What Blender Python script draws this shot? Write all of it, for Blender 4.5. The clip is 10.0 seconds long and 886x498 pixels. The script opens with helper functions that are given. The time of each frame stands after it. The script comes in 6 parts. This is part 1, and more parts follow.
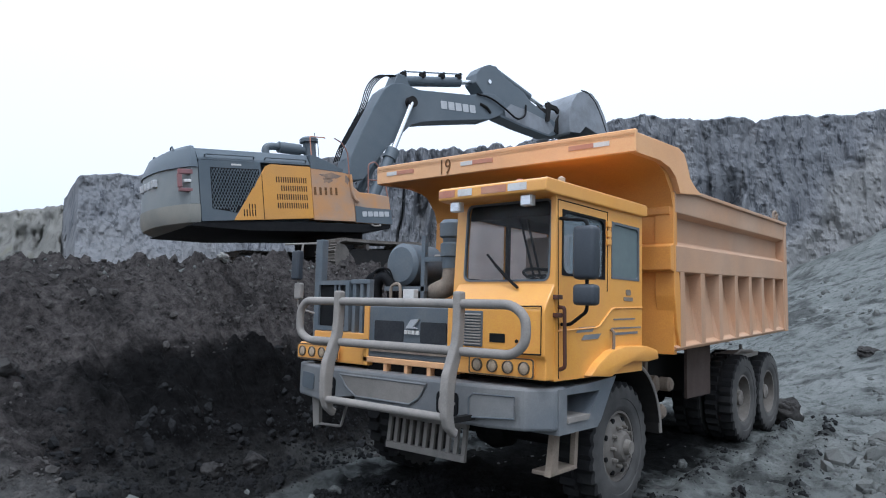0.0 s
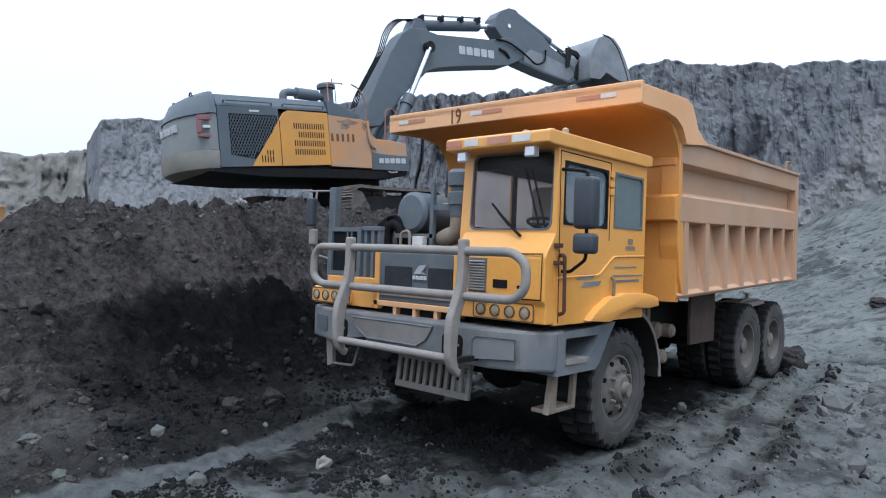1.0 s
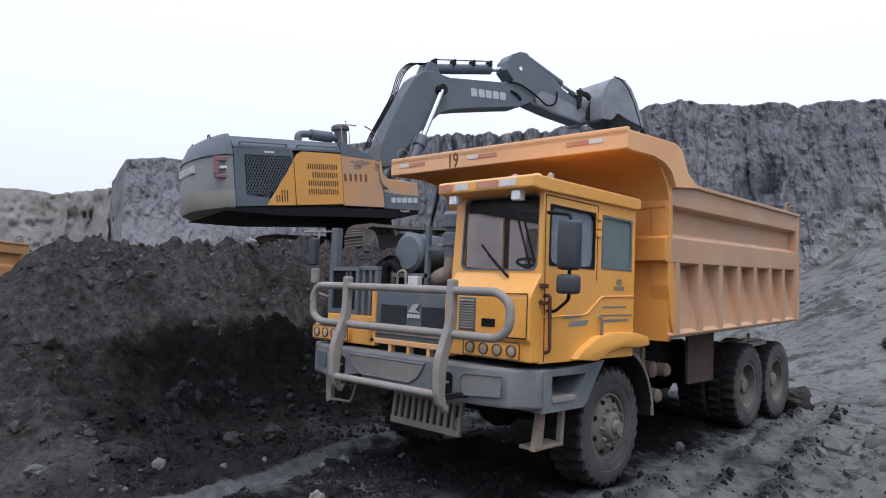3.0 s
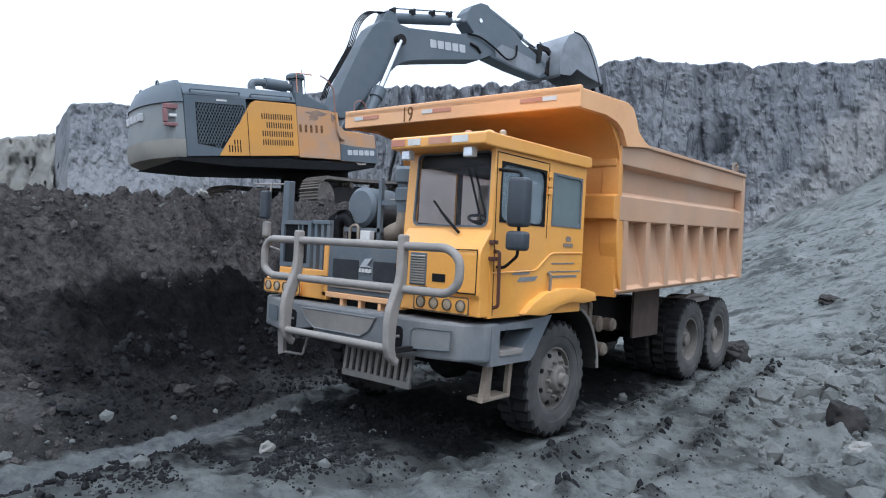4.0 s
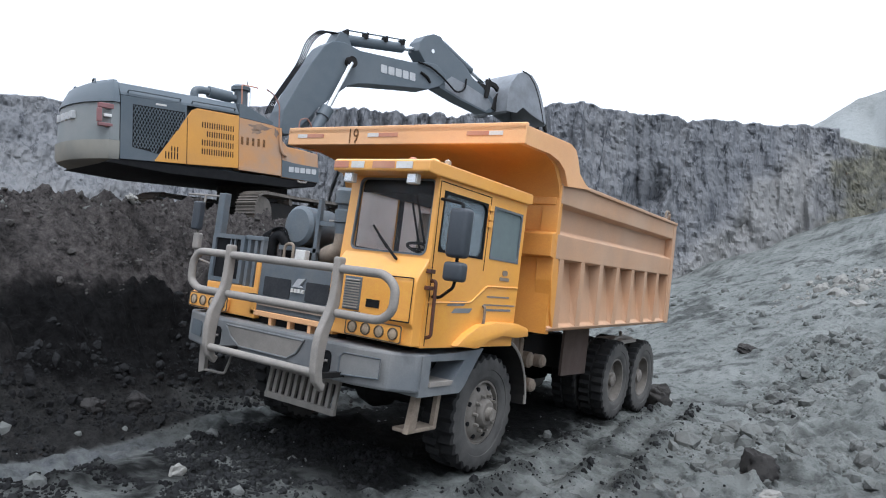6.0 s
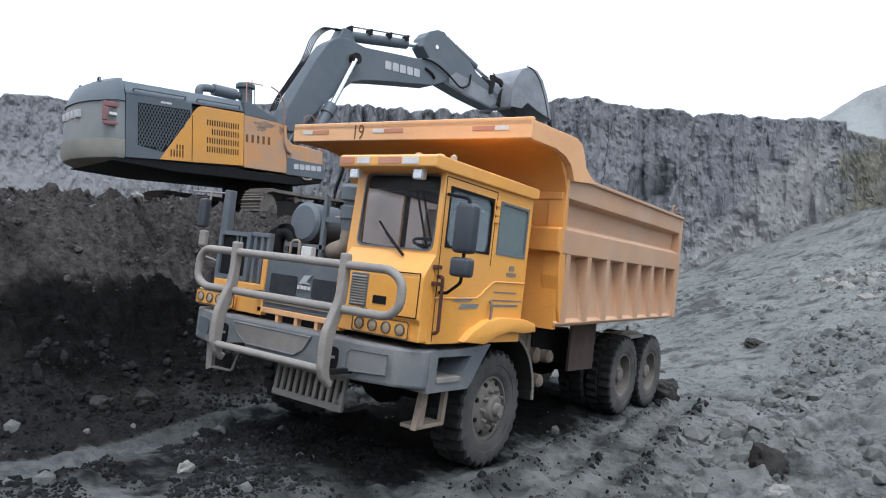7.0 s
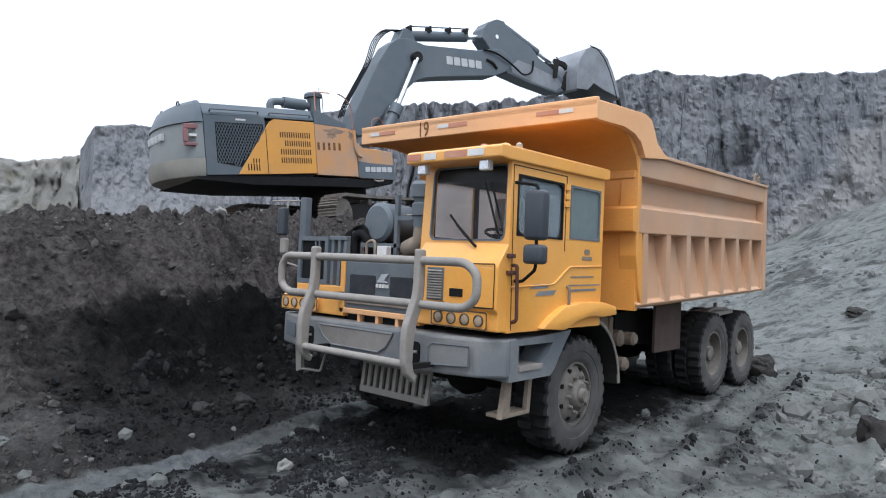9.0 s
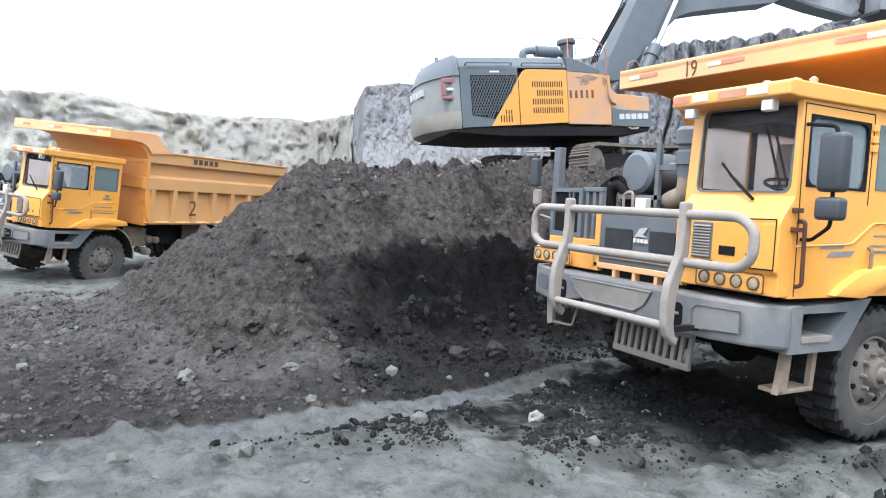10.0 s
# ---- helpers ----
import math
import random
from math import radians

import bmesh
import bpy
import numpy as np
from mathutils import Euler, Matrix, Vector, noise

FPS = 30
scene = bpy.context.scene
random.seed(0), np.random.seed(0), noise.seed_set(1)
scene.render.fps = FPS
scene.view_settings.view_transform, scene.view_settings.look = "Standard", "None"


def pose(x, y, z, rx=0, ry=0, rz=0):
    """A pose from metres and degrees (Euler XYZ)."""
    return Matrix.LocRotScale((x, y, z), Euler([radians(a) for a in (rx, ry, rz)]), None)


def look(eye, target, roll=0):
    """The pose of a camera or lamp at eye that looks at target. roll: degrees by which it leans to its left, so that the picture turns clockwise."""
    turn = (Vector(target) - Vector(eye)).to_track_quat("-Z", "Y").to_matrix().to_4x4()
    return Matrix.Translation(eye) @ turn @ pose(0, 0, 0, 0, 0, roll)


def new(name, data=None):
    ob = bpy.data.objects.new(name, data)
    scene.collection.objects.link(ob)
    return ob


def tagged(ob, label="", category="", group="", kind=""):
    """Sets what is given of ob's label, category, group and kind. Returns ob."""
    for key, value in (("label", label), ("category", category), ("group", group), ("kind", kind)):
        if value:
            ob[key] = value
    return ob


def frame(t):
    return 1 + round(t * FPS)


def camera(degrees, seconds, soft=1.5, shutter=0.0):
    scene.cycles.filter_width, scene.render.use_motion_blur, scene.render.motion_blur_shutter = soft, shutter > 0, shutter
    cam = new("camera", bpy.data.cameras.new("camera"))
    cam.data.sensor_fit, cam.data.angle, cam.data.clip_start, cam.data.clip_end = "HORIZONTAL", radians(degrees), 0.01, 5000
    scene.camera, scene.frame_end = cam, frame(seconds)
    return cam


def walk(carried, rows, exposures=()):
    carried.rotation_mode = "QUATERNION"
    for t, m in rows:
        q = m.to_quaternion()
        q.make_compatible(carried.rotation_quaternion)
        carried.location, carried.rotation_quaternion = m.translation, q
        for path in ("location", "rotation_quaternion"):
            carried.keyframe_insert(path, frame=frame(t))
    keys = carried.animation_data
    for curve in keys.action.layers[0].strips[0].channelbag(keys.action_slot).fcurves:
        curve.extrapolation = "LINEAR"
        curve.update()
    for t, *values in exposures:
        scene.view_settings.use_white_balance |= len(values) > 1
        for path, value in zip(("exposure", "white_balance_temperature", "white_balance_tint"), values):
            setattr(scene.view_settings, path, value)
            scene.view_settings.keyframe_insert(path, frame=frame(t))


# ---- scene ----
cam = camera(66.3, 10.0, 1.1)
PATH = [
    (0, (4.874, -5.334, 2.095), (3.589, -3.812, 2.269), 1.5),
    (0.5, (4.976, -5.317, 2.096), (3.696, -3.787, 2.245), 1.3),
    (1, (5.132, -5.436, 2.102), (3.802, -3.943, 2.117), 2.1),
    (1.5, (5.242, -5.488, 2.105), (3.945, -3.975, 2.272), 1.0),
    (2, (5.363, -5.464, 2.102), (4.04, -3.979, 2.308), 1.4),
    (3.5, (5.559, -5.433, 2.151), (4.184, -3.982, 2.211), 2.2),
    (4, (5.588, -5.418, 2.155), (4.309, -3.88, 2.147), 3.0),
    (4.5, (5.569, -5.399, 2.143), (4.447, -3.743, 2.141), 3.8),
    (5, (5.548, -5.388, 2.151), (4.465, -3.707, 2.219), 6.4),
    (6.5, (5.523, -5.359, 2.164), (4.374, -3.724, 2.252), 7.0),
    (7, (5.51, -5.356, 2.154), (4.364, -3.719, 2.229), 6.7),
    (7.5, (5.52, -5.364, 2.152), (4.358, -3.74, 2.253), 6.7),
    (8, (5.525, -5.379, 2.157), (4.324, -3.781, 2.219), 5.2),
    (8.5, (5.541, -5.382, 2.155), (4.293, -3.821, 2.233), 3.5),
    (9, (5.568, -5.361, 2.139), (4.245, -3.861, 2.176), 2.4),
    (9.5, (5.467, -5.305, 2.147), (3.912, -4.069, 1.906), -0.5),
    (10, (5.351, -5.277, 2.152), (3.592, -4.337, 2.01), 2.9),
]

EXPOSURES = [(0.0, 0.0, 5550, 9), (1.0, 0.07, 5500, 9), (2.0, -0.1, 5750, 12), (3.5, -0.13, 5850, 15), (4.0, 0.24, 5500, 9), (4.5, 0.64, 5800, 9), (5.0, 0.56, 5850, 9), (6.5, 0.22, 5850, 10), (9.0, 0.25, 5850, 10), (9.5, 0.82, 5850, 10), (10.0, 1.2, 6000, 10)]
walk(cam, [(t, look(eye, target, roll)) for t, eye, target, roll in PATH], EXPOSURES)

# ---- world and light: a bright overcast day ----
world = bpy.data.worlds.new("overcast_sky")
scene.world = world
world.use_nodes = True
wn, wl = world.node_tree.nodes, world.node_tree.links
sky = wn.new("ShaderNodeTexSky")
sky.sky_type = "NISHITA"
sky.sun_disc = False
sky.sun_elevation, sky.sun_rotation = radians(64), radians(145)
sky.air_density, sky.dust_density, sky.ozone_density = 1.0, 6.0, 1.0
pale = wn.new("ShaderNodeHueSaturation")
pale.inputs["Saturation"].default_value = 0.12
veil = wn.new("ShaderNodeMix")
veil.data_type = "RGBA"
veil.inputs[0].default_value = 0.75
aim, steep = wn.new("ShaderNodeTexCoord"), wn.new("ShaderNodeSeparateXYZ")
overcast = wn.new("ShaderNodeMix")
overcast.data_type = "RGBA"
overcast.inputs[6].default_value, overcast.inputs[7].default_value = (9.3, 9.5, 9.9, 1), (16.2, 17.0, 18.1, 1)
wl.new(aim.outputs["Generated"], steep.inputs[0])
wl.new(steep.outputs["Z"], overcast.inputs[0])
wl.new(overcast.outputs[2], veil.inputs[7])
wl.new(sky.outputs[0], pale.inputs["Color"])
wl.new(pale.outputs[0], veil.inputs[6])
wl.new(veil.outputs[2], wn["Background"].inputs[0])
wn["Background"].inputs[1].default_value = 0.12
sun = new("sun", bpy.data.lights.new("sun", "SUN"))
sun.data.energy, sun.data.angle, sun.data.color = 1.5, radians(20), (1.0, 0.97, 0.92)
sun.matrix_world = look((11, -16, 40), (0, 0, 0))


# ---- materials ----
def material(name, colour, rough=0.6, metal=0.0, other=None, scale=4.0, amount=0.5, fine=60.0, bump=0.15, dist=0.01, dust=None, dust_amount=0.0, per_piece=0.0, coat=0.0):
    """Base colour broken by stains and grain, with dust lying on it, and a fine relief."""
    m = bpy.data.materials.new(name)
    m.use_nodes = True
    n, l = m.node_tree.nodes, m.node_tree.links
    b = n["Principled BSDF"]
    geo = n.new("ShaderNodeTexCoord")
    n1, n2 = n.new("ShaderNodeTexNoise"), n.new("ShaderNodeTexNoise")
    n1.inputs["Scale"].default_value, n1.inputs["Detail"].default_value, n1.inputs["Roughness"].default_value = scale, 6, 0.65
    n2.inputs["Scale"].default_value, n2.inputs["Detail"].default_value = fine, 4
    for t in (n1, n2):
        l.new(geo.outputs["Object"], t.inputs["Vector"])
    other = other or tuple(c * 0.6 for c in colour)
    ramp = n.new("ShaderNodeMapRange")
    ramp.inputs["From Min"].default_value, ramp.inputs["From Max"].default_value = 0.38, 0.66
    ramp.inputs["To Max"].default_value = amount
    l.new(n1.outputs["Fac"], ramp.inputs["Value"])
    mix = n.new("ShaderNodeMix")
    mix.data_type = "RGBA"
    mix.inputs[6].default_value, mix.inputs[7].default_value = (*colour, 1), (*other, 1)
    l.new(ramp.outputs[0], mix.inputs[0])
    out = mix.outputs[2]
    grain = n.new("ShaderNodeMix")
    grain.data_type, grain.blend_type = "RGBA", "OVERLAY"
    grain.inputs[0].default_value = 0.35
    l.new(out, grain.inputs[6])
    l.new(n2.outputs["Fac"], grain.inputs[7])
    out = grain.outputs[2]
    if dust:
        n3 = n.new("ShaderNodeTexNoise")
        n3.inputs["Scale"].default_value, n3.inputs["Detail"].default_value = scale * 0.55, 8
        l.new(geo.outputs["Object"], n3.inputs["Vector"])
        r3 = n.new("ShaderNodeMapRange")
        r3.inputs["From Min"].default_value, r3.inputs["From Max"].default_value = 0.3, 0.75
        r3.inputs["To Min"].default_value, r3.inputs["To Max"].default_value = dust_amount * 0.35, dust_amount
        l.new(n3.outputs["Fac"], r3.inputs["Value"])
        dm = n.new("ShaderNodeMix")
        dm.data_type = "RGBA"
        dm.inputs[7].default_value = (*dust, 1)
        l.new(r3.outputs[0], dm.inputs[0])
        l.new(out, dm.inputs[6])
        out = dm.outputs[2]
    if per_piece:
        info = n.new("ShaderNodeNewGeometry")
        hv = n.new("ShaderNodeHueSaturation")
        mr = n.new("ShaderNodeMapRange")
        mr.inputs["To Min"].default_value, mr.inputs["To Max"].default_value = 1 - per_piece, 1 + per_piece
        l.new(info.outputs["Random Per Island"], mr.inputs["Value"])
        l.new(mr.outputs[0], hv.inputs["Value"])
        l.new(out, hv.inputs["Color"])
        out = hv.outputs[0]
    l.new(out, b.inputs["Base Color"])
    rr = n.new("ShaderNodeMapRange")
    rr.inputs["To Min"].default_value, rr.inputs["To Max"].default_value = max(rough - 0.12, 0.05), min(rough + 0.15, 1)
    l.new(n1.outputs["Fac"], rr.inputs["Value"])
    l.new(rr.outputs[0], b.inputs["Roughness"])
    b.inputs["Metallic"].default_value = metal
    b.inputs["Specular IOR Level"].default_value = 0.5 if rough < 0.65 else 0.15
    b.inputs["Coat Weight"].default_value = coat
    bp = n.new("ShaderNodeBump")
    bp.inputs["Strength"].default_value, bp.inputs["Distance"].default_value = bump, dist
    l.new(n2.outputs["Fac"], bp.inputs["Height"])
    l.new(bp.outputs[0], b.inputs["Normal"])
    return m


DUST = (0.33, 0.29, 0.25)
CAB_YELLOW = material("cab_paint", (0.83, 0.36, 0.018), 0.38, 0, (0.72, 0.28, 0.016), 1.6, 0.75, 90, 0.05, 0.003, (0.62, 0.42, 0.24), 0.42, coat=0.15)
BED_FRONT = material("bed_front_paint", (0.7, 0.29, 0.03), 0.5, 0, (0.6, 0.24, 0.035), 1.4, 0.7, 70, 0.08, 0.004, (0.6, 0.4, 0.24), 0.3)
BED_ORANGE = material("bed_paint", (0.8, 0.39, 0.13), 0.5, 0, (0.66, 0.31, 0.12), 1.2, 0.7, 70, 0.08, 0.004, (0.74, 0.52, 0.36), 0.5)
BUMPER_GREY = material("bumper_paint", (0.065, 0.09, 0.115), 0.5, 0, (0.2, 0.212, 0.218), 1.3, 1.0, 80, 0.15, 0.004, DUST, 0.5)
RECESS = material("dull_recess", (0.03, 0.032, 0.036), 0.8, 0, (0.05, 0.05, 0.052), 6, 0.7)
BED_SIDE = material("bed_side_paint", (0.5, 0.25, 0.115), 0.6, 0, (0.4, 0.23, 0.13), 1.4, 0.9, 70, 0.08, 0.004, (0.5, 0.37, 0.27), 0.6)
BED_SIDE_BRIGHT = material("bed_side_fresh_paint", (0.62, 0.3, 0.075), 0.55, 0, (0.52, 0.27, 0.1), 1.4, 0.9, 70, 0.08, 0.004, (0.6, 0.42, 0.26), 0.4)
LAMP_RING = material("lamp_ring", (0.06, 0.045, 0.03), 0.6, 0, (0.16, 0.12, 0.07), 8, 0.7)
PIPE_GREY = material("guard_paint", (0.2, 0.187, 0.172), 0.65, 0, (0.29, 0.262, 0.235), 5, 0.8, 90, 0.1, 0.003, DUST, 0.4)
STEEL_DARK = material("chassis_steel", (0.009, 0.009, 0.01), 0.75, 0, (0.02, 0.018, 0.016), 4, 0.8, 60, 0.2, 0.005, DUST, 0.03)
STEEL_BLUE = material("engine_paint", (0.052, 0.08, 0.105), 0.6, 0, (0.095, 0.11, 0.122), 5, 0.8, 60, 0.15, 0.004, DUST, 0.22)
RUST_PIPE = material("rusty_pipe", (0.085, 0.03, 0.018), 0.6, 0, (0.05, 0.022, 0.016), 7, 0.7)
HUB_STEEL = material("hub_steel", (0.22, 0.2, 0.175), 0.75, 0, (0.12, 0.105, 0.09), 9, 0.9, 80, 0.2, 0.004)
DUSTY_METAL = material("dusty_metal", (0.27, 0.22, 0.17), 0.8, 0, (0.18, 0.14, 0.11), 6, 0.8, 80, 0.2, 0.004)
RUBBER = material("rubber", (0.024, 0.024, 0.026), 0.85, 0, (0.05, 0.048, 0.046), 5, 0.8, 70, 0.25, 0.005, (0.19, 0.18, 0.165), 0.5)
TREAD_RUBBER = material("tread_rubber", (0.014, 0.014, 0.0155), 0.85, 0, (0.03, 0.029, 0.028), 6, 0.8, 70, 0.25, 0.005, (0.12, 0.115, 0.105), 0.1)
RIM = material("rim_paint", (0.14, 0.125, 0.11), 0.65, 0, (0.08, 0.065, 0.055), 7, 0.9, 80, 0.2, 0.004, (0.27, 0.25, 0.22), 0.45)
MUD_PLATE = material("muddy_plate", (0.09, 0.065, 0.055), 0.8, 0, (0.13, 0.1, 0.085), 3, 0.8, 60, 0.2, 0.004)
MARK = material("pale_mark", (0.46, 0.47, 0.48), 0.5, 0, (0.36, 0.37, 0.38), 6, 0.7, dust=DUST, dust_amount=0.25)
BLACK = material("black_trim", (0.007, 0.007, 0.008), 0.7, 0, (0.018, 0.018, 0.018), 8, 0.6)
SEAT = material("seat_cloth", (0.4, 0.33, 0.28), 0.9, 0, (0.28, 0.24, 0.2), 6, 0.6)
INTERIOR = material("cab_interior", (0.05, 0.052, 0.06), 0.8, 0, (0.03, 0.03, 0.034), 3, 0.6)
WHITE = material("white_paint", (0.68, 0.68, 0.67), 0.45, 0, (0.5, 0.49, 0.47), 5, 0.7, dust=(0.5, 0.42, 0.34), dust_amount=0.45)
RED = material("red_reflector", (0.42, 0.09, 0.06), 0.4, 0, (0.35, 0.1, 0.07), 6, 0.6, dust=(0.55, 0.33, 0.2), dust_amount=0.75)
RED_LENS = material("red_lens", (0.24, 0.035, 0.04), 0.4, 0, (0.15, 0.04, 0.045), 3, 0.8, dust=(0.2, 0.19, 0.18), dust_amount=0.5)
CHROME = material("bright_steel", (0.7, 0.71, 0.72), 0.22, 1.0, (0.5, 0.5, 0.5), 6, 0.4)
LAMP = material("lamp_glass", (0.5, 0.38, 0.26), 0.25, 0.1, (0.36, 0.27, 0.18), 9, 0.6, dust=DUST, dust_amount=0.3)
LETTER = material("painted_number", (0.09, 0.05, 0.025), 0.7, 0, (0.26, 0.12, 0.045), 14, 0.8)
EX_GREY = material("excavator_grey", (0.045, 0.066, 0.083), 0.5, 0, (0.082, 0.098, 0.11), 0.9, 0.8, 60, 0.06, 0.004, (0.2, 0.21, 0.22), 0.28)
EX_TAIL = material("counterweight_grey", (0.08, 0.105, 0.118), 0.5, 0, (0.15, 0.16, 0.16), 0.8, 0.9, 50, 0.1, 0.005, (0.32, 0.32, 0.3), 0.5)
EX_YELLOW = material("excavator_yellow", (0.6, 0.27, 0.025), 0.5, 0, (0.5, 0.23, 0.035), 1.0, 0.7, 70, 0.06, 0.004, (0.4, 0.28, 0.18), 0.22)
EX_WORN = material("worn_yellow", (0.56, 0.25, 0.065), 0.65, 0, (0.36, 0.25, 0.18), 1.1, 1.0, 60, 0.1, 0.004, (0.34, 0.27, 0.22), 0.6)
EX_BARE = material("bared_steel", (0.12, 0.09, 0.08), 0.6, 0.1, (0.28, 0.17, 0.1), 3.0, 0.9, 60, 0.15, 0.004, (0.3, 0.25, 0.2), 0.3)
EX_DUSTY = material("dust_caked_grey", (0.13, 0.14, 0.14), 0.7, 0, (0.26, 0.245, 0.21), 0.7, 1.0, 50, 0.1, 0.005, (0.34, 0.32, 0.27), 0.7)
RUSTY_RED = material("rusty_red_rail", (0.26, 0.12, 0.09), 0.6, 0, (0.2, 0.12, 0.1), 6, 0.8)
BUCKET_STEEL = material("bucket_steel", (0.2, 0.215, 0.235), 0.5, 0.25, (0.12, 0.125, 0.135), 1.5, 0.8, 60, 0.15, 0.006, (0.3, 0.3, 0.3), 0.35)
TRACK_STEEL = material("track_steel", (0.13, 0.115, 0.1), 0.7, 0.2, (0.06, 0.055, 0.05), 4, 0.8, 60, 0.25, 0.006, (0.28, 0.25, 0.22), 0.5)


def glass(name, tint, alpha=0.85, rough=0.04, film=0.0):
    m = bpy.data.materials.new(name)
    m.use_nodes = True
    n, l = m.node_tree.nodes, m.node_tree.links
    b = n["Principled BSDF"]
    tr, mix = n.new("ShaderNodeBsdfTransparent"), n.new("ShaderNodeMixShader")
    nz = n.new("ShaderNodeTexNoise")
    nz.inputs["Scale"].default_value, nz.inputs["Detail"].default_value = 5, 6
    mr = n.new("ShaderNodeMapRange")
    mr.inputs["To Min"].default_value, mr.inputs["To Max"].default_value = alpha - 0.12, min(alpha + 0.12, 1)
    l.new(nz.outputs["Fac"], mr.inputs["Value"])
    b.inputs["Base Color"].default_value = (*tint, 1)
    b.inputs["Roughness"].default_value = rough
    l.new(mr.outputs[0], mix.inputs[0])
    l.new(tr.outputs[0], mix.inputs[1])
    face = b.outputs[0]
    if film:
        lit, both = n.new("ShaderNodeBsdfTranslucent"), n.new("ShaderNodeMixShader")
        lit.inputs[0].default_value = (*tint, 1)
        both.inputs[0].default_value = film
        l.new(face, both.inputs[1])
        l.new(lit.outputs[0], both.inputs[2])
        face = both.outputs[0]
    l.new(face, mix.inputs[2])
    l.new(mix.outputs[0], n["Material Output"].inputs[0])
    return m


WINDSCREEN = glass("windscreen_glass", (0.1, 0.1, 0.1), 0.12)
MIRROR_CASE = material("mirror_plastic", (0.017, 0.025, 0.036), 0.45, 0, (0.03, 0.04, 0.05), 5, 0.6, dust=DUST, dust_amount=0.08)
# film tint raised towards white to stand in for the bright view beyond
REAR_GLASS = glass("dusty_view_glass", (0.88, 0.83, 0.8), 0.85, 0.3, 0.8)
SIDE_GLASS = glass("dusty_side_glass", (0.16, 0.2, 0.2), 0.88, 0.25)
# pale blue-grey tint puts the sky's reflection into the glass colour
DOOR_GLASS = glass("door_glass", (0.26, 0.31, 0.34), 0.5, 0.08)


def earth(name, pale, dark, stain, fine=9.0, bump=0.6, green=0.0, streak=0.0, joints=0.0):
    """Broken rock and spoil: patches, grit and cracks, in world metres."""
    m = bpy.data.materials.new(name)
    m.use_nodes = True
    n, l = m.node_tree.nodes, m.node_tree.links
    b = n["Principled BSDF"]
    co = n.new("ShaderNodeTexCoord")
    src = co.outputs["Object"]
    if streak:
        mp = n.new("ShaderNodeMapping")
        mp.inputs["Scale"].default_value = (1, 1, streak)
        l.new(src, mp.inputs["Vector"])
        src = mp.outputs[0]

    def tex(scale, detail, rough=0.6):
        t = n.new("ShaderNodeTexNoise")
        t.inputs["Scale"].default_value, t.inputs["Detail"].default_value, t.inputs["Roughness"].default_value = scale, detail, rough
        l.new(src, t.inputs["Vector"])
        return t

    def blend(fac, a, c, lo, hi, top=1.0):
        r = n.new("ShaderNodeMapRange")
        r.inputs["From Min"].default_value, r.inputs["From Max"].default_value, r.inputs["To Max"].default_value = lo, hi, top
        l.new(fac, r.inputs["Value"])
        x = n.new("ShaderNodeMix")
        x.data_type = "RGBA"
        l.new(r.outputs[0], x.inputs[0])
        for socket, v in ((x.inputs[6], a), (x.inputs[7], c)):
            if isinstance(v, tuple):
                socket.default_value = (*v, 1)
            else:
                l.new(v, socket)
        return x.outputs[2]

    big, mid, grit = tex(fine * 0.045, 5), tex(fine * 0.35, 8, 0.7), tex(fine * 2.2, 6, 0.7)
    col = blend(big.outputs["Fac"], pale, stain, 0.4, 0.62, 0.8)
    col = blend(mid.outputs["Fac"], col, dark, 0.5, 0.68, 0.85)
    col = blend(grit.outputs["Fac"], col, dark, 0.55, 0.75, 0.6)
    if green:
        g = tex(fine * 0.12, 4)
        col = blend(g.outputs["Fac"], col, (0.16, 0.15, 0.07), 0.56, 0.66, green)
    if joints:
        # upright joints between the columns of rock
        warp, amount, total = tex(1.1, 5), n.new("ShaderNodeVectorMath"), n.new("ShaderNodeVectorMath")
        amount.operation, total.operation = "SCALE", "ADD"
        amount.inputs["Scale"].default_value = 1.6
        l.new(warp.outputs["Color"], amount.inputs[0])
        l.new(src, total.inputs[0])
        l.new(amount.outputs[0], total.inputs[1])
        cells = n.new("ShaderNodeTexVoronoi")
        cells.feature = "DISTANCE_TO_EDGE"
        cells.inputs["Scale"].default_value = 0.55
        l.new(total.outputs[0], cells.inputs["Vector"])
        col = blend(cells.outputs["Distance"], blend(warp.outputs["Fac"], dark, col, 0.42, 0.6), col, 0.01, joints)
    l.new(col, b.inputs["Base Color"])
    b.inputs["Roughness"].default_value = 0.92
    b.inputs["Specular IOR Level"].default_value = 0.04
    add = n.new("ShaderNodeMath")
    add.operation = "ADD"
    l.new(mid.outputs["Fac"], add.inputs[0])
    l.new(grit.outputs["Fac"], add.inputs[1])
    bp = n.new("ShaderNodeBump")
    bp.inputs["Strength"].default_value, bp.inputs["Distance"].default_value = bump, 0.6 / fine
    l.new(add.outputs[0], bp.inputs["Height"])
    l.new(bp.outputs[0], b.inputs["Normal"])
    return m


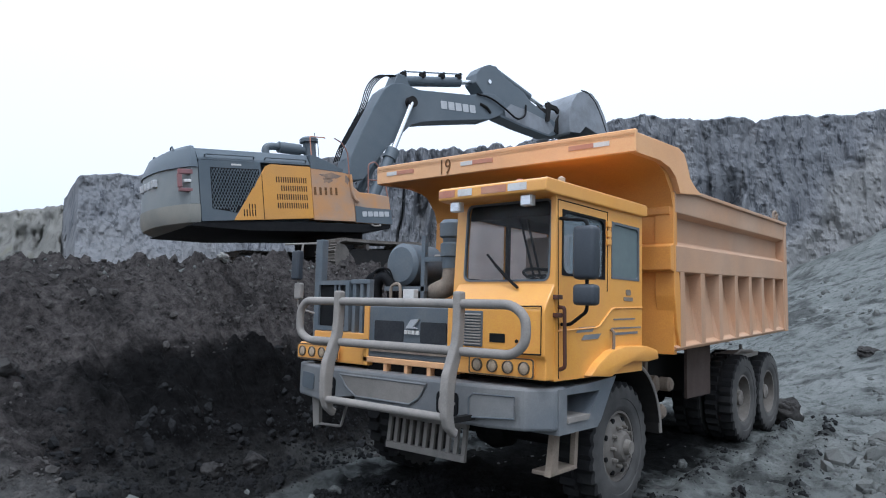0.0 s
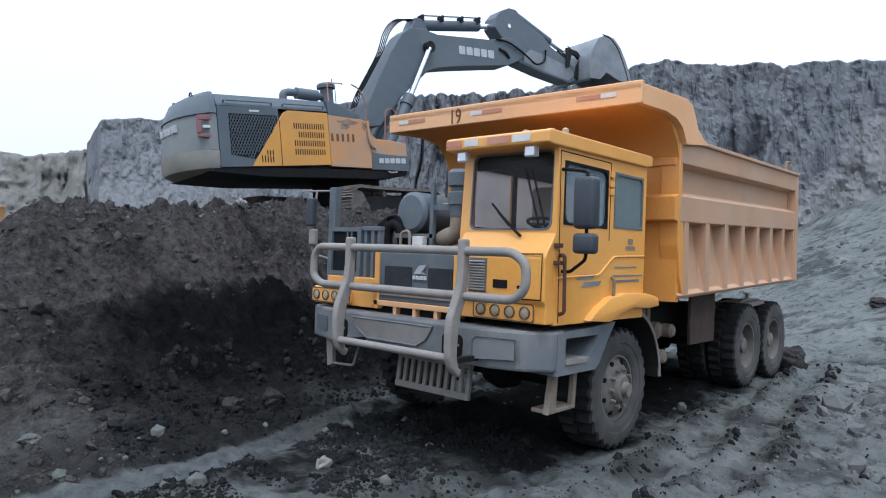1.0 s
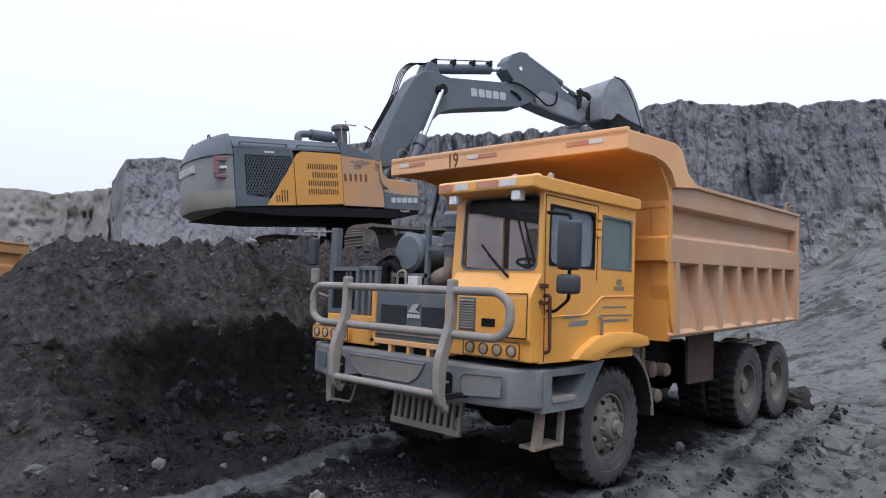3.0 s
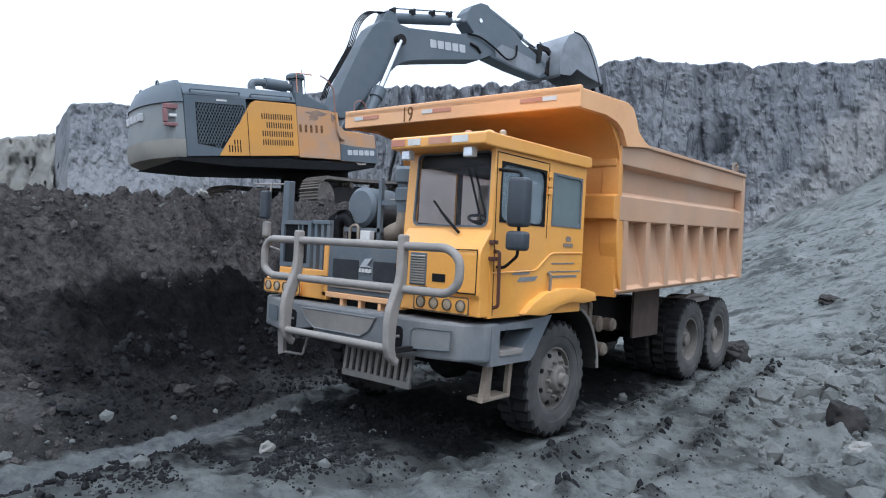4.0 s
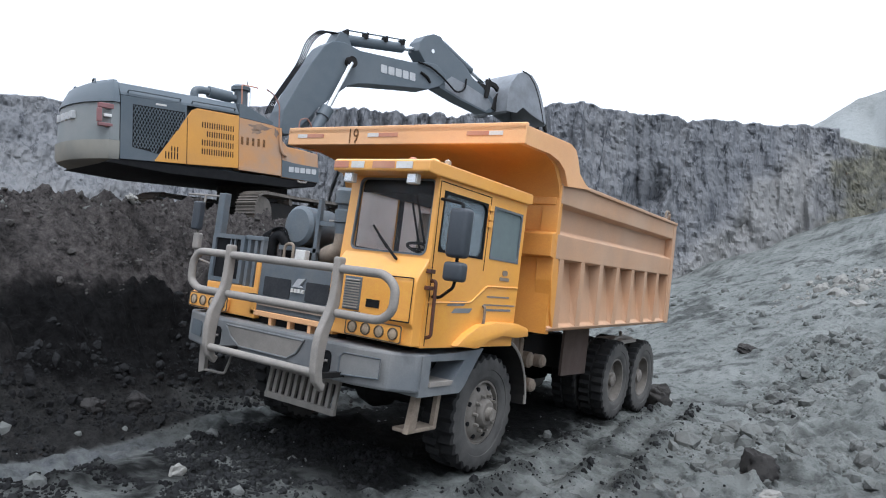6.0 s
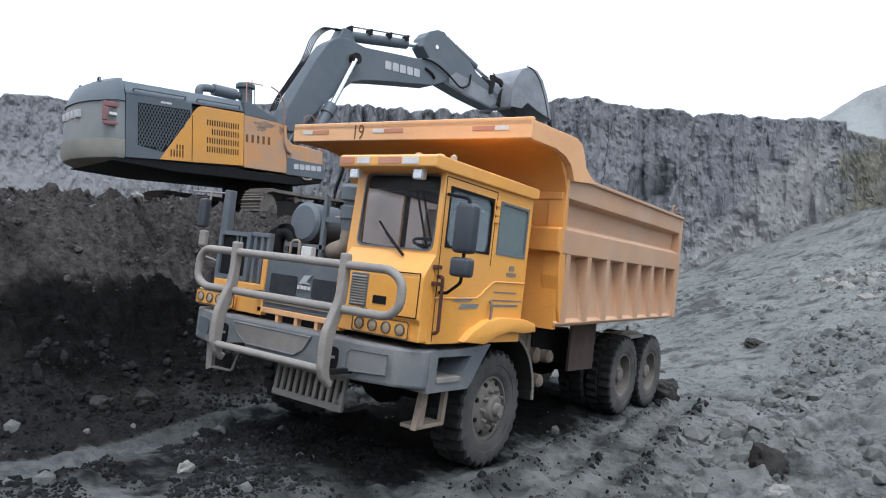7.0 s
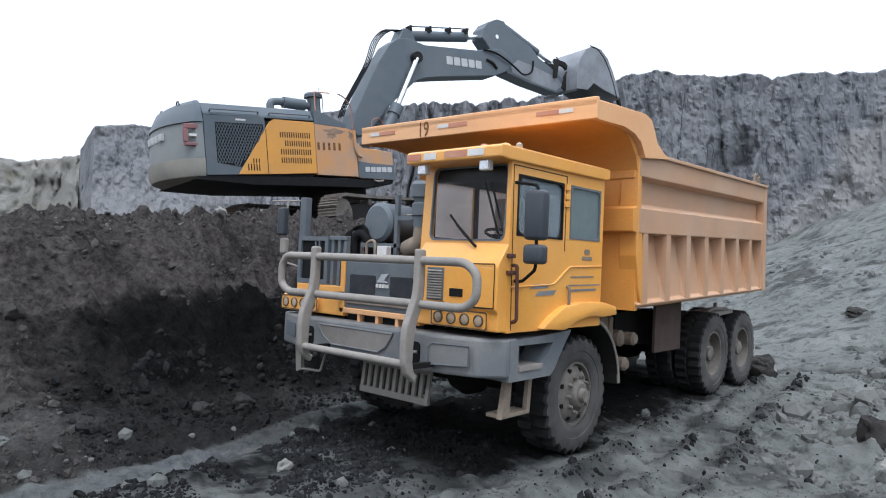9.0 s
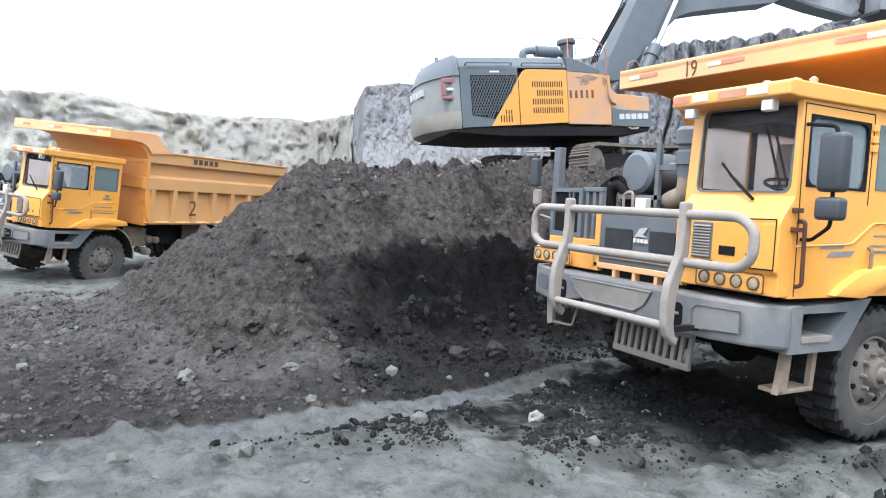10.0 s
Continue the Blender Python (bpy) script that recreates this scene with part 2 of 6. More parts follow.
def terrain_material():
    """Grey spoil, the darker heap, freshly dug coaly dirt and the lorry's painted shade, mixed by the two masks of the
    ground.
    """
    m = GROUND.copy()
    m.name = "pit_ground"
    n, l = m.node_tree.nodes, m.node_tree.links
    b = n["Principled BSDF"]
    col = b.inputs["Base Color"].links[0].from_socket
    grit = n.new("ShaderNodeTexNoise")
    grit.inputs["Scale"].default_value, grit.inputs["Detail"].default_value, grit.inputs["Roughness"].default_value = 7.0, 10, 0.8
    l.new(n["Texture Coordinate"].outputs["Object"], grit.inputs["Vector"])
    for key, low, high in (("heap", (0.016, 0.0148, 0.0145), (0.112, 0.099, 0.093)), ("fresh_and_shade", (0.0022, 0.0022, 0.0023), (0.0145, 0.014, 0.0138)), ("packed", (0.05, 0.053, 0.057), (0.165, 0.17, 0.176))):
        at = n.new("ShaderNodeAttribute")
        at.attribute_name = key
        ramp = n.new("ShaderNodeMapRange")
        ramp.inputs["From Min"].default_value, ramp.inputs["From Max"].default_value = 0.36, 0.66
        l.new(grit.outputs["Fac"], ramp.inputs["Value"])
        tone = n.new("ShaderNodeMix")
        tone.data_type = "RGBA"
        tone.inputs[6].default_value, tone.inputs[7].default_value = (*low, 1), (*high, 1)
        l.new(ramp.outputs[0], tone.inputs[0])
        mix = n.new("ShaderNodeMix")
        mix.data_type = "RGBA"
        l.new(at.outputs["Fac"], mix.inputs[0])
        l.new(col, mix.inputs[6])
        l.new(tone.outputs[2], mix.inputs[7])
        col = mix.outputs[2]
    l.new(col, b.inputs["Base Color"])
    return m


GROUND = earth("grey_spoil", (0.176, 0.184, 0.174), (0.05, 0.053, 0.051), (0.245, 0.252, 0.238), 9.0, 1.0)
TERRAIN = terrain_material()
# the grey-blue cast puts distance haze into the rock colour
CLIFF = earth("cliff_rock", (0.172, 0.176, 0.186), (0.07, 0.074, 0.084), (0.21, 0.21, 0.214), 4.2, 0.9, 0.0, 0.22, 0.04)


def add_patches(m, *patches):
    """Other colours of rock laid over a material where a mask of the mesh says so."""
    n, l = m.node_tree.nodes, m.node_tree.links
    b = n["Principled BSDF"]
    for key, low, high in patches:
        under = b.inputs["Base Color"].links[0].from_socket
        at, nz, ramp, tone, mix = n.new("ShaderNodeAttribute"), n.new("ShaderNodeTexNoise"), n.new("ShaderNodeMapRange"), n.new("ShaderNodeMix"), n.new("ShaderNodeMix")
        at.attribute_name = key
        nz.inputs["Scale"].default_value, nz.inputs["Detail"].default_value, nz.inputs["Roughness"].default_value = 1.5, 9, 0.72
        l.new(n["Texture Coordinate"].outputs["Object"], nz.inputs["Vector"])
        ramp.inputs["From Min"].default_value, ramp.inputs["From Max"].default_value = 0.34, 0.66
        l.new(nz.outputs["Fac"], ramp.inputs["Value"])
        tone.data_type = mix.data_type = "RGBA"
        tone.inputs[6].default_value, tone.inputs[7].default_value = (*low, 1), (*high, 1)
        l.new(ramp.outputs[0], tone.inputs[0])
        l.new(at.outputs["Fac"], mix.inputs[0])
        l.new(under, mix.inputs[6])
        l.new(tone.outputs[2], mix.inputs[7])
        l.new(mix.outputs[2], b.inputs["Base Color"])


add_patches(CLIFF, ("scree", (0.2, 0.198, 0.195), (0.3, 0.292, 0.28)), ("scrub", (0.085, 0.084, 0.075), (0.2, 0.19, 0.145)))
GREY_SLOPE = earth("grey_far_slope", (0.25, 0.242, 0.222), (0.14, 0.135, 0.124), (0.33, 0.315, 0.28), 2.2, 1.0, 0.35)
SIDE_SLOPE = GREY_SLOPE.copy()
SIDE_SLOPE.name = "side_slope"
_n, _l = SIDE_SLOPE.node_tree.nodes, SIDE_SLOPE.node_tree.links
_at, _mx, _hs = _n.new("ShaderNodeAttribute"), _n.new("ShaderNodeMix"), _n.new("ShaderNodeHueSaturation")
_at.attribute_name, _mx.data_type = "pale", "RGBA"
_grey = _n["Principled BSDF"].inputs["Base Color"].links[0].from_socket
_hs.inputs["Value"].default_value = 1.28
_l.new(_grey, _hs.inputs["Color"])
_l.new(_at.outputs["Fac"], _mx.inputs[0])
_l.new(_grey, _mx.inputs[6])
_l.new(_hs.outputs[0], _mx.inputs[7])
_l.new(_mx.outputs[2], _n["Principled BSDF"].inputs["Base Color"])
# pale low-contrast greys put distance haze into the hill's colour
HAZY_HILL = earth("hazed_hill", (0.27, 0.28, 0.275), (0.2, 0.21, 0.205), (0.32, 0.325, 0.315), 0.6, 0.4)
ROCK = earth("loose_rock", (0.135, 0.138, 0.13), (0.06, 0.061, 0.059), (0.18, 0.18, 0.17), 14)
TALUS_ROCK = earth("talus_rock", (0.018, 0.0178, 0.018), (0.004, 0.004, 0.0042), (0.036, 0.0362, 0.037), 14)
HEAP_CLOD = earth("heap_clod", (0.066, 0.06, 0.056), (0.022, 0.02, 0.0195), (0.1, 0.093, 0.087), 12)
PALE_ROCK = earth("pale_rock", (0.25, 0.242, 0.222), (0.13, 0.126, 0.115), (0.3, 0.29, 0.265), 14)
DARK_ROCK = earth("dark_rock", (0.045, 0.042, 0.04), (0.018, 0.018, 0.019), (0.07, 0.065, 0.06), 14)


# ---- mesh helpers ----
def part(name, bm, mat, parent=None, label="", smooth=False):
    """One bmesh as ONE mesh object under a thing or a part."""
    me = bpy.data.meshes.new(name)
    bmesh.ops.recalc_face_normals(bm, faces=bm.faces)
    if smooth:
        for face in bm.faces:
            face.smooth = True
        for e in bm.edges:
            if len(e.link_faces) == 2 and e.calc_face_angle(0) > radians(38):
                e.smooth = False
    bm.to_mesh(me)
    bm.free()
    me.materials.append(mat)
    ob = new(name, me)
    ob.parent = parent
    if label:
        tagged(ob, label)
    return ob


def thing(name, label, category, m=None, group="", kind=""):
    ob = new(name)
    ob.empty_display_size = 0.3
    if m is not None:
        ob.matrix_world = m
    return tagged(ob, label, category, group, kind)


def box(bm, x0, x1, y0, y1, z0, z1, bevel=0.0, segs=2):
    made = bmesh.ops.create_cube(bm, size=1.0, matrix=Matrix.LocRotScale(((x0 + x1) / 2, (y0 + y1) / 2, (z0 + z1) / 2), None, (abs(x1 - x0), abs(y1 - y0), abs(z1 - z0))))
    if bevel:
        edges = list({e for v in made["verts"] for e in v.link_edges})
        bmesh.ops.bevel(bm, geom=edges, offset=bevel, segments=segs, affect="EDGES", profile=0.5)
    return bm


def prism(bm, poly, axis, a0, a1, bevel=0.0, segs=2):
    """A polygon of the other two axes drawn out along one axis: for x (y, z), for y (x, z), for z (x, y)."""
    place = {"x": lambda p, a: (a, p[0], p[1]), "y": lambda p, a: (p[0], a, p[1]), "z": lambda p, a: (p[0], p[1], a)}[axis]
    lo, hi = [bm.verts.new(place(p, a0)) for p in poly], [bm.verts.new(place(p, a1)) for p in poly]
    k = len(poly)
    faces = [bm.faces.new(lo), bm.faces.new(hi[::-1])]
    faces += [bm.faces.new((lo[i], hi[i], hi[(i + 1) % k], lo[(i + 1) % k])) for i in range(k)]
    if bevel:
        edges = list({e for f in faces for e in f.edges})
        bmesh.ops.recalc_face_normals(bm, faces=faces)
        bmesh.ops.bevel(bm, geom=edges, offset=bevel, segments=segs, affect="EDGES", profile=0.5)
    return bm


def cyl(bm, p0, p1, r, segs=16, r2=None):
    p0, p1 = Vector(p0), Vector(p1)
    m = Matrix.Translation((p0 + p1) / 2) @ (p1 - p0).to_track_quat("Z", "Y").to_matrix().to_4x4()
    bmesh.ops.create_cone(bm, cap_ends=True, segments=segs, radius1=r, radius2=r if r2 is None else r2, depth=(p1 - p0).length, matrix=m)
    return bm


def rounded(points, radius, n=5):
    """A polyline with its corners rounded."""
    pts = [Vector(p) for p in points]
    out = [pts[0]]
    for a, b, c in zip(pts, pts[1:], pts[2:]):
        d = min(radius, (a - b).length * 0.45, (c - b).length * 0.45)
        p, q = b + (a - b).normalized() * d, b + (c - b).normalized() * d
        out += [p.lerp(b, t).lerp(b.lerp(q, t), t) for t in [i / n for i in range(n + 1)]]
    return out + [pts[-1]]


def tube(bm, points, r, segs=10, radius=0.1, square=False):
    pts = rounded(points, radius) if radius else [Vector(p) for p in points]
    segs = 4 if square else segs
    up = None
    rings = []
    for i, p in enumerate(pts):
        d = (pts[min(i + 1, len(pts) - 1)] - pts[max(i - 1, 0)]).normalized()
        if up is None:
            up = Vector((0, 0, 1)) if abs(d.z) < 0.9 else Vector((0, 1, 0))
        s = d.cross(up).normalized()
        up = s.cross(d).normalized()
        off = math.pi / 4 if square else 0
        rings.append([bm.verts.new(p + (s * math.cos(off + 2 * math.pi * k / segs) + up * math.sin(off + 2 * math.pi * k / segs)) * r) for k in range(segs)])
    for a, b in zip(rings, rings[1:]):
        for k in range(segs):
            bm.faces.new((a[k], a[(k + 1) % segs], b[(k + 1) % segs], b[k]))
    bm.faces.new(rings[0][::-1])
    bm.faces.new(rings[-1])
    return bm


def lathe(bm, profile, centre, axis="x", segs=40):
    """(radius, along) pairs turned round an axis."""
    cx, cy, cz = centre
    rings = []
    for r, a in profile:
        ring = []
        for k in range(segs):
            c, s = r * math.cos(2 * math.pi * k / segs), r * math.sin(2 * math.pi * k / segs)
            ring.append(bm.verts.new({"x": (cx + a, cy + c, cz + s), "y": (cx + c, cy + a, cz + s), "z": (cx + c, cy + s, cz + a)}[axis]))
        rings.append(ring)
    for a, b in zip(rings, rings[1:]):
        for k in range(segs):
            bm.faces.new((a[k], a[(k + 1) % segs], b[(k + 1) % segs], b[k]))
    bm.faces.new(rings[0][::-1])
    bm.faces.new(rings[-1])
    return bm


def B():
    return bmesh.new()


# ---- terrain ----
def lattice(ix, iy, seed):
    h = np.sin(ix * 127.1 + iy * 311.7 + seed * 74.7) * 43758.5453
    return h - np.floor(h)


def value_noise(x, y, seed=0):
    ix, iy = np.floor(x), np.floor(y)
    fx, fy = x - ix, y - iy
    fx, fy = fx * fx * (3 - 2 * fx), fy * fy * (3 - 2 * fy)
    a, b = lattice(ix, iy, seed), lattice(ix + 1, iy, seed)
    c, d = lattice(ix, iy + 1, seed), lattice(ix + 1, iy + 1, seed)
    return (a * (1 - fx) + b * fx) * (1 - fy) + (c * (1 - fx) + d * fx) * fy


def fbm(x, y, octaves=4, seed=0, gain=0.5):
    total, amp, norm = 0.0, 1.0, 0.0
    for o in range(octaves):
        total = total + amp * (value_noise(x * 2 ** o + 17.3 * o, y * 2 ** o - 9.1 * o, seed + o) - 0.5)
        norm += amp
        amp *= gain
    return total / norm * 2


# outline of the foot of the spoil bench on which the excavator stands
FOOT = [(-1.75, -3.4), (-2.2, 0.0), (-2.6, 3.0), (-3.2, 8.0), (-6.0, 13.0), (-9.5, 21.0), (-13.0, 60.0), (-90.0, 60.0), (-90.0, 12.0), (-20.0, 6.5), (-13.6, 0.5), (-11.0, -3.6), (-8.0, -5.0), (-4.6, -5.1), (-2.6, -4.6)]


def inside_distance(x, y, poly):
    """Metres inside the polygon (negative outside)."""
    best = np.full(np.shape(x), 1e9)
    inside = np.zeros(np.shape(x), bool)
    for (ax, ay), (bx, by) in zip(poly, poly[1:] + poly[:1]):
        dx, dy = bx - ax, by - ay
        t = np.clip(((x - ax) * dx + (y - ay) * dy) / (dx * dx + dy * dy), 0, 1)
        best = np.minimum(best, np.hypot(x - ax - t * dx, y - ay - t * dy))
        cross = (ay > y) != (by > y)
        xi = ax + (y - ay) / np.where(dy == 0, 1e-9, dy) * dx
        inside ^= cross & (x < xi)
    return np.where(inside, best, -best)


def soft_min(a, b, k):
    h = np.clip(0.5 + 0.5 * (b - a) / k, 0, 1)
    return b * (1 - h) + a * h - k * h * (1 - h)


def soft_pos(a, k=1.0):
    return np.where(a > k, a, np.where(a < -k, 0, (a + k) ** 2 / (4 * k)))


def rut(d, width, depth):
    """A wheel track with raised lips, d metres from its line."""
    return depth * (-np.exp(-(d / width) ** 2) + 0.55 * np.exp(-((np.abs(d) - 1.7 * width) / (0.5 * width)) ** 2))


# where the excavator stands, and how its pad leans
EX_AT, EX_YAW, EX_PITCH, EX_ROLL = (-13.064, 8.821, 3.026), 1.407, -0.105, -0.046


def rut_distance(x, y, line):
    """Metres from the middle of a wandering wheel track that leads past the lorry."""
    return x - line + 0.125 * (y - 1.5) - 0.1 * fbm(y * 0.5, 0 * y, 3, 77) - 0.07 * fbm(x * 1.8, y * 1.8, 3, 78)


def ridges(x, y):
    """Dark clods pressed up between the tracks, 0 to 1."""
    v = rut_distance(x, y, 0)
    out = 0 * v
    for line, w in ((1.98, 0.14), (2.51, 0.075), (3.1, 0.13)):
        out = np.maximum(out, np.exp(-((v - line) / w) ** 2))
    return out * np.clip((10 - y) / 2, 0, 1) * np.clip((y + 1.6) / 2.0, 0, 1) * np.clip(0.55 + 1.6 * fbm(x * 2.4, y * 2.4, 3, 79, 0.65), 0, 1)


def trail_offset(x, y):
    """Metres to the right of the packed wheel track that leads from the heap's foot to the lorry."""
    u = -y
    return x + 0.72 - 0.015 * (u - 4) + 0.92 / (1 + np.exp(np.clip((u - 0.7) / 0.75, -30, 30))) - 0.04 * fbm(y * 0.9, 0 * y, 3, 71)


def lugs(d, y):
    """Prints of a lugged tread, -1 to 1."""
    return np.tanh(2.5 * np.sin(2 * math.pi * (y * 4.6 + 1.6 * np.abs(d)))) * np.clip((0.24 - np.abs(d)) / 0.05, 0, 1)


def ground_height(x, y):
    s = inside_distance(x + 0.45 * fbm(x * 0.5, y * 0.5, 3, 4), y + 0.45 * fbm(x * 0.5 + 40, y * 0.5, 3, 5), FOOT)
    near = np.exp(-((x / 60) ** 2 + (y / 60) ** 2))
    bench = soft_min(0.8 * soft_pos(s, 0.5), 2.62 + 0.22 * np.clip((y - 1.5) / 3, 0, 1) + 0.2 * fbm(x * 0.35, y * 0.35, 4, 9), 0.5)
    right = 0.25 * soft_pos((y - 9) + 1.33 * (x - 4), 2.5)
    right = soft_min(right, 16.0 + 0 * x, 3.0)
    h = np.maximum(bench, right)
    # the floor climbs a little towards the parked lorry's tail
    climb = np.clip((y - 2.6) / 3.2, 0, 1)
    h = h + 0.13 * climb * climb * (3 - 2 * climb) * np.clip((x + 3.4) / 1.2, 0, 1)
    bank = np.clip(right / 0.7, 0, 1)
    h = h + bank * (0.42 * fbm(x * 0.23, y * 0.23, 4, 15, 0.55) + 0.16 * np.abs(fbm(x * 0.6, y * 0.6, 5, 16, 0.65)) - 0.05)
    open_floor = np.clip(1 - np.maximum(bench, right) / 0.6, 0, 1)
    h = h - 0.28 * np.clip((-x - 5) / 8, 0, 1) * open_floor
    # tracks of the parked lorry, of one that turned past its nose, and ridged spoil beside them
    bend = 0.15 * np.sin(y * 0.55)
    for line in (1.35, -1.35):
        h = h + open_floor * rut(x - line - bend * 0.3, 0.26, 0.05) * (y > -2.6)
    for line in (2.25, 2.79):
        h = h + open_floor * rut(rut_distance(x, y, line), 0.2, 0.045) * np.clip((11 - y) / 2, 0, 1)
    h = h - 0.14 * np.exp(-((y - 10.6) / 0.4) ** 2) * np.clip((x - 1.4) / 0.3, 0, 1) * np.clip((4.0 - x) / 0.4, 0, 1)
    h = h + ridges(x, y) * (0.05 + 0.12 * np.abs(fbm(x * 6, y * 6, 3, 80)))
    arc = trail_offset(x, y)
    h = h + rut(arc, 0.3, 0.05) * np.clip((1.5 - y) / 1.5, 0, 1) + open_floor * rut(arc - 2.9, 0.3, 0.05) * (y < -1)
    for d, k in ((arc, 1.0), (rut_distance(x, y, 2.25), 1.0), (rut_distance(x, y, 2.79), 2.0), (arc - 2.9, 0.7)):
        h = h + 0.017 * k * lugs(d, y) * open_floor
    rough = 0.045 + 0.06 * np.clip(s + 0.6, 0, 1) + 0.15 * np.clip((x - 2.6) / 1.5, 0, 1) * np.clip((y - 1.5) / 2.5, 0, 1)
    h = h + near * (rough * 1.4 * fbm(x * 1.3, y * 1.3, 5, 1, 0.6) + rough * 0.45 * np.abs(fbm(x * 5.2, y * 5.2, 3, 2)))
    u = (x - EX_AT[0]) * math.cos(EX_YAW) + (y - EX_AT[1]) * math.sin(EX_YAW)
    v = -(x - EX_AT[0]) * math.sin(EX_YAW) + (y - EX_AT[1]) * math.cos(EX_YAW)
    pad = EX_AT[2] + 0.105 * np.clip(u, -6, 6) - 0.046 * np.clip(v, -5, 5) - 0.02
    blend = np.clip((6.2 - np.maximum(np.abs(u) - 0.6, np.abs(v) + 1.2)) / 2.2, 0, 1)
    h = h * (1 - blend) + (pad + 0.02 * fbm(x * 1.5, y * 1.5, 3, 8)) * blend
    clods = (1 - blend) * np.clip(fbm(x * 3.1, y * 3.1, 2, 21) - 0.18, 0, 1)
    lumps = (1 - blend) * np.clip(fbm(x * 6.3, y * 6.3, 2, 22) - 0.1, 0, 1)
    h = h + near * (clods * (0.10 + 0.7 * rough) + lumps * (0.04 + 0.55 * rough))
    h = h + near * (1 - blend) * ((0.32 + 0.43 * np.clip((y + 2.5) / 3, 0, 1)) * np.clip(s - 0.1, 0, 1) * (np.abs(fbm(x * 1.5, y * 1.5, 5, 61, 0.66)) - 0.13) - 0.55 * np.clip(s - 0.6, 0, 1) * np.clip(fbm(x * 1.7, y * 1.7, 4, 65, 0.6) - 0.16, 0, 1))
    return h


def axis_lines(lo, hi, step, far):
    mid = np.arange(lo, hi + step / 2, step)
    out, d, p = [], step, hi
    while p < far:
        d *= 1.13
        p += d
        out.append(p)
    back, d, p = [], step, lo
    while p > -far:
        d *= 1.13
        p -= d
        back.append(p)
    return np.array(back[::-1] + list(mid) + out)


def build_ground():
    gx, gy = axis_lines(-11, 11, 0.065, 900), axis_lines(-7, 31, 0.085, 900)
    gx = np.concatenate([gx[gx < -2.7], np.arange(-2.68, 4.7, 0.04), gx[gx > 4.72]])
    gy = np.concatenate([gy[gy < -6.9], np.arange(-6.88, 10, 0.045), gy[gy > 10.02]])
    X, Y = np.meshgrid(gx, gy)
    Z = ground_height(X, Y)
    nx, ny = len(gx), len(gy)
    verts = np.stack([X, Y, Z], -1).reshape(-1, 3)
    i = np.arange(nx * ny).reshape(ny, nx)
    quads = np.stack([i[:-1, :-1], i[:-1, 1:], i[1:, 1:], i[1:, :-1]], -1).reshape(-1, 4)
    me = bpy.data.meshes.new("ground")
    me.from_pydata(verts.tolist(), [], quads.tolist())
    me.materials.append(TERRAIN)
    cx, cy = verts[:, 0], verts[:, 1]
    rag = 0.45 * fbm(cx * 0.9, cy * 0.9, 5, 31, 0.65)
    ridge = inside_distance(cx, cy, FOOT)
    heap = np.clip((ridge + rag + 0.45) / 0.9, 0, 1)
    trail = trail_offset(cx, cy)
    heap = heap * np.clip((16 - cy) / 6, 0.25, 1)
    heap = np.maximum(heap, 0.8 * np.clip((-trail - 0.24 + 0.16 * rag) / 0.1, 0, 1) * np.clip((cx + 12 + 3 * rag) / 3, 0, 1) * np.clip((2 - cy) / 2, 0, 1))
    fresh_and_shade = np.clip((1.95 + 0.5 * rag - ridge) / 0.25, 0, 1) * np.clip((cy + 3.2 + rag * 2) / 1.4, 0, 1) * np.clip((7 - cy) / 2, 0, 1) * heap
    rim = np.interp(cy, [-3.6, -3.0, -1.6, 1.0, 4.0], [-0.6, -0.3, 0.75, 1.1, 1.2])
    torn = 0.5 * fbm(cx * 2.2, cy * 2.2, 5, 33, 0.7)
    spill_and_shade = np.clip((rim - cx + rag + torn) / 0.35, 0, 1) * np.clip((trail - 0.2 + 0.4 * torn) / 0.15, 0, 1) * np.clip((4.5 - cy) / 2, 0, 1)
    spill_and_shade = spill_and_shade * np.clip(0.72 + 1.0 * fbm(cx * 3.1, cy * 3.1, 4, 34, 0.7), 0.35, 0.95)
    # lorry-sized coaly strip, darkened further: the shade beneath is painted into the ground
    coal_and_shade = np.clip((1.75 + rag + torn - np.abs(cx)) / 0.4, 0, 1) * np.clip((cy + 0.9 + rag) / 0.8, 0, 1) * np.clip((9.5 - cy + 2 * rag) / 2, 0, 1) * ((trail > 0.25) | (cy > -0.5)) * 0.95
    spill_and_shade = np.maximum(spill_and_shade, coal_and_shade)
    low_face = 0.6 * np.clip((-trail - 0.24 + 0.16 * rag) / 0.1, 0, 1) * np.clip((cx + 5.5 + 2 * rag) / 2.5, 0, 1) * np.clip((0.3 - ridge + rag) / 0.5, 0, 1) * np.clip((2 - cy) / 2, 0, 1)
    dark = np.maximum(np.maximum(fresh_and_shade, low_face), spill_and_shade * (1 - heap))
    packed = np.clip((0.3 - np.abs(trail + 0.08 * rag)) / 0.07, 0, 1) * np.clip((-0.1 - cy + 0.3 * rag) / 0.9, 0, 1)
    packed = packed * (0.68 - 0.27 * lugs(trail, cy)) * np.clip(0.8 + 0.9 * fbm(cx * 2.1, cy * 2.1, 4, 35), 0.35, 1)
    hollows = 0.6 * heap * np.clip(2.2 * fbm(cx * 0.8, cy * 0.8, 5, 47, 0.65) - 0.15, 0, 1)
    dark = np.maximum(dark, hollows) * (1 - packed)
    print_dark = np.clip(fbm(cx * 0.9, cy * 0.9, 5, 41, 0.65) * 1.8 - 0.15, 0, 0.6) * (1 - heap)
    print_dark = np.maximum(print_dark, 0.66 * np.clip(1.4 * ridges(cx, cy), 0, 1) * (1 - heap))
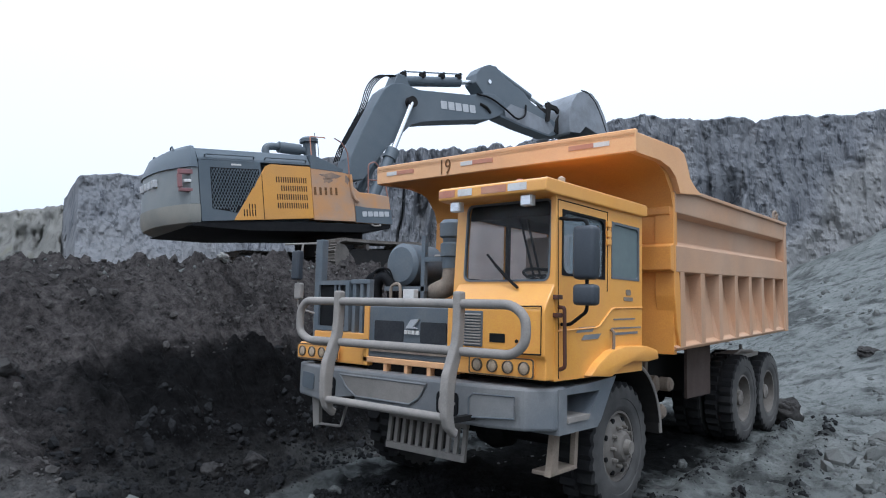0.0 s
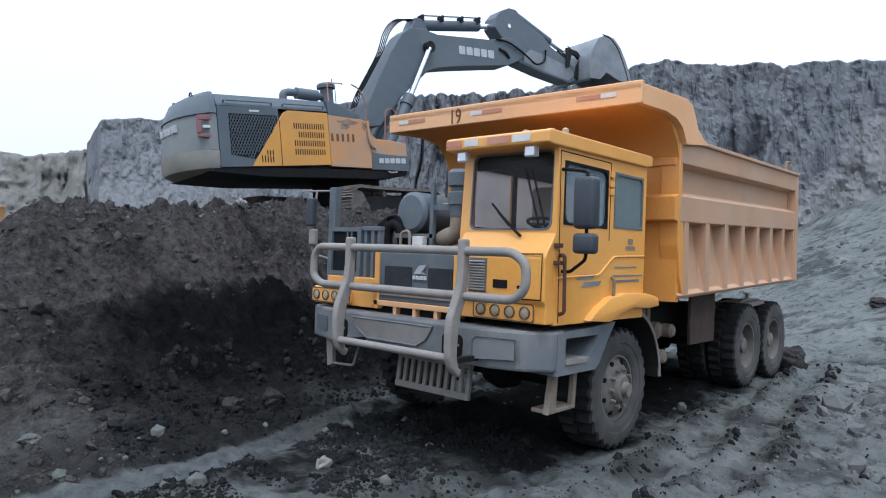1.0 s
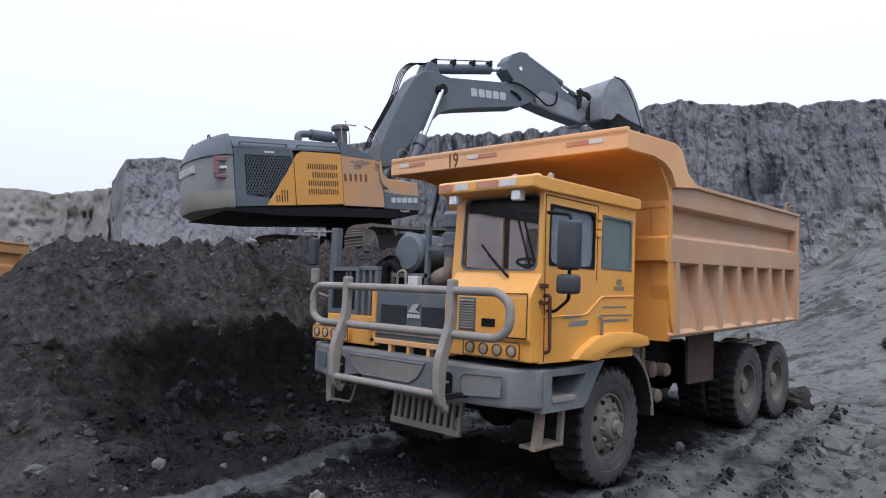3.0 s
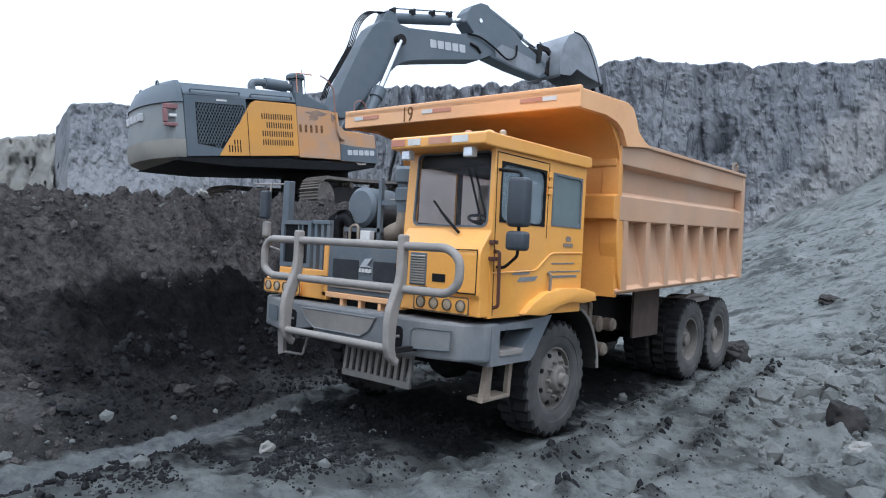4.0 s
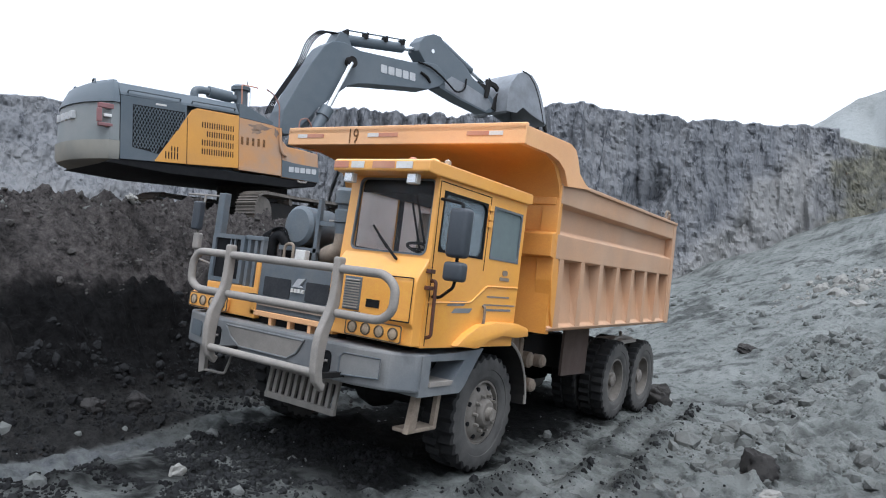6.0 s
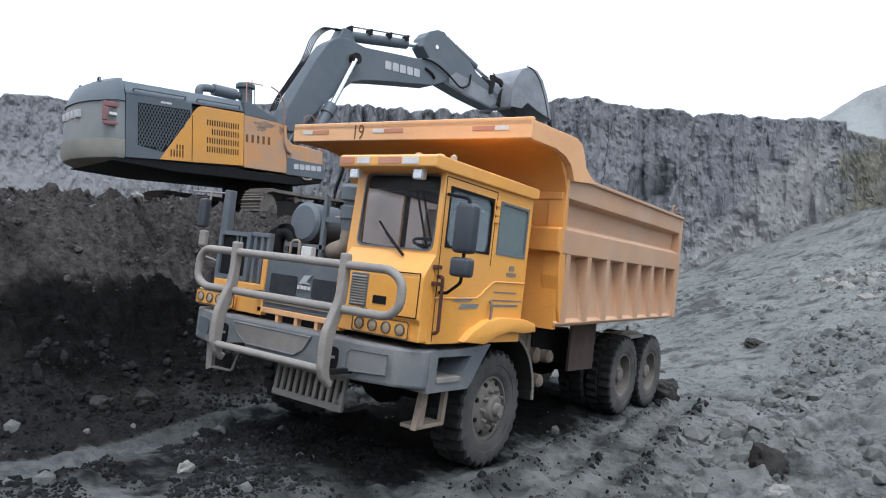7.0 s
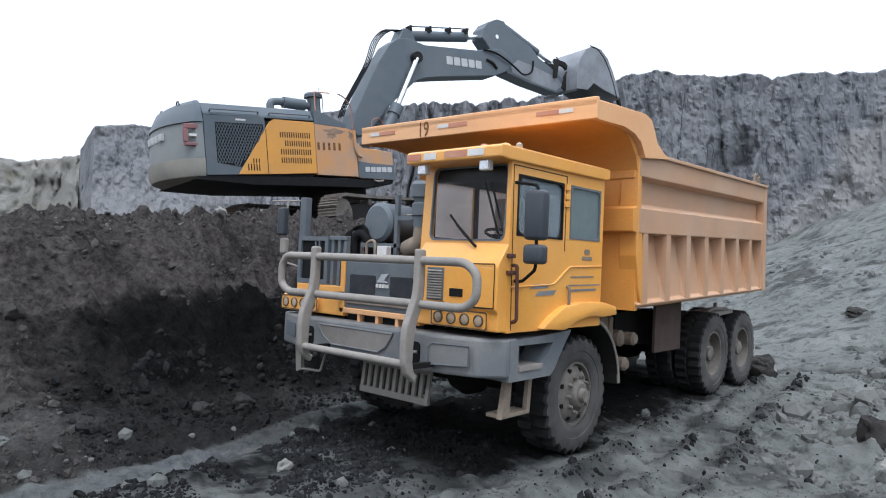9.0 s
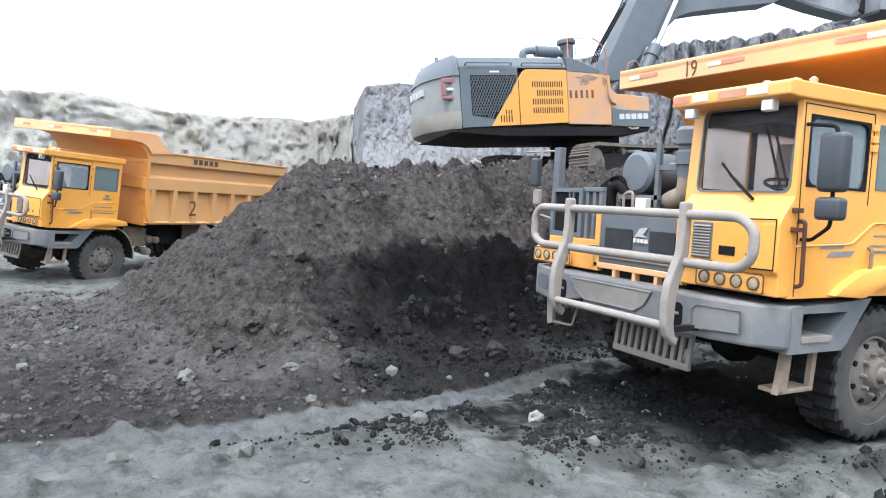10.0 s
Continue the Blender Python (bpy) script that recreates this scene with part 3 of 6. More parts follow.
    floor_dirt = np.clip((3.4 - cx + rag) / 1.6, 0, 1) * np.clip((2.0 - cy + rag) / 2, 0, 1) * (1 - heap) * np.clip(0.22 + 0.75 * fbm(cx * 1.7, cy * 1.7, 6, 45, 0.7), 0.0, 0.6) * (1 - packed)
    print_dark = np.maximum(print_dark, floor_dirt)
    print_dark = np.maximum(print_dark, 0.95 * np.exp(-((cy - 10.6 - 0.4 * rag) / 0.34) ** 2) * np.clip((cx - 1.4) / 0.3, 0, 1) * np.clip((4.0 - cx + rag) / 0.4, 0, 1))
    for key, value in (("heap", heap), ("fresh_and_shade", np.maximum(dark, print_dark)), ("packed", packed)):
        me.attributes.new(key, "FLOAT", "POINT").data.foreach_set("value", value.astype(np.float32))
    me.polygons.foreach_set("use_smooth", np.ones(len(quads), bool))
    return tagged(new("ground", me), "grey spoil ground with wheel ruts and a dark heap", "ground", kind="structure")


# the quarry wall: bearing (degrees left of +y), crest above eye level (degrees), distance
EYE = (5.5, -5.4, 2.15)
CREST = [(-180, 6, 60), (-120, 6, 60), (-60, 8, 70), (-25, 12, 70), (0, 13.2, 62), (7.6, 14.2, 58), (14.1, 14.5, 52), (17.1, 15.0, 50), (19.8, 14.9, 48), (23.7, 15.6, 46), (26.8, 15.2, 47), (29.5, 14.0, 50), (33.8, 13.7, 54), (45.3, 12.6, 58),
         (60, 10.2, 60), (65.1, 9.1, 60), (68.9, 8.6, 60), (69.8, 6.9, 64), (71, 6.4, 70), (73, 6.1, 74), (84, 5.9, 78), (90.7, 6.5, 74), (95.2, 6.3, 66), (120, 6, 60), (180, 6, 60)]


def build_cliff(name, lo, hi, step, mat, label, rows=64, lean=0.25, columns=1.0):
    az = np.arange(lo, hi + step / 2, step)
    known = np.array(CREST + [(a + 360, e, d) for a, e, d in CREST])
    known = known[np.argsort(known[:, 0], kind="stable")]
    elev = np.interp(az, known[:, 0], known[:, 1]) + 0.55 * ((az > 5) & (az < 69.8))
    dist = np.interp(az, known[:, 0], known[:, 2])
    along = np.radians(az) * dist
    top = EYE[2] + dist * np.tan(np.radians(elev)) + 0.5 * fbm(along * 0.35, along * 0, 5, 51)
    v = np.linspace(0, 1, rows)
    zz = -3 + v[:, None] * (top[None, :] + 3)
    aa = np.broadcast_to(along[None, :], zz.shape)
    sway = aa + 0.9 * fbm(aa * 0.15, zz * 0.16, 3, 68)
    clefts = np.clip(0.16 - np.abs(fbm(sway * 0.3, zz * 0.045, 3, 61)), 0, 1) / 0.16
    cols = 1.5 * clefts ** 2 * np.clip(0.5 + 1.5 * fbm(aa * 0.1, zz * 0.12, 2, 70), 0, 1) + 1.9 * np.abs(fbm(sway * 0.42, zz * 0.05, 4, 62)) + 0.8 * np.abs(fbm(sway * 1.25, zz * 0.17, 4, 72)) + 0.4 * fbm(aa * 0.8, zz * 0.5, 5, 63, 0.6) + 0.35 * np.abs(fbm(aa * 3.0, zz * 1.8, 3, 69))
    cols = cols * columns + (1 - columns) * (3.0 * fbm(aa * 0.25, zz * 0.3, 5, 66, 0.6) + 1.2 * np.abs(fbm(aa * 0.8, zz * 0.8, 4, 67)))
    slump = np.clip((az[None, :] - 50) / 12, 0, 1) * columns
    cols = cols * (1 - slump) + slump * (0.9 * fbm(aa * 0.4, zz * 0.3, 5, 74, 0.68) + 0.6 * np.abs(fbm(aa * 1.0, zz * 0.6, 4, 75, 0.6)) + 0.8 * np.abs(fbm(sway * 0.45, zz * 0.1, 3, 76)))
    buttress = 3.5 * fbm(aa * 0.07, zz * 0.02, 2, 64)
    rad = dist[None, :] - (lean + 0.5 * slump) * (top[None, :] - zz) * 0.9 + cols + buttress * (1 - 0.5 * v[:, None])
    # a fan of pale scree against the foot of the wall, higher to the right
    bear, up = az[None, :] + 0 * zz, np.degrees(np.arctan2(zz - EYE[2], dist[None, :]))
    rag = fbm(aa * 0.35, zz * 0.35, 5, 73, 0.65)
    scree = np.clip((20.3 - 0.97 * bear - up + 2.4 * rag) / 2.2, 0, 0.9) * np.clip((bear - 4.5 + 2 * rag) / 2.5, 0, 1)
    scree = np.maximum(scree, 0.4 * np.clip((5.5 - up + 5 * rag) / 3, 0, 1) * (bear > 40))
    scree = np.maximum(scree, 0.18 * slump * np.clip(0.5 + 1.6 * rag, 0, 1))
    scrub = np.clip((6.3 - bear + 2.2 * rag) / 1.5, 0, 1) * np.clip(0.75 + 1.3 * rag, 0, 1)
    if columns:
        rad = rad - 1.6 * scree * np.clip(1 - v[:, None], 0, 1)
    rad[-1] = rad[-2] + 0.3
    a = np.radians(az)[None, :]
    grid = np.stack([EYE[0] - np.sin(a) * rad, EYE[1] + np.cos(a) * rad, zz], -1)
    back = np.stack([EYE[0] - np.sin(a) * (rad[-1:] + 45), EYE[1] + np.cos(a) * (rad[-1:] + 45), zz[-1:] - 3.0], -1)
    grid = np.concatenate([grid, back], 0)
    nr, nc = grid.shape[:2]
    i = np.arange(nr * nc).reshape(nr, nc)
    quads = np.stack([i[:-1, :-1], i[1:, :-1], i[1:, 1:], i[:-1, 1:]], -1).reshape(-1, 4)
    me = bpy.data.meshes.new(name)
    me.from_pydata(grid.reshape(-1, 3).tolist(), [], quads.tolist())
    me.materials.append(mat)
    for key, value in (("scree", scree), ("scrub", scrub)):
        mask = np.concatenate([value, value[-1:]], 0).reshape(-1)
        me.attributes.new(key, "FLOAT", "POINT").data.foreach_set("value", mask.astype(np.float32))
    me.polygons.foreach_set("use_smooth", np.full(len(quads), columns == 0))
    return tagged(new(name, me), label, "cliff", kind="structure")


def build_hill():
    """A bare hill far behind the wall."""
    az = np.linspace(-30, 14, 90)
    rows = np.linspace(0, 1, 24)
    crest = np.clip(35.5 + 1.4 * (7.6 - az), 20, 60) + 0.9 * fbm(az * 0.8, az * 0, 4, 71)
    rr = 130 + (1 - rows[:, None]) * -42 + 5 * fbm(az[None, :] * 0.4 + 0 * rows[:, None], rows[:, None] * 4 + 0 * az[None, :], 4, 72)
    a = np.radians(az)[None, :]
    zz = rows[:, None] ** 1.3 * crest[None, :]
    grid = np.stack([EYE[0] - np.sin(a) * rr, EYE[1] + np.cos(a) * rr, zz], -1)
    nr, nc = grid.shape[:2]
    i = np.arange(nr * nc).reshape(nr, nc)
    quads = np.stack([i[:-1, :-1], i[1:, :-1], i[1:, 1:], i[:-1, 1:]], -1).reshape(-1, 4)
    me = bpy.data.meshes.new("far_hill")
    me.from_pydata(grid.reshape(-1, 3).tolist(), [], quads.tolist())
    me.materials.append(HAZY_HILL)
    me.polygons.foreach_set("use_smooth", np.ones(len(quads), bool))
    return tagged(new("far_hill", me), "bare hill beyond the quarry rim, paled by painted-in haze", "hill", kind="structure")


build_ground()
build_cliff("cliff_rear", -8.0, 69.8, 0.1, CLIFF, "grey blasted quarry wall with clefts and a pale fan of scree", rows=120)
build_hill()
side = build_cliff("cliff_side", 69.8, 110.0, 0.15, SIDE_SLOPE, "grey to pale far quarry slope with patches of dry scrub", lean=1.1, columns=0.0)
spread = np.zeros(len(side.data.vertices) * 3)
side.data.vertices.foreach_get("co", spread)
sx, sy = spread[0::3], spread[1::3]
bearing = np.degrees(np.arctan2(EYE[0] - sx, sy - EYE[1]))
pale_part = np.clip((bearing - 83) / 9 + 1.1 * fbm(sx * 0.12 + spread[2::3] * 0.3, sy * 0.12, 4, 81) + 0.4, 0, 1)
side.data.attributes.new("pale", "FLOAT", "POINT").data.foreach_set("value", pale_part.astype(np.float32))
build_cliff("cliff_behind", 110.0, 352.0 - 0.0, 1.5, CLIFF, "grey quarry wall closing the pit", rows=24)



# ---- dump lorry ----
def wheel(root, x, y, z, side, dished):
    """A wheel whose outer face lies at x; side is +1 or -1. The wheel mesh is the steel disc, with tyre and nuts on it."""
    w = 0.42

    def out(profile):
        return [(r, a * side) for r, a in profile]
    if dished:
        disc = out([(0.37, -0.02), (0.345, -0.02), (0.335, -0.17), (0.2, -0.2), (0.19, -0.12), (0.1, -0.11), (0.02, -0.11)])
    else:
        disc = out([(0.37, -0.03), (0.345, -0.03), (0.335, -0.08), (0.30, -0.05), (0.24, -0.015), (0.17, -0.01), (0.16, 0.03), (0.13, 0.06), (0.02, 0.065)])
    bm = B()
    lathe(bm, [(0.37, -w * side)] + disc, (x, y, z), "x", 40)
    rim = part("wheel", bm, RIM, root, "dusty steel disc wheel", True)
    bm = B()
    segs = 112
    # (radius on a lug, radius in a groove, along, which of the two lug rows)
    tread = [(0.37, 0.37, -w, 0), (0.42, 0.42, -w, 0), (0.55, 0.55, -w - 0.012, 0), (0.645, 0.615, -w - 0.002, 1), (0.68, 0.64, -w + 0.02, 1), (0.682, 0.64, -w * 0.56, 1), (0.64, 0.64, -w * 0.54, 1),
             (0.64, 0.64, -w * 0.46, 0), (0.682, 0.64, -w * 0.44, 0), (0.68, 0.64, -0.02, 0), (0.645, 0.615, 0.002, 0), (0.55, 0.55, 0.012, 0), (0.50, 0.50, 0.012, 0), (0.495, 0.495, 0.004, 0), (0.43, 0.43, 0.004, 0), (0.41, 0.41, 0.0, 0), (0.37, 0.37, -0.025, 0)]
    rings = []
    for lug, groove, along, row in tread:
        ring = []
        for k in range(segs):
            slant = int(round(2.2 * abs(along + w / 2) / w))
            on = ((k + slant + 2 * row) % 4) < 2
            rr = lug if on else groove
            ang = 2 * math.pi * (k + 0.25 * math.sin(k * 1.7)) / segs
            ring.append(bm.verts.new((x + along * side, y + rr * math.cos(ang), z + rr * math.sin(ang))))
        rings.append(ring)
    for ra, rb in zip(rings, rings[1:]):
        for k in range(segs):
            bm.faces.new((ra[k], ra[(k + 1) % segs], rb[(k + 1) % segs], rb[k]))
    tyre = part("tyre", bm, RUBBER, rim, "worn lugged tyre grey with dust", True)
    tyre.data.materials.append(TREAD_RUBBER)
    tyre.data.polygons.foreach_set("material_index", [1 if 3 <= i // segs <= 9 else 0 for i in range(len(tyre.data.polygons))])
    if dished:
        bm = B()
        lathe(bm, out([(0.12, -0.12), (0.12, -0.06), (0.09, -0.045), (0.02, -0.045)]), (x, y, z), "x", 20)
        part("hub", bm, HUB_STEEL, rim, smooth=True)
    else:
        for i in range(10):
            a = 2 * math.pi * i / 10
            cy, cz = y + 0.205 * math.cos(a), z + 0.205 * math.sin(a)
            bm = B()
            cyl(bm, (x - 0.02 * side, cy, cz), (x + 0.045 * side, cy, cz), 0.024, 6, 0.018)
            part("wheel_nut", bm, HUB_STEEL, rim)
        bm = B()
        cyl(bm, (x + 0.06 * side, y, z), (x + 0.12 * side, y, z), 0.085, 14, 0.07)
        part("hub_cap", bm, HUB_STEEL, rim, smooth=True)
        for i in range(8):
            a = 2 * math.pi * (i + 0.5) / 8
            bm = B()
            cy, cz = y + 0.288 * math.cos(a), z + 0.288 * math.sin(a)
            cyl(bm, (x - 0.06 * side, cy, cz), (x - 0.030 * side, cy, cz), 0.028, 10)
            part("hand_hole", bm, BLACK, rim)


def frame_plate(bm, axis, plane, thick, outer, holes):
    """A plate with rectangular holes, as strips: outer and holes are (a0, a1, b0, b1)."""
    a_cuts = sorted({outer[0], outer[1], *[h[0] for h in holes], *[h[1] for h in holes]})
    b_cuts = sorted({outer[2], outer[3], *[h[2] for h in holes], *[h[3] for h in holes]})
    for a0, a1 in zip(a_cuts, a_cuts[1:]):
        for b0, b1 in zip(b_cuts, b_cuts[1:]):
            ca, cb = (a0 + a1) / 2, (b0 + b1) / 2
            if any(h[0] < ca < h[1] and h[2] < cb < h[3] for h in holes):
                continue
            if axis == "y":
                box(bm, a0, a1, plane, plane + thick, b0, b1)
            else:
                box(bm, plane, plane + thick, a0, a1, b0, b1)
    bmesh.ops.remove_doubles(bm, verts=bm.verts, dist=1e-4)
    seen, extra = {}, []
    for f in bm.faces:
        c = f.calc_center_median().to_tuple(3)
        if c in seen:
            extra += [f, seen[c]]
        seen[c] = f
    bmesh.ops.delete(bm, geom=list(set(extra)), context="FACES_ONLY")
    return bm


def rounded_rect(a0, a1, b0, b1, r, n=4):
    out = []
    for ca, cb, start in ((a1 - r, b1 - r, 0), (a0 + r, b1 - r, 90), (a0 + r, b0 + r, 180), (a1 - r, b0 + r, 270)):
        for i in range(n + 1):
            t = radians(start + 90 * i / n)
            out.append((ca + r * math.cos(t), cb + r * math.sin(t)))
    return out


def ring_prism(bm, outer, inner, axis, a0, a1):
    """A frame between two outlines of as many points, drawn out along an axis."""
    place = {"x": lambda p, a: (a, p[0], p[1]), "y": lambda p, a: (p[0], a, p[1])}[axis]
    rows = [[bm.verts.new(place(p, a)) for p in pts] for pts, a in ((outer, a0), (outer, a1), (inner, a1), (inner, a0))]
    k = len(outer)
    for r0, r1 in zip(rows, rows[1:] + rows[:1]):
        for i in range(k):
            bm.faces.new((r0[i], r0[(i + 1) % k], r1[(i + 1) % k], r1[i]))
    return bm


def flat(name, pts, axis, plane, thick, mat, parent, label=""):
    bm = B()
    prism(bm, pts, axis, plane, plane + thick)
    return part(name, bm, mat, parent, label)


def lettering(text, size, m, mat, parent, name, label):
    cu = bpy.data.curves.new("letters", "FONT")
    cu.body, cu.size, cu.extrude, cu.align_x = text, size, 0.002, "CENTER"
    tmp = new("letters", cu)
    me = bpy.data.meshes.new_from_object(tmp.evaluated_get(bpy.context.evaluated_depsgraph_get()))
    bpy.data.objects.remove(tmp)
    me.name = name
    me.transform(m)
    me.materials.clear()
    me.materials.append(mat)
    ob = new(name, me)
    ob.parent = parent
    return tagged(ob, label)


def bed(root, side_number):
    """The tipping body, drawn level and then raised a little at the rear."""
    tilt = Matrix.Translation((0, 5.05, 0)) @ Matrix.Rotation(radians(1.4), 4, "Z") @ Matrix.Translation((0, -2.6, 1.73)) @ Matrix.Rotation(radians(1.9), 4, "X") @ Matrix.Translation((0, -2.4, -1.72))
    yf, yr, w = 2.40, 7.95, 1.80
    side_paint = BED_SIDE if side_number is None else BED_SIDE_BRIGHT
    parts = []

    def add(name, bm, mat=None, label="", parent=None, smooth=False):
        if parent is None:
            bm.transform(tilt)
        ob = part(name, bm, mat or BED_ORANGE, parent or root, label, smooth)
        parts.append(ob)
        return ob
    # floor and headboard
    bm = B()
    prism(bm, [(yf, 1.62), (yr, 1.62), (yr + 0.25, 1.78), (yr + 0.25, 1.88), (yr, 1.74), (yf, 1.74)], "x", -1.62, 1.62)
    add("bed_floor", bm)
    bm = B()
    prism(bm, [(yf - 0.02, 1.62), (yf + 0.08, 1.62), (yf + 0.08, 3.45), (yf - 0.02, 3.45)], "x", -1.76, 1.76)
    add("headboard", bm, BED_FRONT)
    bm = B()
    prism(bm, [(yf - 0.15, 2.60), (yf - 0.02, 2.57), (yf - 0.02, 2.92), (yf - 0.15, 2.88)], "x", -1.79, 1.79, 0.008, 1)
    add("headboard_rail", bm, BED_FRONT)
    bm = B()
    prism(bm, [(yf - 0.06, 3.26), (yf - 0.02, 3.24), (yf - 0.02, 3.36), (yf - 0.06, 3.34)], "x", -1.75, 1.75, 0.006, 1)
    add("headboard_rail", bm, BED_FRONT)
    for s in (-1, 1):
        # side wall in section: upper rail, recessed panel, box rail, lower panel that flares to the hem
        sec = [(w, 3.56), (w, 3.28), (w - 0.13, 3.25), (w - 0.13, 2.95), (w + 0.0, 2.89), (w + 0.0, 2.58), (w - 0.18, 2.55), (w - 0.07, 1.74), (w, 1.70), (w - 0.02, 1.66), (w - 0.16, 1.66), (w - 0.3, 2.55), (w - 0.22, 3.2), (w - 0.16, 3.56)]
        bm = B()
        prism(bm, [(s * a, z) for a, z in sec], "y", yf, yr, 0.008, 1)
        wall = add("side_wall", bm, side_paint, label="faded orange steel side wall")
        bm = B()
        prism(bm, [(s * (w - 0.18), 3.55), (s * (w + 0.035), 3.55), (s * (w + 0.035), 3.60), (s * (w - 0.18), 3.60)], "y", yf + 0.5, yr, 0.01, 2)
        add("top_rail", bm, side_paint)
        for i in range(8):
            y = yf + 0.08 + i * (yr - yf - 0.36) / 7
            bm = B()
            for za, zb, depth_a, depth_b in ((2.58, 1.72, 0.21, 0.03),):
                x_in, x_out = w - 0.22, w - 0.004
                ring_t = [(x_in, y + 0.05), (x_out, y + 0.06), (x_out, y + 0.20), (x_in, y + 0.21)]
                ring_b = [(w - 0.10, y + 0.0), (w - 0.006, y + 0.04), (w - 0.006, y + 0.22), (w - 0.10, y + 0.26)]
                t = [bm.verts.new((s * a, b, 2.60)) for a, b in ring_t]
                b_ = [bm.verts.new((s * a, b, 1.70)) for a, b in ring_b]
                bm.faces.new(t)
                bm.faces.new(b_[::-1])
                for k in range(4):
                    bm.faces.new((t[k], t[(k + 1) % 4], b_[(k + 1) % 4], b_[k]))
            add("rib", bm, side_paint)
        # end posts front and rear
        bm = B()
        box(bm, s * (w - 0.2), s * (w + 0.012), yr - 0.16, yr + 0.03, 1.66, 3.60, 0.012)
        add("rear_post", bm, side_paint)
        bm = B()
        prism(bm, [(yf - 0.03, 3.52), (yf - 0.05, 2.94), (yf - 0.05, 2.3), (yf + 0.02, 1.9), (yf + 0.12, 1.68), (yf + 0.2, 1.68), (yf + 0.12, 2.5), (yf + 0.06, 2.94), (yf + 0.06, 3.52)], "x", s * (w - 0.24), s * (w - 0.006), 0.008, 1)
        add("front_post", bm, BED_FRONT)
        # side cheek of the canopy
        cheek = [(1.18, 3.99), (2.42, 4.03), (2.58, 3.99), (2.68, 3.88), (2.78, 3.72), (3.0, 3.62), (3.2, 3.57), (2.42, 3.50), (2.38, 3.56), (2.28, 3.68), (2.1, 3.76), (1.8, 3.80), (1.18, 3.785)]
        bm = B()
        prism(bm, cheek, "x", s * (w - 0.03), s * (w + 0.05))
        add("canopy_cheek", bm)
    # canopy over the cab
    bm = B()
    prism(bm, [(1.14, 4.0), (2.42, 4.04), (2.58, 4.0), (2.68, 3.88), (2.78, 3.72), (2.72, 3.66), (2.6, 3.84), (2.5, 3.93), (2.38, 3.97), (1.14, 3.94)], "x", -w - 0.045, w + 0.045, 0.006, 1)
    add("canopy_top", bm)
    bm = B()
    prism(bm, [(1.2, 3.80), (1.75, 3.82), (2.1, 3.72), (2.3, 3.52), (2.38, 3.3), (2.44, 3.3), (2.36, 3.58), (2.14, 3.80), (1.75, 3.88), (1.2, 3.86)], "x", -w + 0.02, w - 0.02)
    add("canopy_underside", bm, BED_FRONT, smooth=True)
    bm = B()
    prism(bm, [(1.14, 3.79), (1.20, 3.79), (1.20, 4.03), (1.14, 4.03)], "x", -w - 0.05, w + 0.05, 0.008, 1)
    lip = add("canopy_lip", bm, label="orange lip with faded reflector strips")
    for k in (-1.45, -0.2, 1.35):
        for off, mat in ((-0.12, WHITE if k < 1 else RED), (0.12, RED if k < 1 else WHITE)):
            bm = B()
            box(bm, k + off - (0.09 if mat == WHITE else 0.15), k + off + (0.09 if mat == WHITE else 0.15), 1.132, 1.139, 3.885, 3.935)
            bm.transform(tilt)
            part("reflector", bm, mat, lip)
    if side_number is None:
        lettering("19", 0.27, tilt @ Matrix.Translation((-0.66, 1.134, 3.81)) @ Matrix.Rotation(radians(90), 4, "X") @ Matrix.Diagonal((0.75, 1, 1, 1)), LETTER, lip, "painted_number", "hand-painted dark number")
    else:
        lettering(side_number, 0.62, tilt @ Matrix.Translation((w + 0.004, 4.0, 1.9)) @ Matrix.Rotation(radians(90), 4, "Z") @ Matrix.Rotation(radians(90), 4, "X"), LETTER, root, "painted_number", "hand-painted dark number")
        for k in range(5):
            bm = B()
            box(bm, w + 0.003, w + 0.008, 3.9 + k * 0.2, 4.04 + k * 0.2, 3.35, 3.49)
            add("faded_mark", bm, MUD_PLATE)
    bm = B()
    tube(bm, [(w - 0.1, yr - 0.45, 3.58), (w - 0.1, yr - 0.4, 3.78), (w - 0.1, yr - 0.2, 3.80), (w - 0.1, yr - 0.1, 3.58)], 0.02, 6, 0.05)
    tube(bm, [(w - 0.14, yr - 0.3, 3.58), (w - 0.05, yr - 0.28, 3.74), (w - 0.14, yr - 0.12, 3.72)], 0.018, 6, 0.04)
    add("rear_hook", bm, DUSTY_METAL)


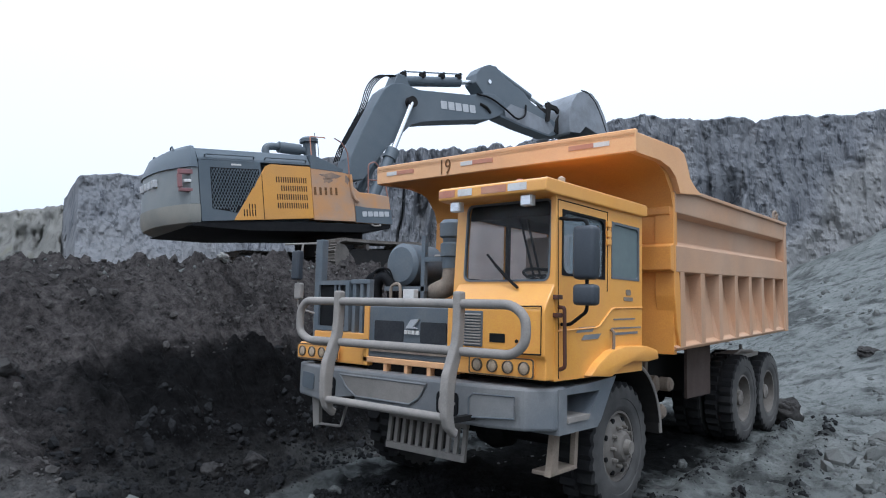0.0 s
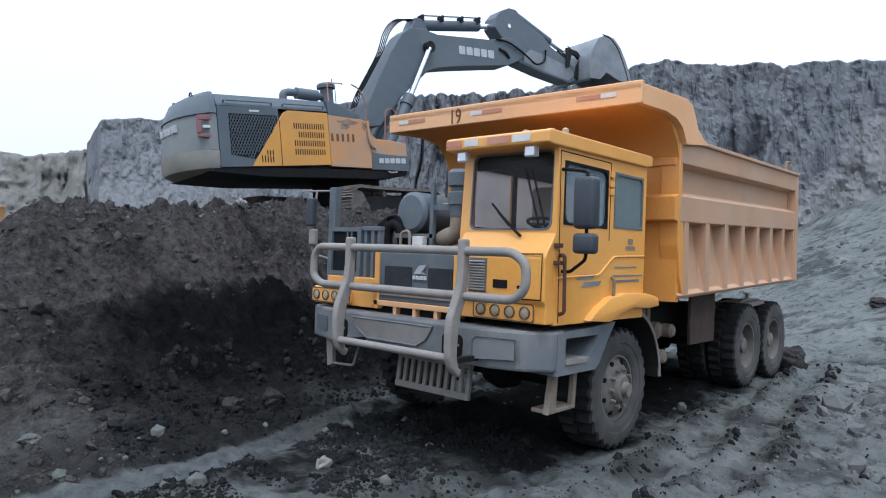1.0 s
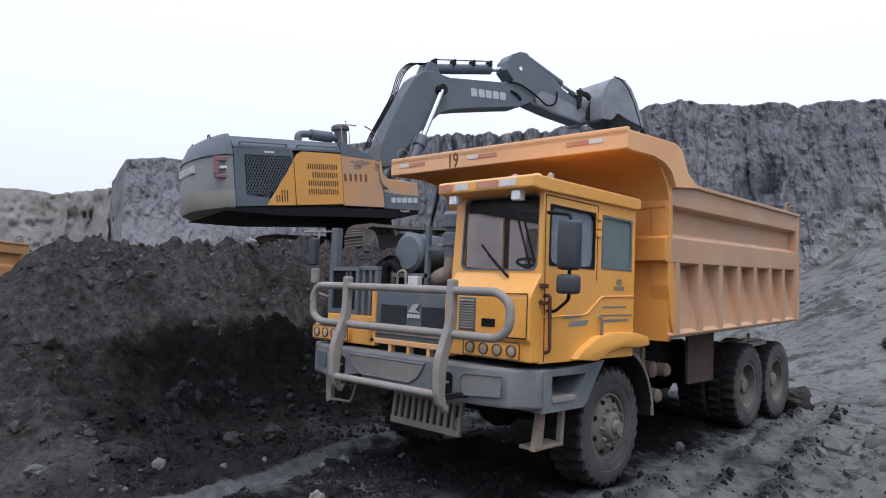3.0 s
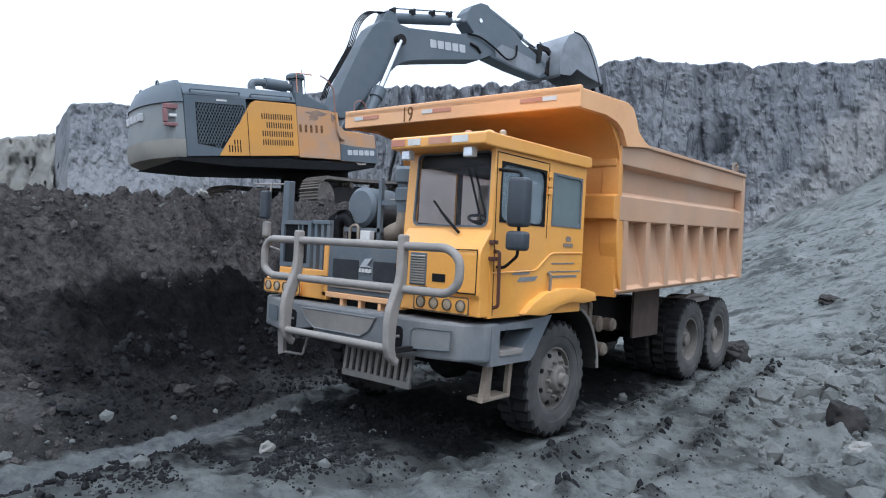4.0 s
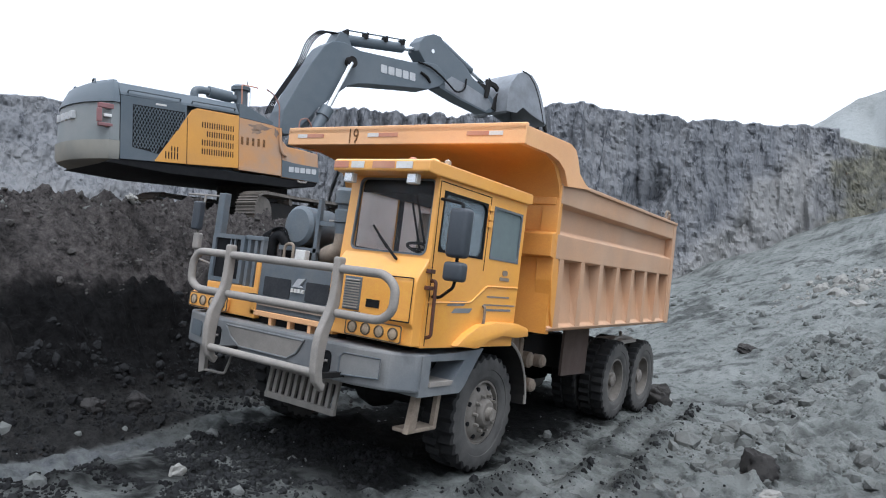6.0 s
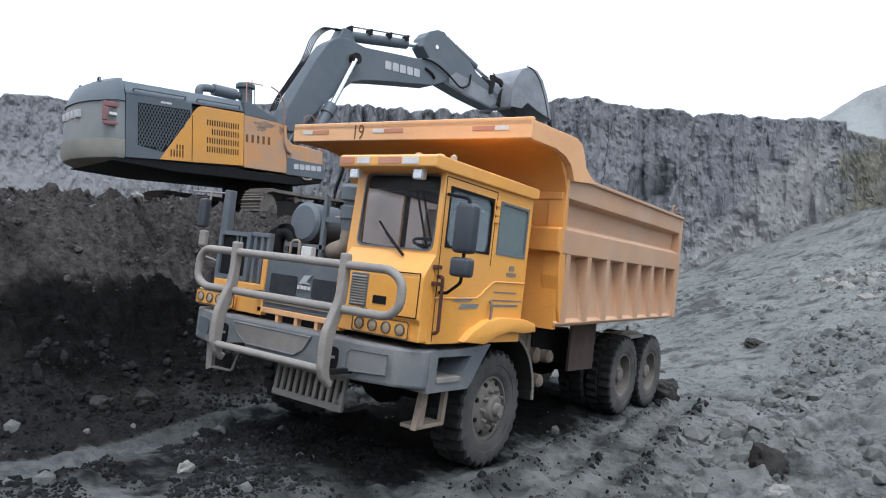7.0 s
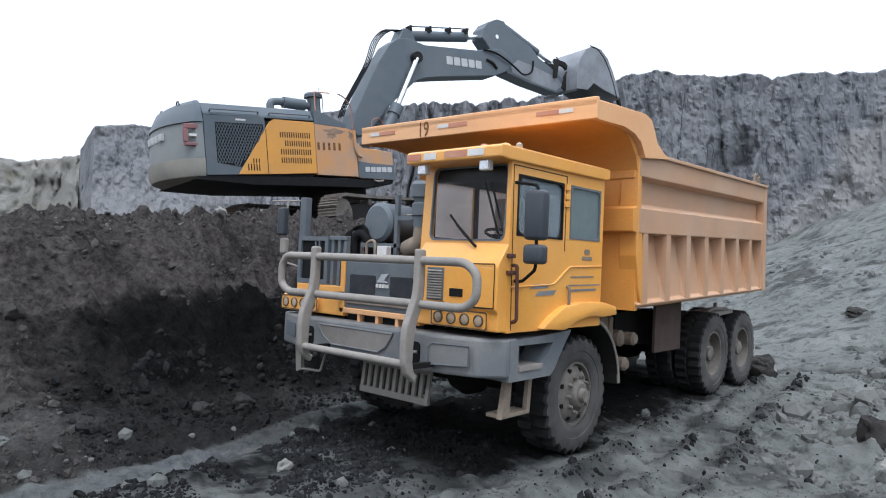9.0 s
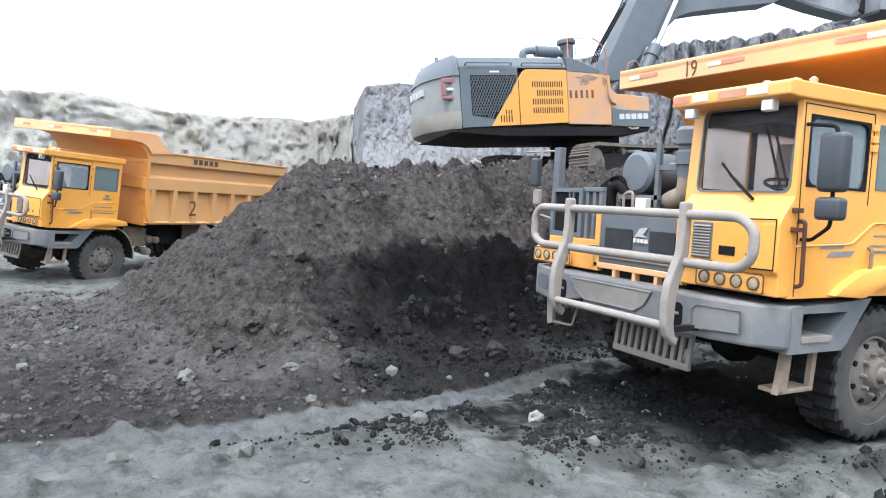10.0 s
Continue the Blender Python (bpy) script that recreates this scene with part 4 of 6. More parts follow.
def cab(root):
    x0, x1, yf, yb = 0.60, 1.76, -0.10, 1.74
    # shell: front wall with windscreen hole, side wall with door and window holes, back and far side
    bm = B()
    ws = rounded_rect(0.72, 1.70, 2.36, 3.12, 0.07)
    # front wall leans back a little
    ring_prism(bm, rounded_rect(x0, x1 - 0.004, 2.16, 3.20, 0.02), ws, "y", yf, yf + 0.06)
    for v in bm.verts:
        v.co.y += (v.co.z - 2.16) * 0.06
    shell = part("cab_front", bm, CAB_YELLOW, root, "yellow painted cab front")
    bm = B()
    prism(bm, ws, "y", yf + 0.025, yf + 0.035)
    for v in bm.verts:
        v.co.y += (v.co.z - 2.16) * 0.06
    glass_ob = part("windscreen", bm, WINDSCREEN, root, "wide dusty windscreen")
    glass_ob.visible_shadow = False
    bm = B()
    ring_prism(bm, ws, rounded_rect(0.738, 1.682, 2.378, 3.102, 0.06), "y", yf - 0.008, yf + 0.02)
    for v in bm.verts:
        v.co.y += (v.co.z - 2.16) * 0.06
    part("windscreen_seal", bm, STEEL_BLUE, glass_ob)
    # wiper
    bm = B()
    tube(bm, [(1.40, yf - 0.05, 2.30), (1.34, yf - 0.04, 2.34), (1.12, yf - 0.02, 2.52)], 0.014, 6, 0)
    tube(bm, [(1.24, yf - 0.02, 2.40), (1.02, yf - 0.01, 2.62)], 0.011, 6, 0)
    part("wiper", bm, BLACK, root)
    # door side: wall around door glass and rear window
    door = (0.02, 0.86, 2.42, 3.02)
    rear = (1.00, 1.66, 2.44, 3.02)
    bm = B()
    frame_plate(bm, "x", x1 - 0.05, 0.05, (yf + 0.01, yb, 1.48, 3.20), [door, rear])
    side = part("cab_side", bm, CAB_YELLOW, root, "yellow cab side with door and rear window")
    bm = B()
    ring_prism(bm, rounded_rect(door[0] - 0.001, door[1] + 0.001, door[2] - 0.001, door[3] + 0.001, 0.004), rounded_rect(door[0] + 0.02, door[1] - 0.02, door[2] + 0.02, door[3] - 0.02, 0.09), "x", x1 - 0.04, x1 + 0.006)
    win = part("door_window", bm, BLACK, root, "black rubber framed door window")
    bm = B()
    prism(bm, rounded_rect(door[0] + 0.02, door[1] - 0.02, door[2] + 0.02, door[3] - 0.02, 0.09), "x", x1 - 0.03, x1 - 0.02)
    part("pane", bm, DOOR_GLASS, win).visible_shadow = False
    bm = B()
    ring_prism(bm, rounded_rect(rear[0] - 0.001, rear[1] + 0.001, rear[2] - 0.001, rear[3] + 0.001, 0.004), rounded_rect(rear[0] + 0.025, rear[1] - 0.025, rear[2] + 0.025, rear[3] - 0.025, 0.05), "x", x1 - 0.04, x1 + 0.006)
    win = part("rear_window", bm, STEEL_BLUE, root, "dusty fixed side window")
    bm = B()
    prism(bm, rounded_rect(rear[0] + 0.025, rear[1] - 0.025, rear[2] + 0.025, rear[3] - 0.025, 0.05), "x", x1 - 0.022, x1 - 0.012)
    part("pane", bm, SIDE_GLASS, win).visible_shadow = False
    # door leaf drawn by its seams, with handle and hinges
    for a, b in (((-0.06, 3.10), (-0.02, 1.50)), ((-0.06, 3.10), (0.91, 3.10)), ((0.91, 3.10), (0.91, 2.30))):
        bm = B()
        tube(bm, [(x1 + 0.001, a[0], a[1]), (x1 + 0.001, b[0], b[1])], 0.005, 6, 0)
        part("door_seam", bm, BLACK, side)
    for z in (2.98, 2.88, 2.80):
        bm = B()
        box(bm, x1, x1 + 0.025, 0.88, 0.96, z - 0.03, z + 0.03, 0.006)
        part("door_hinge", bm, CAB_YELLOW, side)
    bm = B()
    tube(bm, [(x1 + 0.004, -0.05, 1.92), (x1 + 0.004, 0.72, 1.95), (x1 + 0.004, 1.02, 2.14), (x1 + 0.004, 1.73, 2.16)], 0.010, 6, 0.05)
    part("pressed_line", bm, CAB_YELLOW, side)
    for y0, y1, z0, z1, sk in ((0.28, 0.60, 1.90, 1.95, 0.06), (0.38, 0.72, 1.83, 1.88, 0.06), (1.05, 1.62, 1.87, 1.895, 0.0), (1.0, 1.7, 1.93, 1.945, 0.0), (1.05, 1.55, 2.02, 2.035, 0.0)):
        flat("stripe", [(y0, z0), (y1, z0 + 0.01), (y1 + sk, z1 + 0.01), (y0 + sk, z1)], "x", x1 + 0.002, 0.003, BUMPER_GREY, side)
    flat("badge", rounded_rect(1.28, 1.50, 2.22, 2.26, 0.015), "x", x1 + 0.002, 0.004, DUSTY_METAL, side)
    flat("badge", rounded_rect(1.33, 1.45, 2.28, 2.34, 0.03), "x", x1 + 0.002, 0.004, DUSTY_METAL, side)
    bm = B()
    tube(bm, [(x1 + 0.01, 0.98, 1.93), (x1 + 0.04, 0.98, 1.90), (x1 + 0.04, 0.98, 1.74), (x1 + 0.01, 0.98, 1.70)], 0.016, 6, 0.03)
    part("door_handle", bm, DUSTY_METAL, side)
    bm = B()
    tube(bm, [(x1, -0.03, 2.13), (x1 + 0.06, -0.03, 2.13), (x1 + 0.06, -0.01, 1.60), (x1, -0.01, 1.58)], 0.018, 8, 0.05)
    part("grab_rail", bm, RUST_PIPE, side)
    for z in (2.22, 2.06):
        bm = B()
        box(bm, x1 - 0.01, x1 + 0.05, -0.12, -0.04, z - 0.02, z + 0.02, 0.006)
        part("catch", bm, RUST_PIPE, side)
    # back, far wall, floor
    bm = B()
    frame_plate(bm, "y", yb - 0.05, 0.05, (x0, x1 - 0.05, 1.48, 3.20), [(0.72, 1.14, 2.45, 3.0), (1.24, 1.62, 2.45, 3.0)])
    back = part("cab_back", bm, CAB_YELLOW, root)
    for a0, a1 in ((0.72, 1.14), (1.24, 1.62)):
        bm = B()
        box(bm, a0, a1, yb - 0.03, yb - 0.02, 2.45, 3.0)
        part("pane", bm, REAR_GLASS, back).visible_shadow = False
    bm = B()
    frame_plate(bm, "x", x0, 0.05, (yf + 0.07, yb - 0.05, 1.48, 3.20), [(0.06, 0.72, 2.40, 3.0), (0.80, 1.60, 2.40, 3.0)])
    far = part("cab_far_side", bm, CAB_YELLOW, root)
    for a0, a1 in ((0.06, 0.72), (0.80, 1.60)):
        bm = B()
        box(bm, x0 + 0.02, x0 + 0.03, a0, a1, 2.40, 3.0)
        part("pane", bm, REAR_GLASS, far).visible_shadow = False
    bm = B()
    frame_plate(bm, "x", x0 + 0.053, 0.012, (yf + 0.08, yb - 0.07, 1.56, 3.15), [(0.06, 0.72, 2.40, 3.0), (0.80, 1.60, 2.40, 3.0)])
    part("cab_lining", bm, INTERIOR, root)
    bm = B()
    box(bm, x0 + 0.07, x1 - 0.06, yf + 0.16, yf + 0.22, 2.98, 3.15, 0.01)
    part("sun_visor", bm, BLACK, root)
    bm = B()
    box(bm, x0 + 0.07, x1 - 0.06, yf + 0.1, yb - 0.08, 3.12, 3.15)
    part("roof_lining", bm, INTERIOR, root)
    bm = B()
    box(bm, x0 + 0.05, x1 - 0.05, yf + 0.06, yb - 0.05, 1.48, 1.56)
    part("cab_floor", bm, INTERIOR, root)
    bm = B()
    frame_plate(bm, "y", yb - 0.07, 0.015, (x0 + 0.07, x1 - 0.055, 1.56, 3.12), [(0.72, 1.14, 2.45, 3.0), (1.24, 1.62, 2.45, 3.0)])
    part("cab_lining", bm, INTERIOR, root)
    # roof with a drip lip
    bm = B()
    prism(bm, [(-0.33, 3.14), (-0.33, 3.245), (-0.29, 3.265), (1.76, 3.285), (1.80, 3.27), (1.80, 3.17), (1.70, 3.15), (-0.2, 3.13)], "x", 0.57, 1.80, 0.014, 2)
    roof = part("cab_roof", bm, CAB_YELLOW, root, "overhanging yellow roof with warning strips")
    for k, (a, b) in enumerate(((0.585, 0.78), (0.82, 0.99), (1.10, 1.38), (1.40, 1.60))):
        bm = B()
        box(bm, a, b, -0.337, -0.332, 3.165, 3.232)
        part("reflector", bm, RED if k % 2 == 0 else WHITE, roof)
    bm = B()
    lathe(bm, [(0.05, 0), (0.05, 0.1), (0.03, 0.13), (0.005, 0.135)], (1.14, 0.25, 3.265), "z", 14)
    part("beacon", bm, RED, roof, "small faded red beacon", True)
    bm = B()
    lathe(bm, [(0.065, 0), (0.065, 0.035), (0.04, 0.06), (0.005, 0.07)], (1.60, 0.0, 3.262), "z", 16)
    part("roof_vent", bm, CAB_YELLOW, roof, smooth=True)
    bm = B()
    lathe(bm, [(0.035, 0), (0.035, 0.05), (0.005, 0.07)], (1.73, 0.05, 3.262), "z", 10)
    part("marker_lamp", bm, LAMP, roof, smooth=True)
    for x in (0.72, 1.54):
        bm = B()
        box(bm, x - 0.062, x + 0.062, -0.25, -0.18, 3.035, 3.135, 0.01)
        lamp = part("work_lamp", bm, WHITE, root, "small white work lamp under the roof")
        bm = B()
        box(bm, x - 0.05, x + 0.05, -0.256, -0.252, 3.045, 3.125)
        part("lens", bm, CHROME, lamp)
    # nose below the windscreen
    bm = B()
    prism(bm, [(-0.09, 2.34), (-0.10, 2.32), (-0.22, 2.16), (-0.25, 2.10), (-0.25, 1.70), (-0.22, 1.66), (-0.22, 1.49), (-0.08, 1.49), (-0.03, 1.9)], "x", 0.66, 1.755, 0.012, 2)
    nose = part("cab_nose", bm, CAB_YELLOW, root, "yellow sloped nose panel")
    bm = B()
    box(bm, 0.87, 1.09, -0.262, -0.246, 1.75, 2.08, 0.006)
    grille = part("vent_grille", bm, STEEL_BLUE, nose, "small louvred grey vent")
    for i in range(11):
        bm = B()
        prism(bm, [(-0.262, 1.775 + i * 0.027), (-0.278, 1.768 + i * 0.027), (-0.278, 1.776 + i * 0.027), (-0.262, 1.785 + i * 0.027)], "x", 0.885, 1.075)
        part("slat", bm, PIPE_GREY, grille)
    bm = B()
    box(bm, 1.17, 1.34, -0.258, -0.248, 1.80, 1.88, 0.004)
    part("nameplate", bm, BLACK, nose)
    bm = B()
    cyl(bm, (1.47, -0.262, 1.82), (1.47, -0.249, 1.82), 0.016, 8)
    part("lock", bm, BLACK, nose)
    bm = B()
    tube(bm, [(0.70, -0.253, 2.115), (1.72, -0.253, 2.135)], 0.007, 6, 0)
    tube(bm, [(0.70, -0.253, 1.70), (1.72, -0.253, 1.715)], 0.007, 6, 0)
    tube(bm, [(1.72, -0.253, 1.715), (1.72, -0.253, 2.13)], 0.005, 6, 0)
    part("panel_gap", bm, BLACK, nose)
    head_lamps(root, 1.03, 4, 1.585, -0.222)
    # far-side lamp box
    bm = B()
    box(bm, -1.62, -1.0, -0.22, 0.1, 1.46, 1.66, 0.012)
    part("lamp_box", bm, CAB_YELLOW, root)
    head_lamps(root, -1.53, 4, 1.56, -0.222)
    # inside: seats, wheel, dash
    bm = B()
    prism(bm, [(-0.02, 2.34), (0.30, 2.30), (0.36, 2.1), (0.3, 1.56), (-0.02, 1.56)], "x", 0.66, 1.70, 0.02, 2)
    part("dashboard", bm, INTERIOR, root)
    for x in (0.80, 1.38):
        bm = B()
        box(bm, x - 0.22, x + 0.22, 0.75, 1.2, 2.0, 2.16, 0.05, 3)
        seat = part("seat", bm, SEAT, root, "dusty brown driver's seat" if x > 1 else "dusty brown passenger seat")
        bm = B()
        box(bm, x - 0.22, x + 0.22, 1.16, 1.30, 2.1, 2.92, 0.05, 3)
        part("backrest", bm, SEAT, seat)
    bm = B()
    m = Matrix.Translation((1.36, 0.40, 2.44)) @ Matrix.Rotation(radians(-14), 4, "X")
    ringpts = [m @ Vector((0.22 * math.cos(a), 0.22 * math.sin(a), 0)) for a in np.linspace(0, 2 * math.pi, 25)]
    tube(bm, ringpts, 0.016, 6, 0)
    tube(bm, [m @ Vector((-0.2, 0, 0)), m @ Vector((0.2, 0, 0))], 0.016, 6, 0)
    tube(bm, [m @ Vector((0, 0, 0)), m @ Vector((0, -0.1, -0.3))], 0.03, 8, 0)
    part("steering_wheel", bm, BLACK, root)
    for x in (0.98, 1.06):
        bm = B()
        tube(bm, [(x, 0.9, 2.2), (x + 0.05, 0.4, 3.1)], 0.014, 6, 0)
        part("safety_belt", bm, BLACK, root)
    # mirrors on the door side
    bm = B()
    tube(bm, [(x1, -0.02, 2.93), (x1 + 0.33, -0.13, 2.88), (x1 + 0.34, -0.14, 2.10), (x1 + 0.1, 0.0, 1.98), (x1, 0.02, 1.98)], 0.016, 8, 0.05)
    arm = part("mirror_arm", bm, BLACK, root)
    bm = B()
    box(bm, x1 + 0.22, x1 + 0.43, -0.20, -0.06, 2.37, 2.83, 0.04, 3)
    part("mirror_housing", bm, MIRROR_CASE, root, "tall dark grey wing mirror", True)
    bm = B()
    box(bm, x1 + 0.23, x1 + 0.44, -0.21, -0.08, 2.15, 2.33, 0.035, 3)
    part("mirror_housing", bm, MIRROR_CASE, root, "small dark grey wide-angle mirror", True)
    # wheel arch fender
    bm = B()
    arch = [(0.44, 1.50), (0.62, 1.62), (0.86, 1.72), (1.2, 1.76), (1.70, 1.75), (1.98, 1.70), (2.02, 1.60), (1.72, 1.58), (1.38, 1.60), (1.1, 1.55), (0.95, 1.49), (0.86, 1.47)]
    prism(bm, arch, "x", 1.30, 1.84, 0.02, 2)
    part("fender", bm, CAB_YELLOW, root, "rounded yellow fender over the front wheel", True)
    bm = B()
    pts = [(1.70, 1.57 + 0.80 * math.cos(radians(a)), 0.68 + 0.86 * math.sin(radians(a))) for a in range(75, -5, -8)]
    prism(bm, [(p[1], p[2]) for p in pts] + [(p[1] + 0.03, p[2] + 0.02) for p in pts[::-1]], "x", 1.12, 1.70)
    part("mud_guard", bm, STEEL_DARK, root, "black curved mud guard with dusty rim")
    bm = B()
    tube(bm, [(1.70, p[1] + 0.015, p[2] + 0.015) for p in pts], 0.02, 6, 0)
    part("guard_rim", bm, PIPE_GREY, root)


def head_lamps(root, x, count, z, y):
    bm = B()
    prism(bm, rounded_rect(x - 0.1, x + 0.1 + (count - 1) * 0.172, z - 0.085, z + 0.085, 0.03), "y", y - 0.022, y)
    panel = part("lamp_panel", bm, CAB_YELLOW, root)
    bm = B()
    ring_prism(bm, rounded_rect(x - 0.1, x + 0.1 + (count - 1) * 0.172, z - 0.088, z + 0.088, 0.03), rounded_rect(x - 0.088, x + 0.088 + (count - 1) * 0.172, z - 0.076, z + 0.076, 0.025), "y", y - 0.026, y - 0.021)
    part("panel_edge", bm, LAMP_RING, panel)
    for i in range(count):
        bm = B()
        lathe(bm, [(0.058, 0.01), (0.06, -0.024), (0.052, -0.028), (0.05, -0.014)], (x + i * 0.172, y - 0.012, z), "y", 20)
        ring = part("head_lamp", bm, LAMP_RING, root, "round head lamp in dark ring", True)
        bm = B()
        lathe(bm, [(0.051, -0.016), (0.04, -0.022), (0.02, -0.025), (0.004, -0.026)], (x + i * 0.172, y - 0.012, z), "y", 20)
        part("lens", bm, LAMP, ring, smooth=True)


def nose_and_guard(root):
    # bumper: middle section forward, ends swept back
    bm = B()
    plan = [(-1.70, 0.16), (-1.70, -0.14), (-1.05, -0.36), (1.22, -0.36), (1.56, -0.26), (1.75, -0.06), (1.75, 0.16)]
    prism(bm, plan, "z", 1.04, 1.42, 0.03, 2)
    bumper = part("bumper", bm, BUMPER_GREY, root, "heavy blue-grey steel bumper with dusty scrapes")
    bm = B()
    inset = [(-0.72, 1.36), (0.52, 1.36), (0.42, 1.22), (0.30, 1.15), (-0.46, 1.15), (-0.62, 1.24)]
    prism(bm, inset, "y", -0.374, -0.352)
    part("mesh_panel", bm, PIPE_GREY, bumper, "dusty mesh inset panel")
    bm = B()
    tube(bm, [(a, -0.372, b) for a, b in inset + inset[:1]], 0.012, 6, 0)
    part("panel_edge", bm, BUMPER_GREY, bumper)
    for x, wd in ((-0.93, 0.13), (0.78, 0.13)):
        bm = B()
        prism(bm, rounded_rect(x - wd, x + wd, 1.10, 1.32, 0.05), "y", -0.372, -0.35)
        hole = part("tow_recess", bm, BLACK, bumper)
        bm = B()
        tube(bm, [(x - 0.02, -0.36, 1.27), (x - 0.02, -0.44, 1.27), (x - 0.02, -0.44, 1.15), (x - 0.02, -0.36, 1.15)], 0.02, 6, 0.03)
        tube(bm, [(x - 0.09, -0.375, 1.2), (x + 0.1, -0.375, 1.22)], 0.016, 6, 0)
        part("tow_hook", bm, PIPE_GREY, hole)
    # pressed panels of the corner pieces
    for pts in ([(1.02, 1.13), (1.46, 1.15), (1.46, 1.34), (1.06, 1.34), (1.02, 1.3)],):
        bm = B()
        prism(bm, pts, "y", -0.368, -0.355)
        bm.transform(Matrix.Translation((1.22, -0.36, 0)) @ Matrix.Rotation(radians(12), 4, "Z") @ Matrix.Translation((-1.22, 0.36, 0)))
        bm.transform(Matrix.Translation((0.05, -0.01, 0)))
        part("pressed_panel", bm, BUMPER_GREY, bumper)
        bm = B()
        tube(bm, [(a, -0.372, b) for a, b in pts + pts[:1]], 0.009, 6, 0)
        bm.transform(Matrix.Translation((1.22, -0.36, 0)) @ Matrix.Rotation(radians(12), 4, "Z") @ Matrix.Translation((-1.22, 0.36, 0)))
        bm.transform(Matrix.Translation((0.05, -0.01, 0)))
        part("panel_edge", bm, STEEL_BLUE, bumper)
    bm = B()
    prism(bm, rounded_rect(-1.58, -1.22, 1.14, 1.32, 0.04), "y", -0.01, 0.0)
    bm.transform(Matrix.Translation((-1.40, -0.245, 0)) @ Matrix.Rotation(radians(-18.7), 4, "Z") @ Matrix.Translation((1.40, 0, 0)))
    part("pressed_panel", bm, STEEL_BLUE, bumper)
    # side piece of the bumper with a step opening
    bm = B()
    rim_out = [(0.0, 1.0), (0.40, 1.0), (0.72, 1.0), (0.80, 1.06), (0.98, 1.30), (1.12, 1.46), (0.5, 1.42), (0.0, 1.40)]
    rim_in = [(0.14, 1.09), (0.36, 1.09), (0.52, 1.09), (0.58, 1.15), (0.70, 1.28), (0.76, 1.345), (0.45, 1.345), (0.14, 1.345)]
    ring_prism(bm, rim_out, rim_in, "x", 1.42, 1.76)
    part("bumper_side", bm, BUMPER_GREY, root, "blue-grey bumper side with step opening")
    bm = B()
    prism(bm, rim_in, "x", 1.425, 1.45)
    step = part("step_opening", bm, BLACK, root)
    bm = B()
    prism(bm, [(0.145, 1.095), (0.52, 1.095), (0.56, 1.14), (0.145, 1.14)], "x", 1.46, 1.775)
    part("tread", bm, PIPE_GREY, step)
    # hanging steps
    bm = B()
    prism(bm, [(0.10, 1.0), (0.19, 1.0), (0.16, 0.66), (0.03, 0.62)], "x", 1.60, 1.66)
    hang = part("hanging_step", bm, DUSTY_METAL, root, "dusty steel boarding step")
    bm = B()
    box(bm, 1.45, 1.66, 0.05, 0.52, 0.62, 0.66, 0.01)
    part("tread", bm, DUSTY_METAL, hang)
    bm = B()
    prism(bm, [(0.50, 1.0), (0.56, 1.0), (0.53, 0.63), (0.47, 0.63)], "x", 1.60, 1.65)
    part("hanger", bm, DUSTY_METAL, hang)
    bm = B()
    prism(bm, [(-1.50, 1.04), (-1.38, 1.04), (-1.36, 0.72), (-1.46, 0.68)], "y", -0.10, -0.05)
    tube(bm, [(-1.44, -0.08, 0.72), (-1.0, -0.08, 0.74), (-1.0, 0.0, 0.98)], 0.016, 6, 0.04)
    part("hanging_step", bm, PIPE_GREY, root, "bent steel boarding step")
    # skid grille
    bm = B()
    box(bm, -0.35, 0.72, 0.02, 0.07, 0.92, 0.97, 0.008)
    skid = part("skid_grille", bm, PIPE_GREY, root, "slotted steel skid plate under the bumper")
    bm = B()
    box(bm, -0.35, 0.72, -0.02, 0.03, 0.60, 0.67, 0.008)
    part("bar", bm, PIPE_GREY, skid)
    for i in range(11):
        x = -0.325 + i * 0.102
        bm = B()
        prism(bm, [(0.03, 0.95), (0.06, 0.95), (0.02, 0.64), (-0.01, 0.64)], "x", x - 0.024, x + 0.024)
        part("bar", bm, PIPE_GREY, skid)
    # radiator front and yellow frame
    bm = B()
    box(bm, -0.50, 0.66, -0.18, 0.02, 1.56, 2.10, 0.01)
    grille = part("radiator_grille", bm, STEEL_BLUE, root, "dark blue-grey radiator front with a pale badge")
    for a, b, c, d in ((-0.40, 0.02, 1.74, 1.95), (0.26, 0.60, 1.74, 1.95)):
        bm = B()
        prism(bm, rounded_rect(a, b, c, d, 0.02), "y", -0.192, -0.178)
        part("recess", bm, RECESS, grille)
    bm = B()
    prism(bm, [(-0.46, 1.62), (0.64, 1.62), (0.60, 1.70), (-0.42, 1.70)], "y", -0.195, -0.178)
    part("lower_slot", bm, DUSTY_METAL, grille)
    bm = B()
    prism(bm, [(0.06, 1.88), (0.13, 1.97), (0.24, 1.98), (0.17, 1.9), (0.22, 1.88)], "y", -0.2, -0.18)
    part("badge", bm, MARK, grille)
    for k in range(4):
        bm = B()
        box(bm, 0.045 + k * 0.052, 0.08 + k * 0.052, -0.2, -0.179, 1.82, 1.86)
        part("badge_bar", bm, WHITE, grille)
    for x in (-0.56, 0.66):
        bm = B()
        box(bm, x, x + 0.07, -0.20, 0.02, 1.46, 2.13, 0.008)
        part("frame_post", bm, CAB_YELLOW, root)
    bm = B()
    box(bm, -0.56, 0.73, -0.20, 0.0, 1.50, 1.56, 0.008)
    part("frame_beam", bm, BED_ORANGE, root)
    # black box painted as the shade in the gap below the beam
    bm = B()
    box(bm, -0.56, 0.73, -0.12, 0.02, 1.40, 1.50)
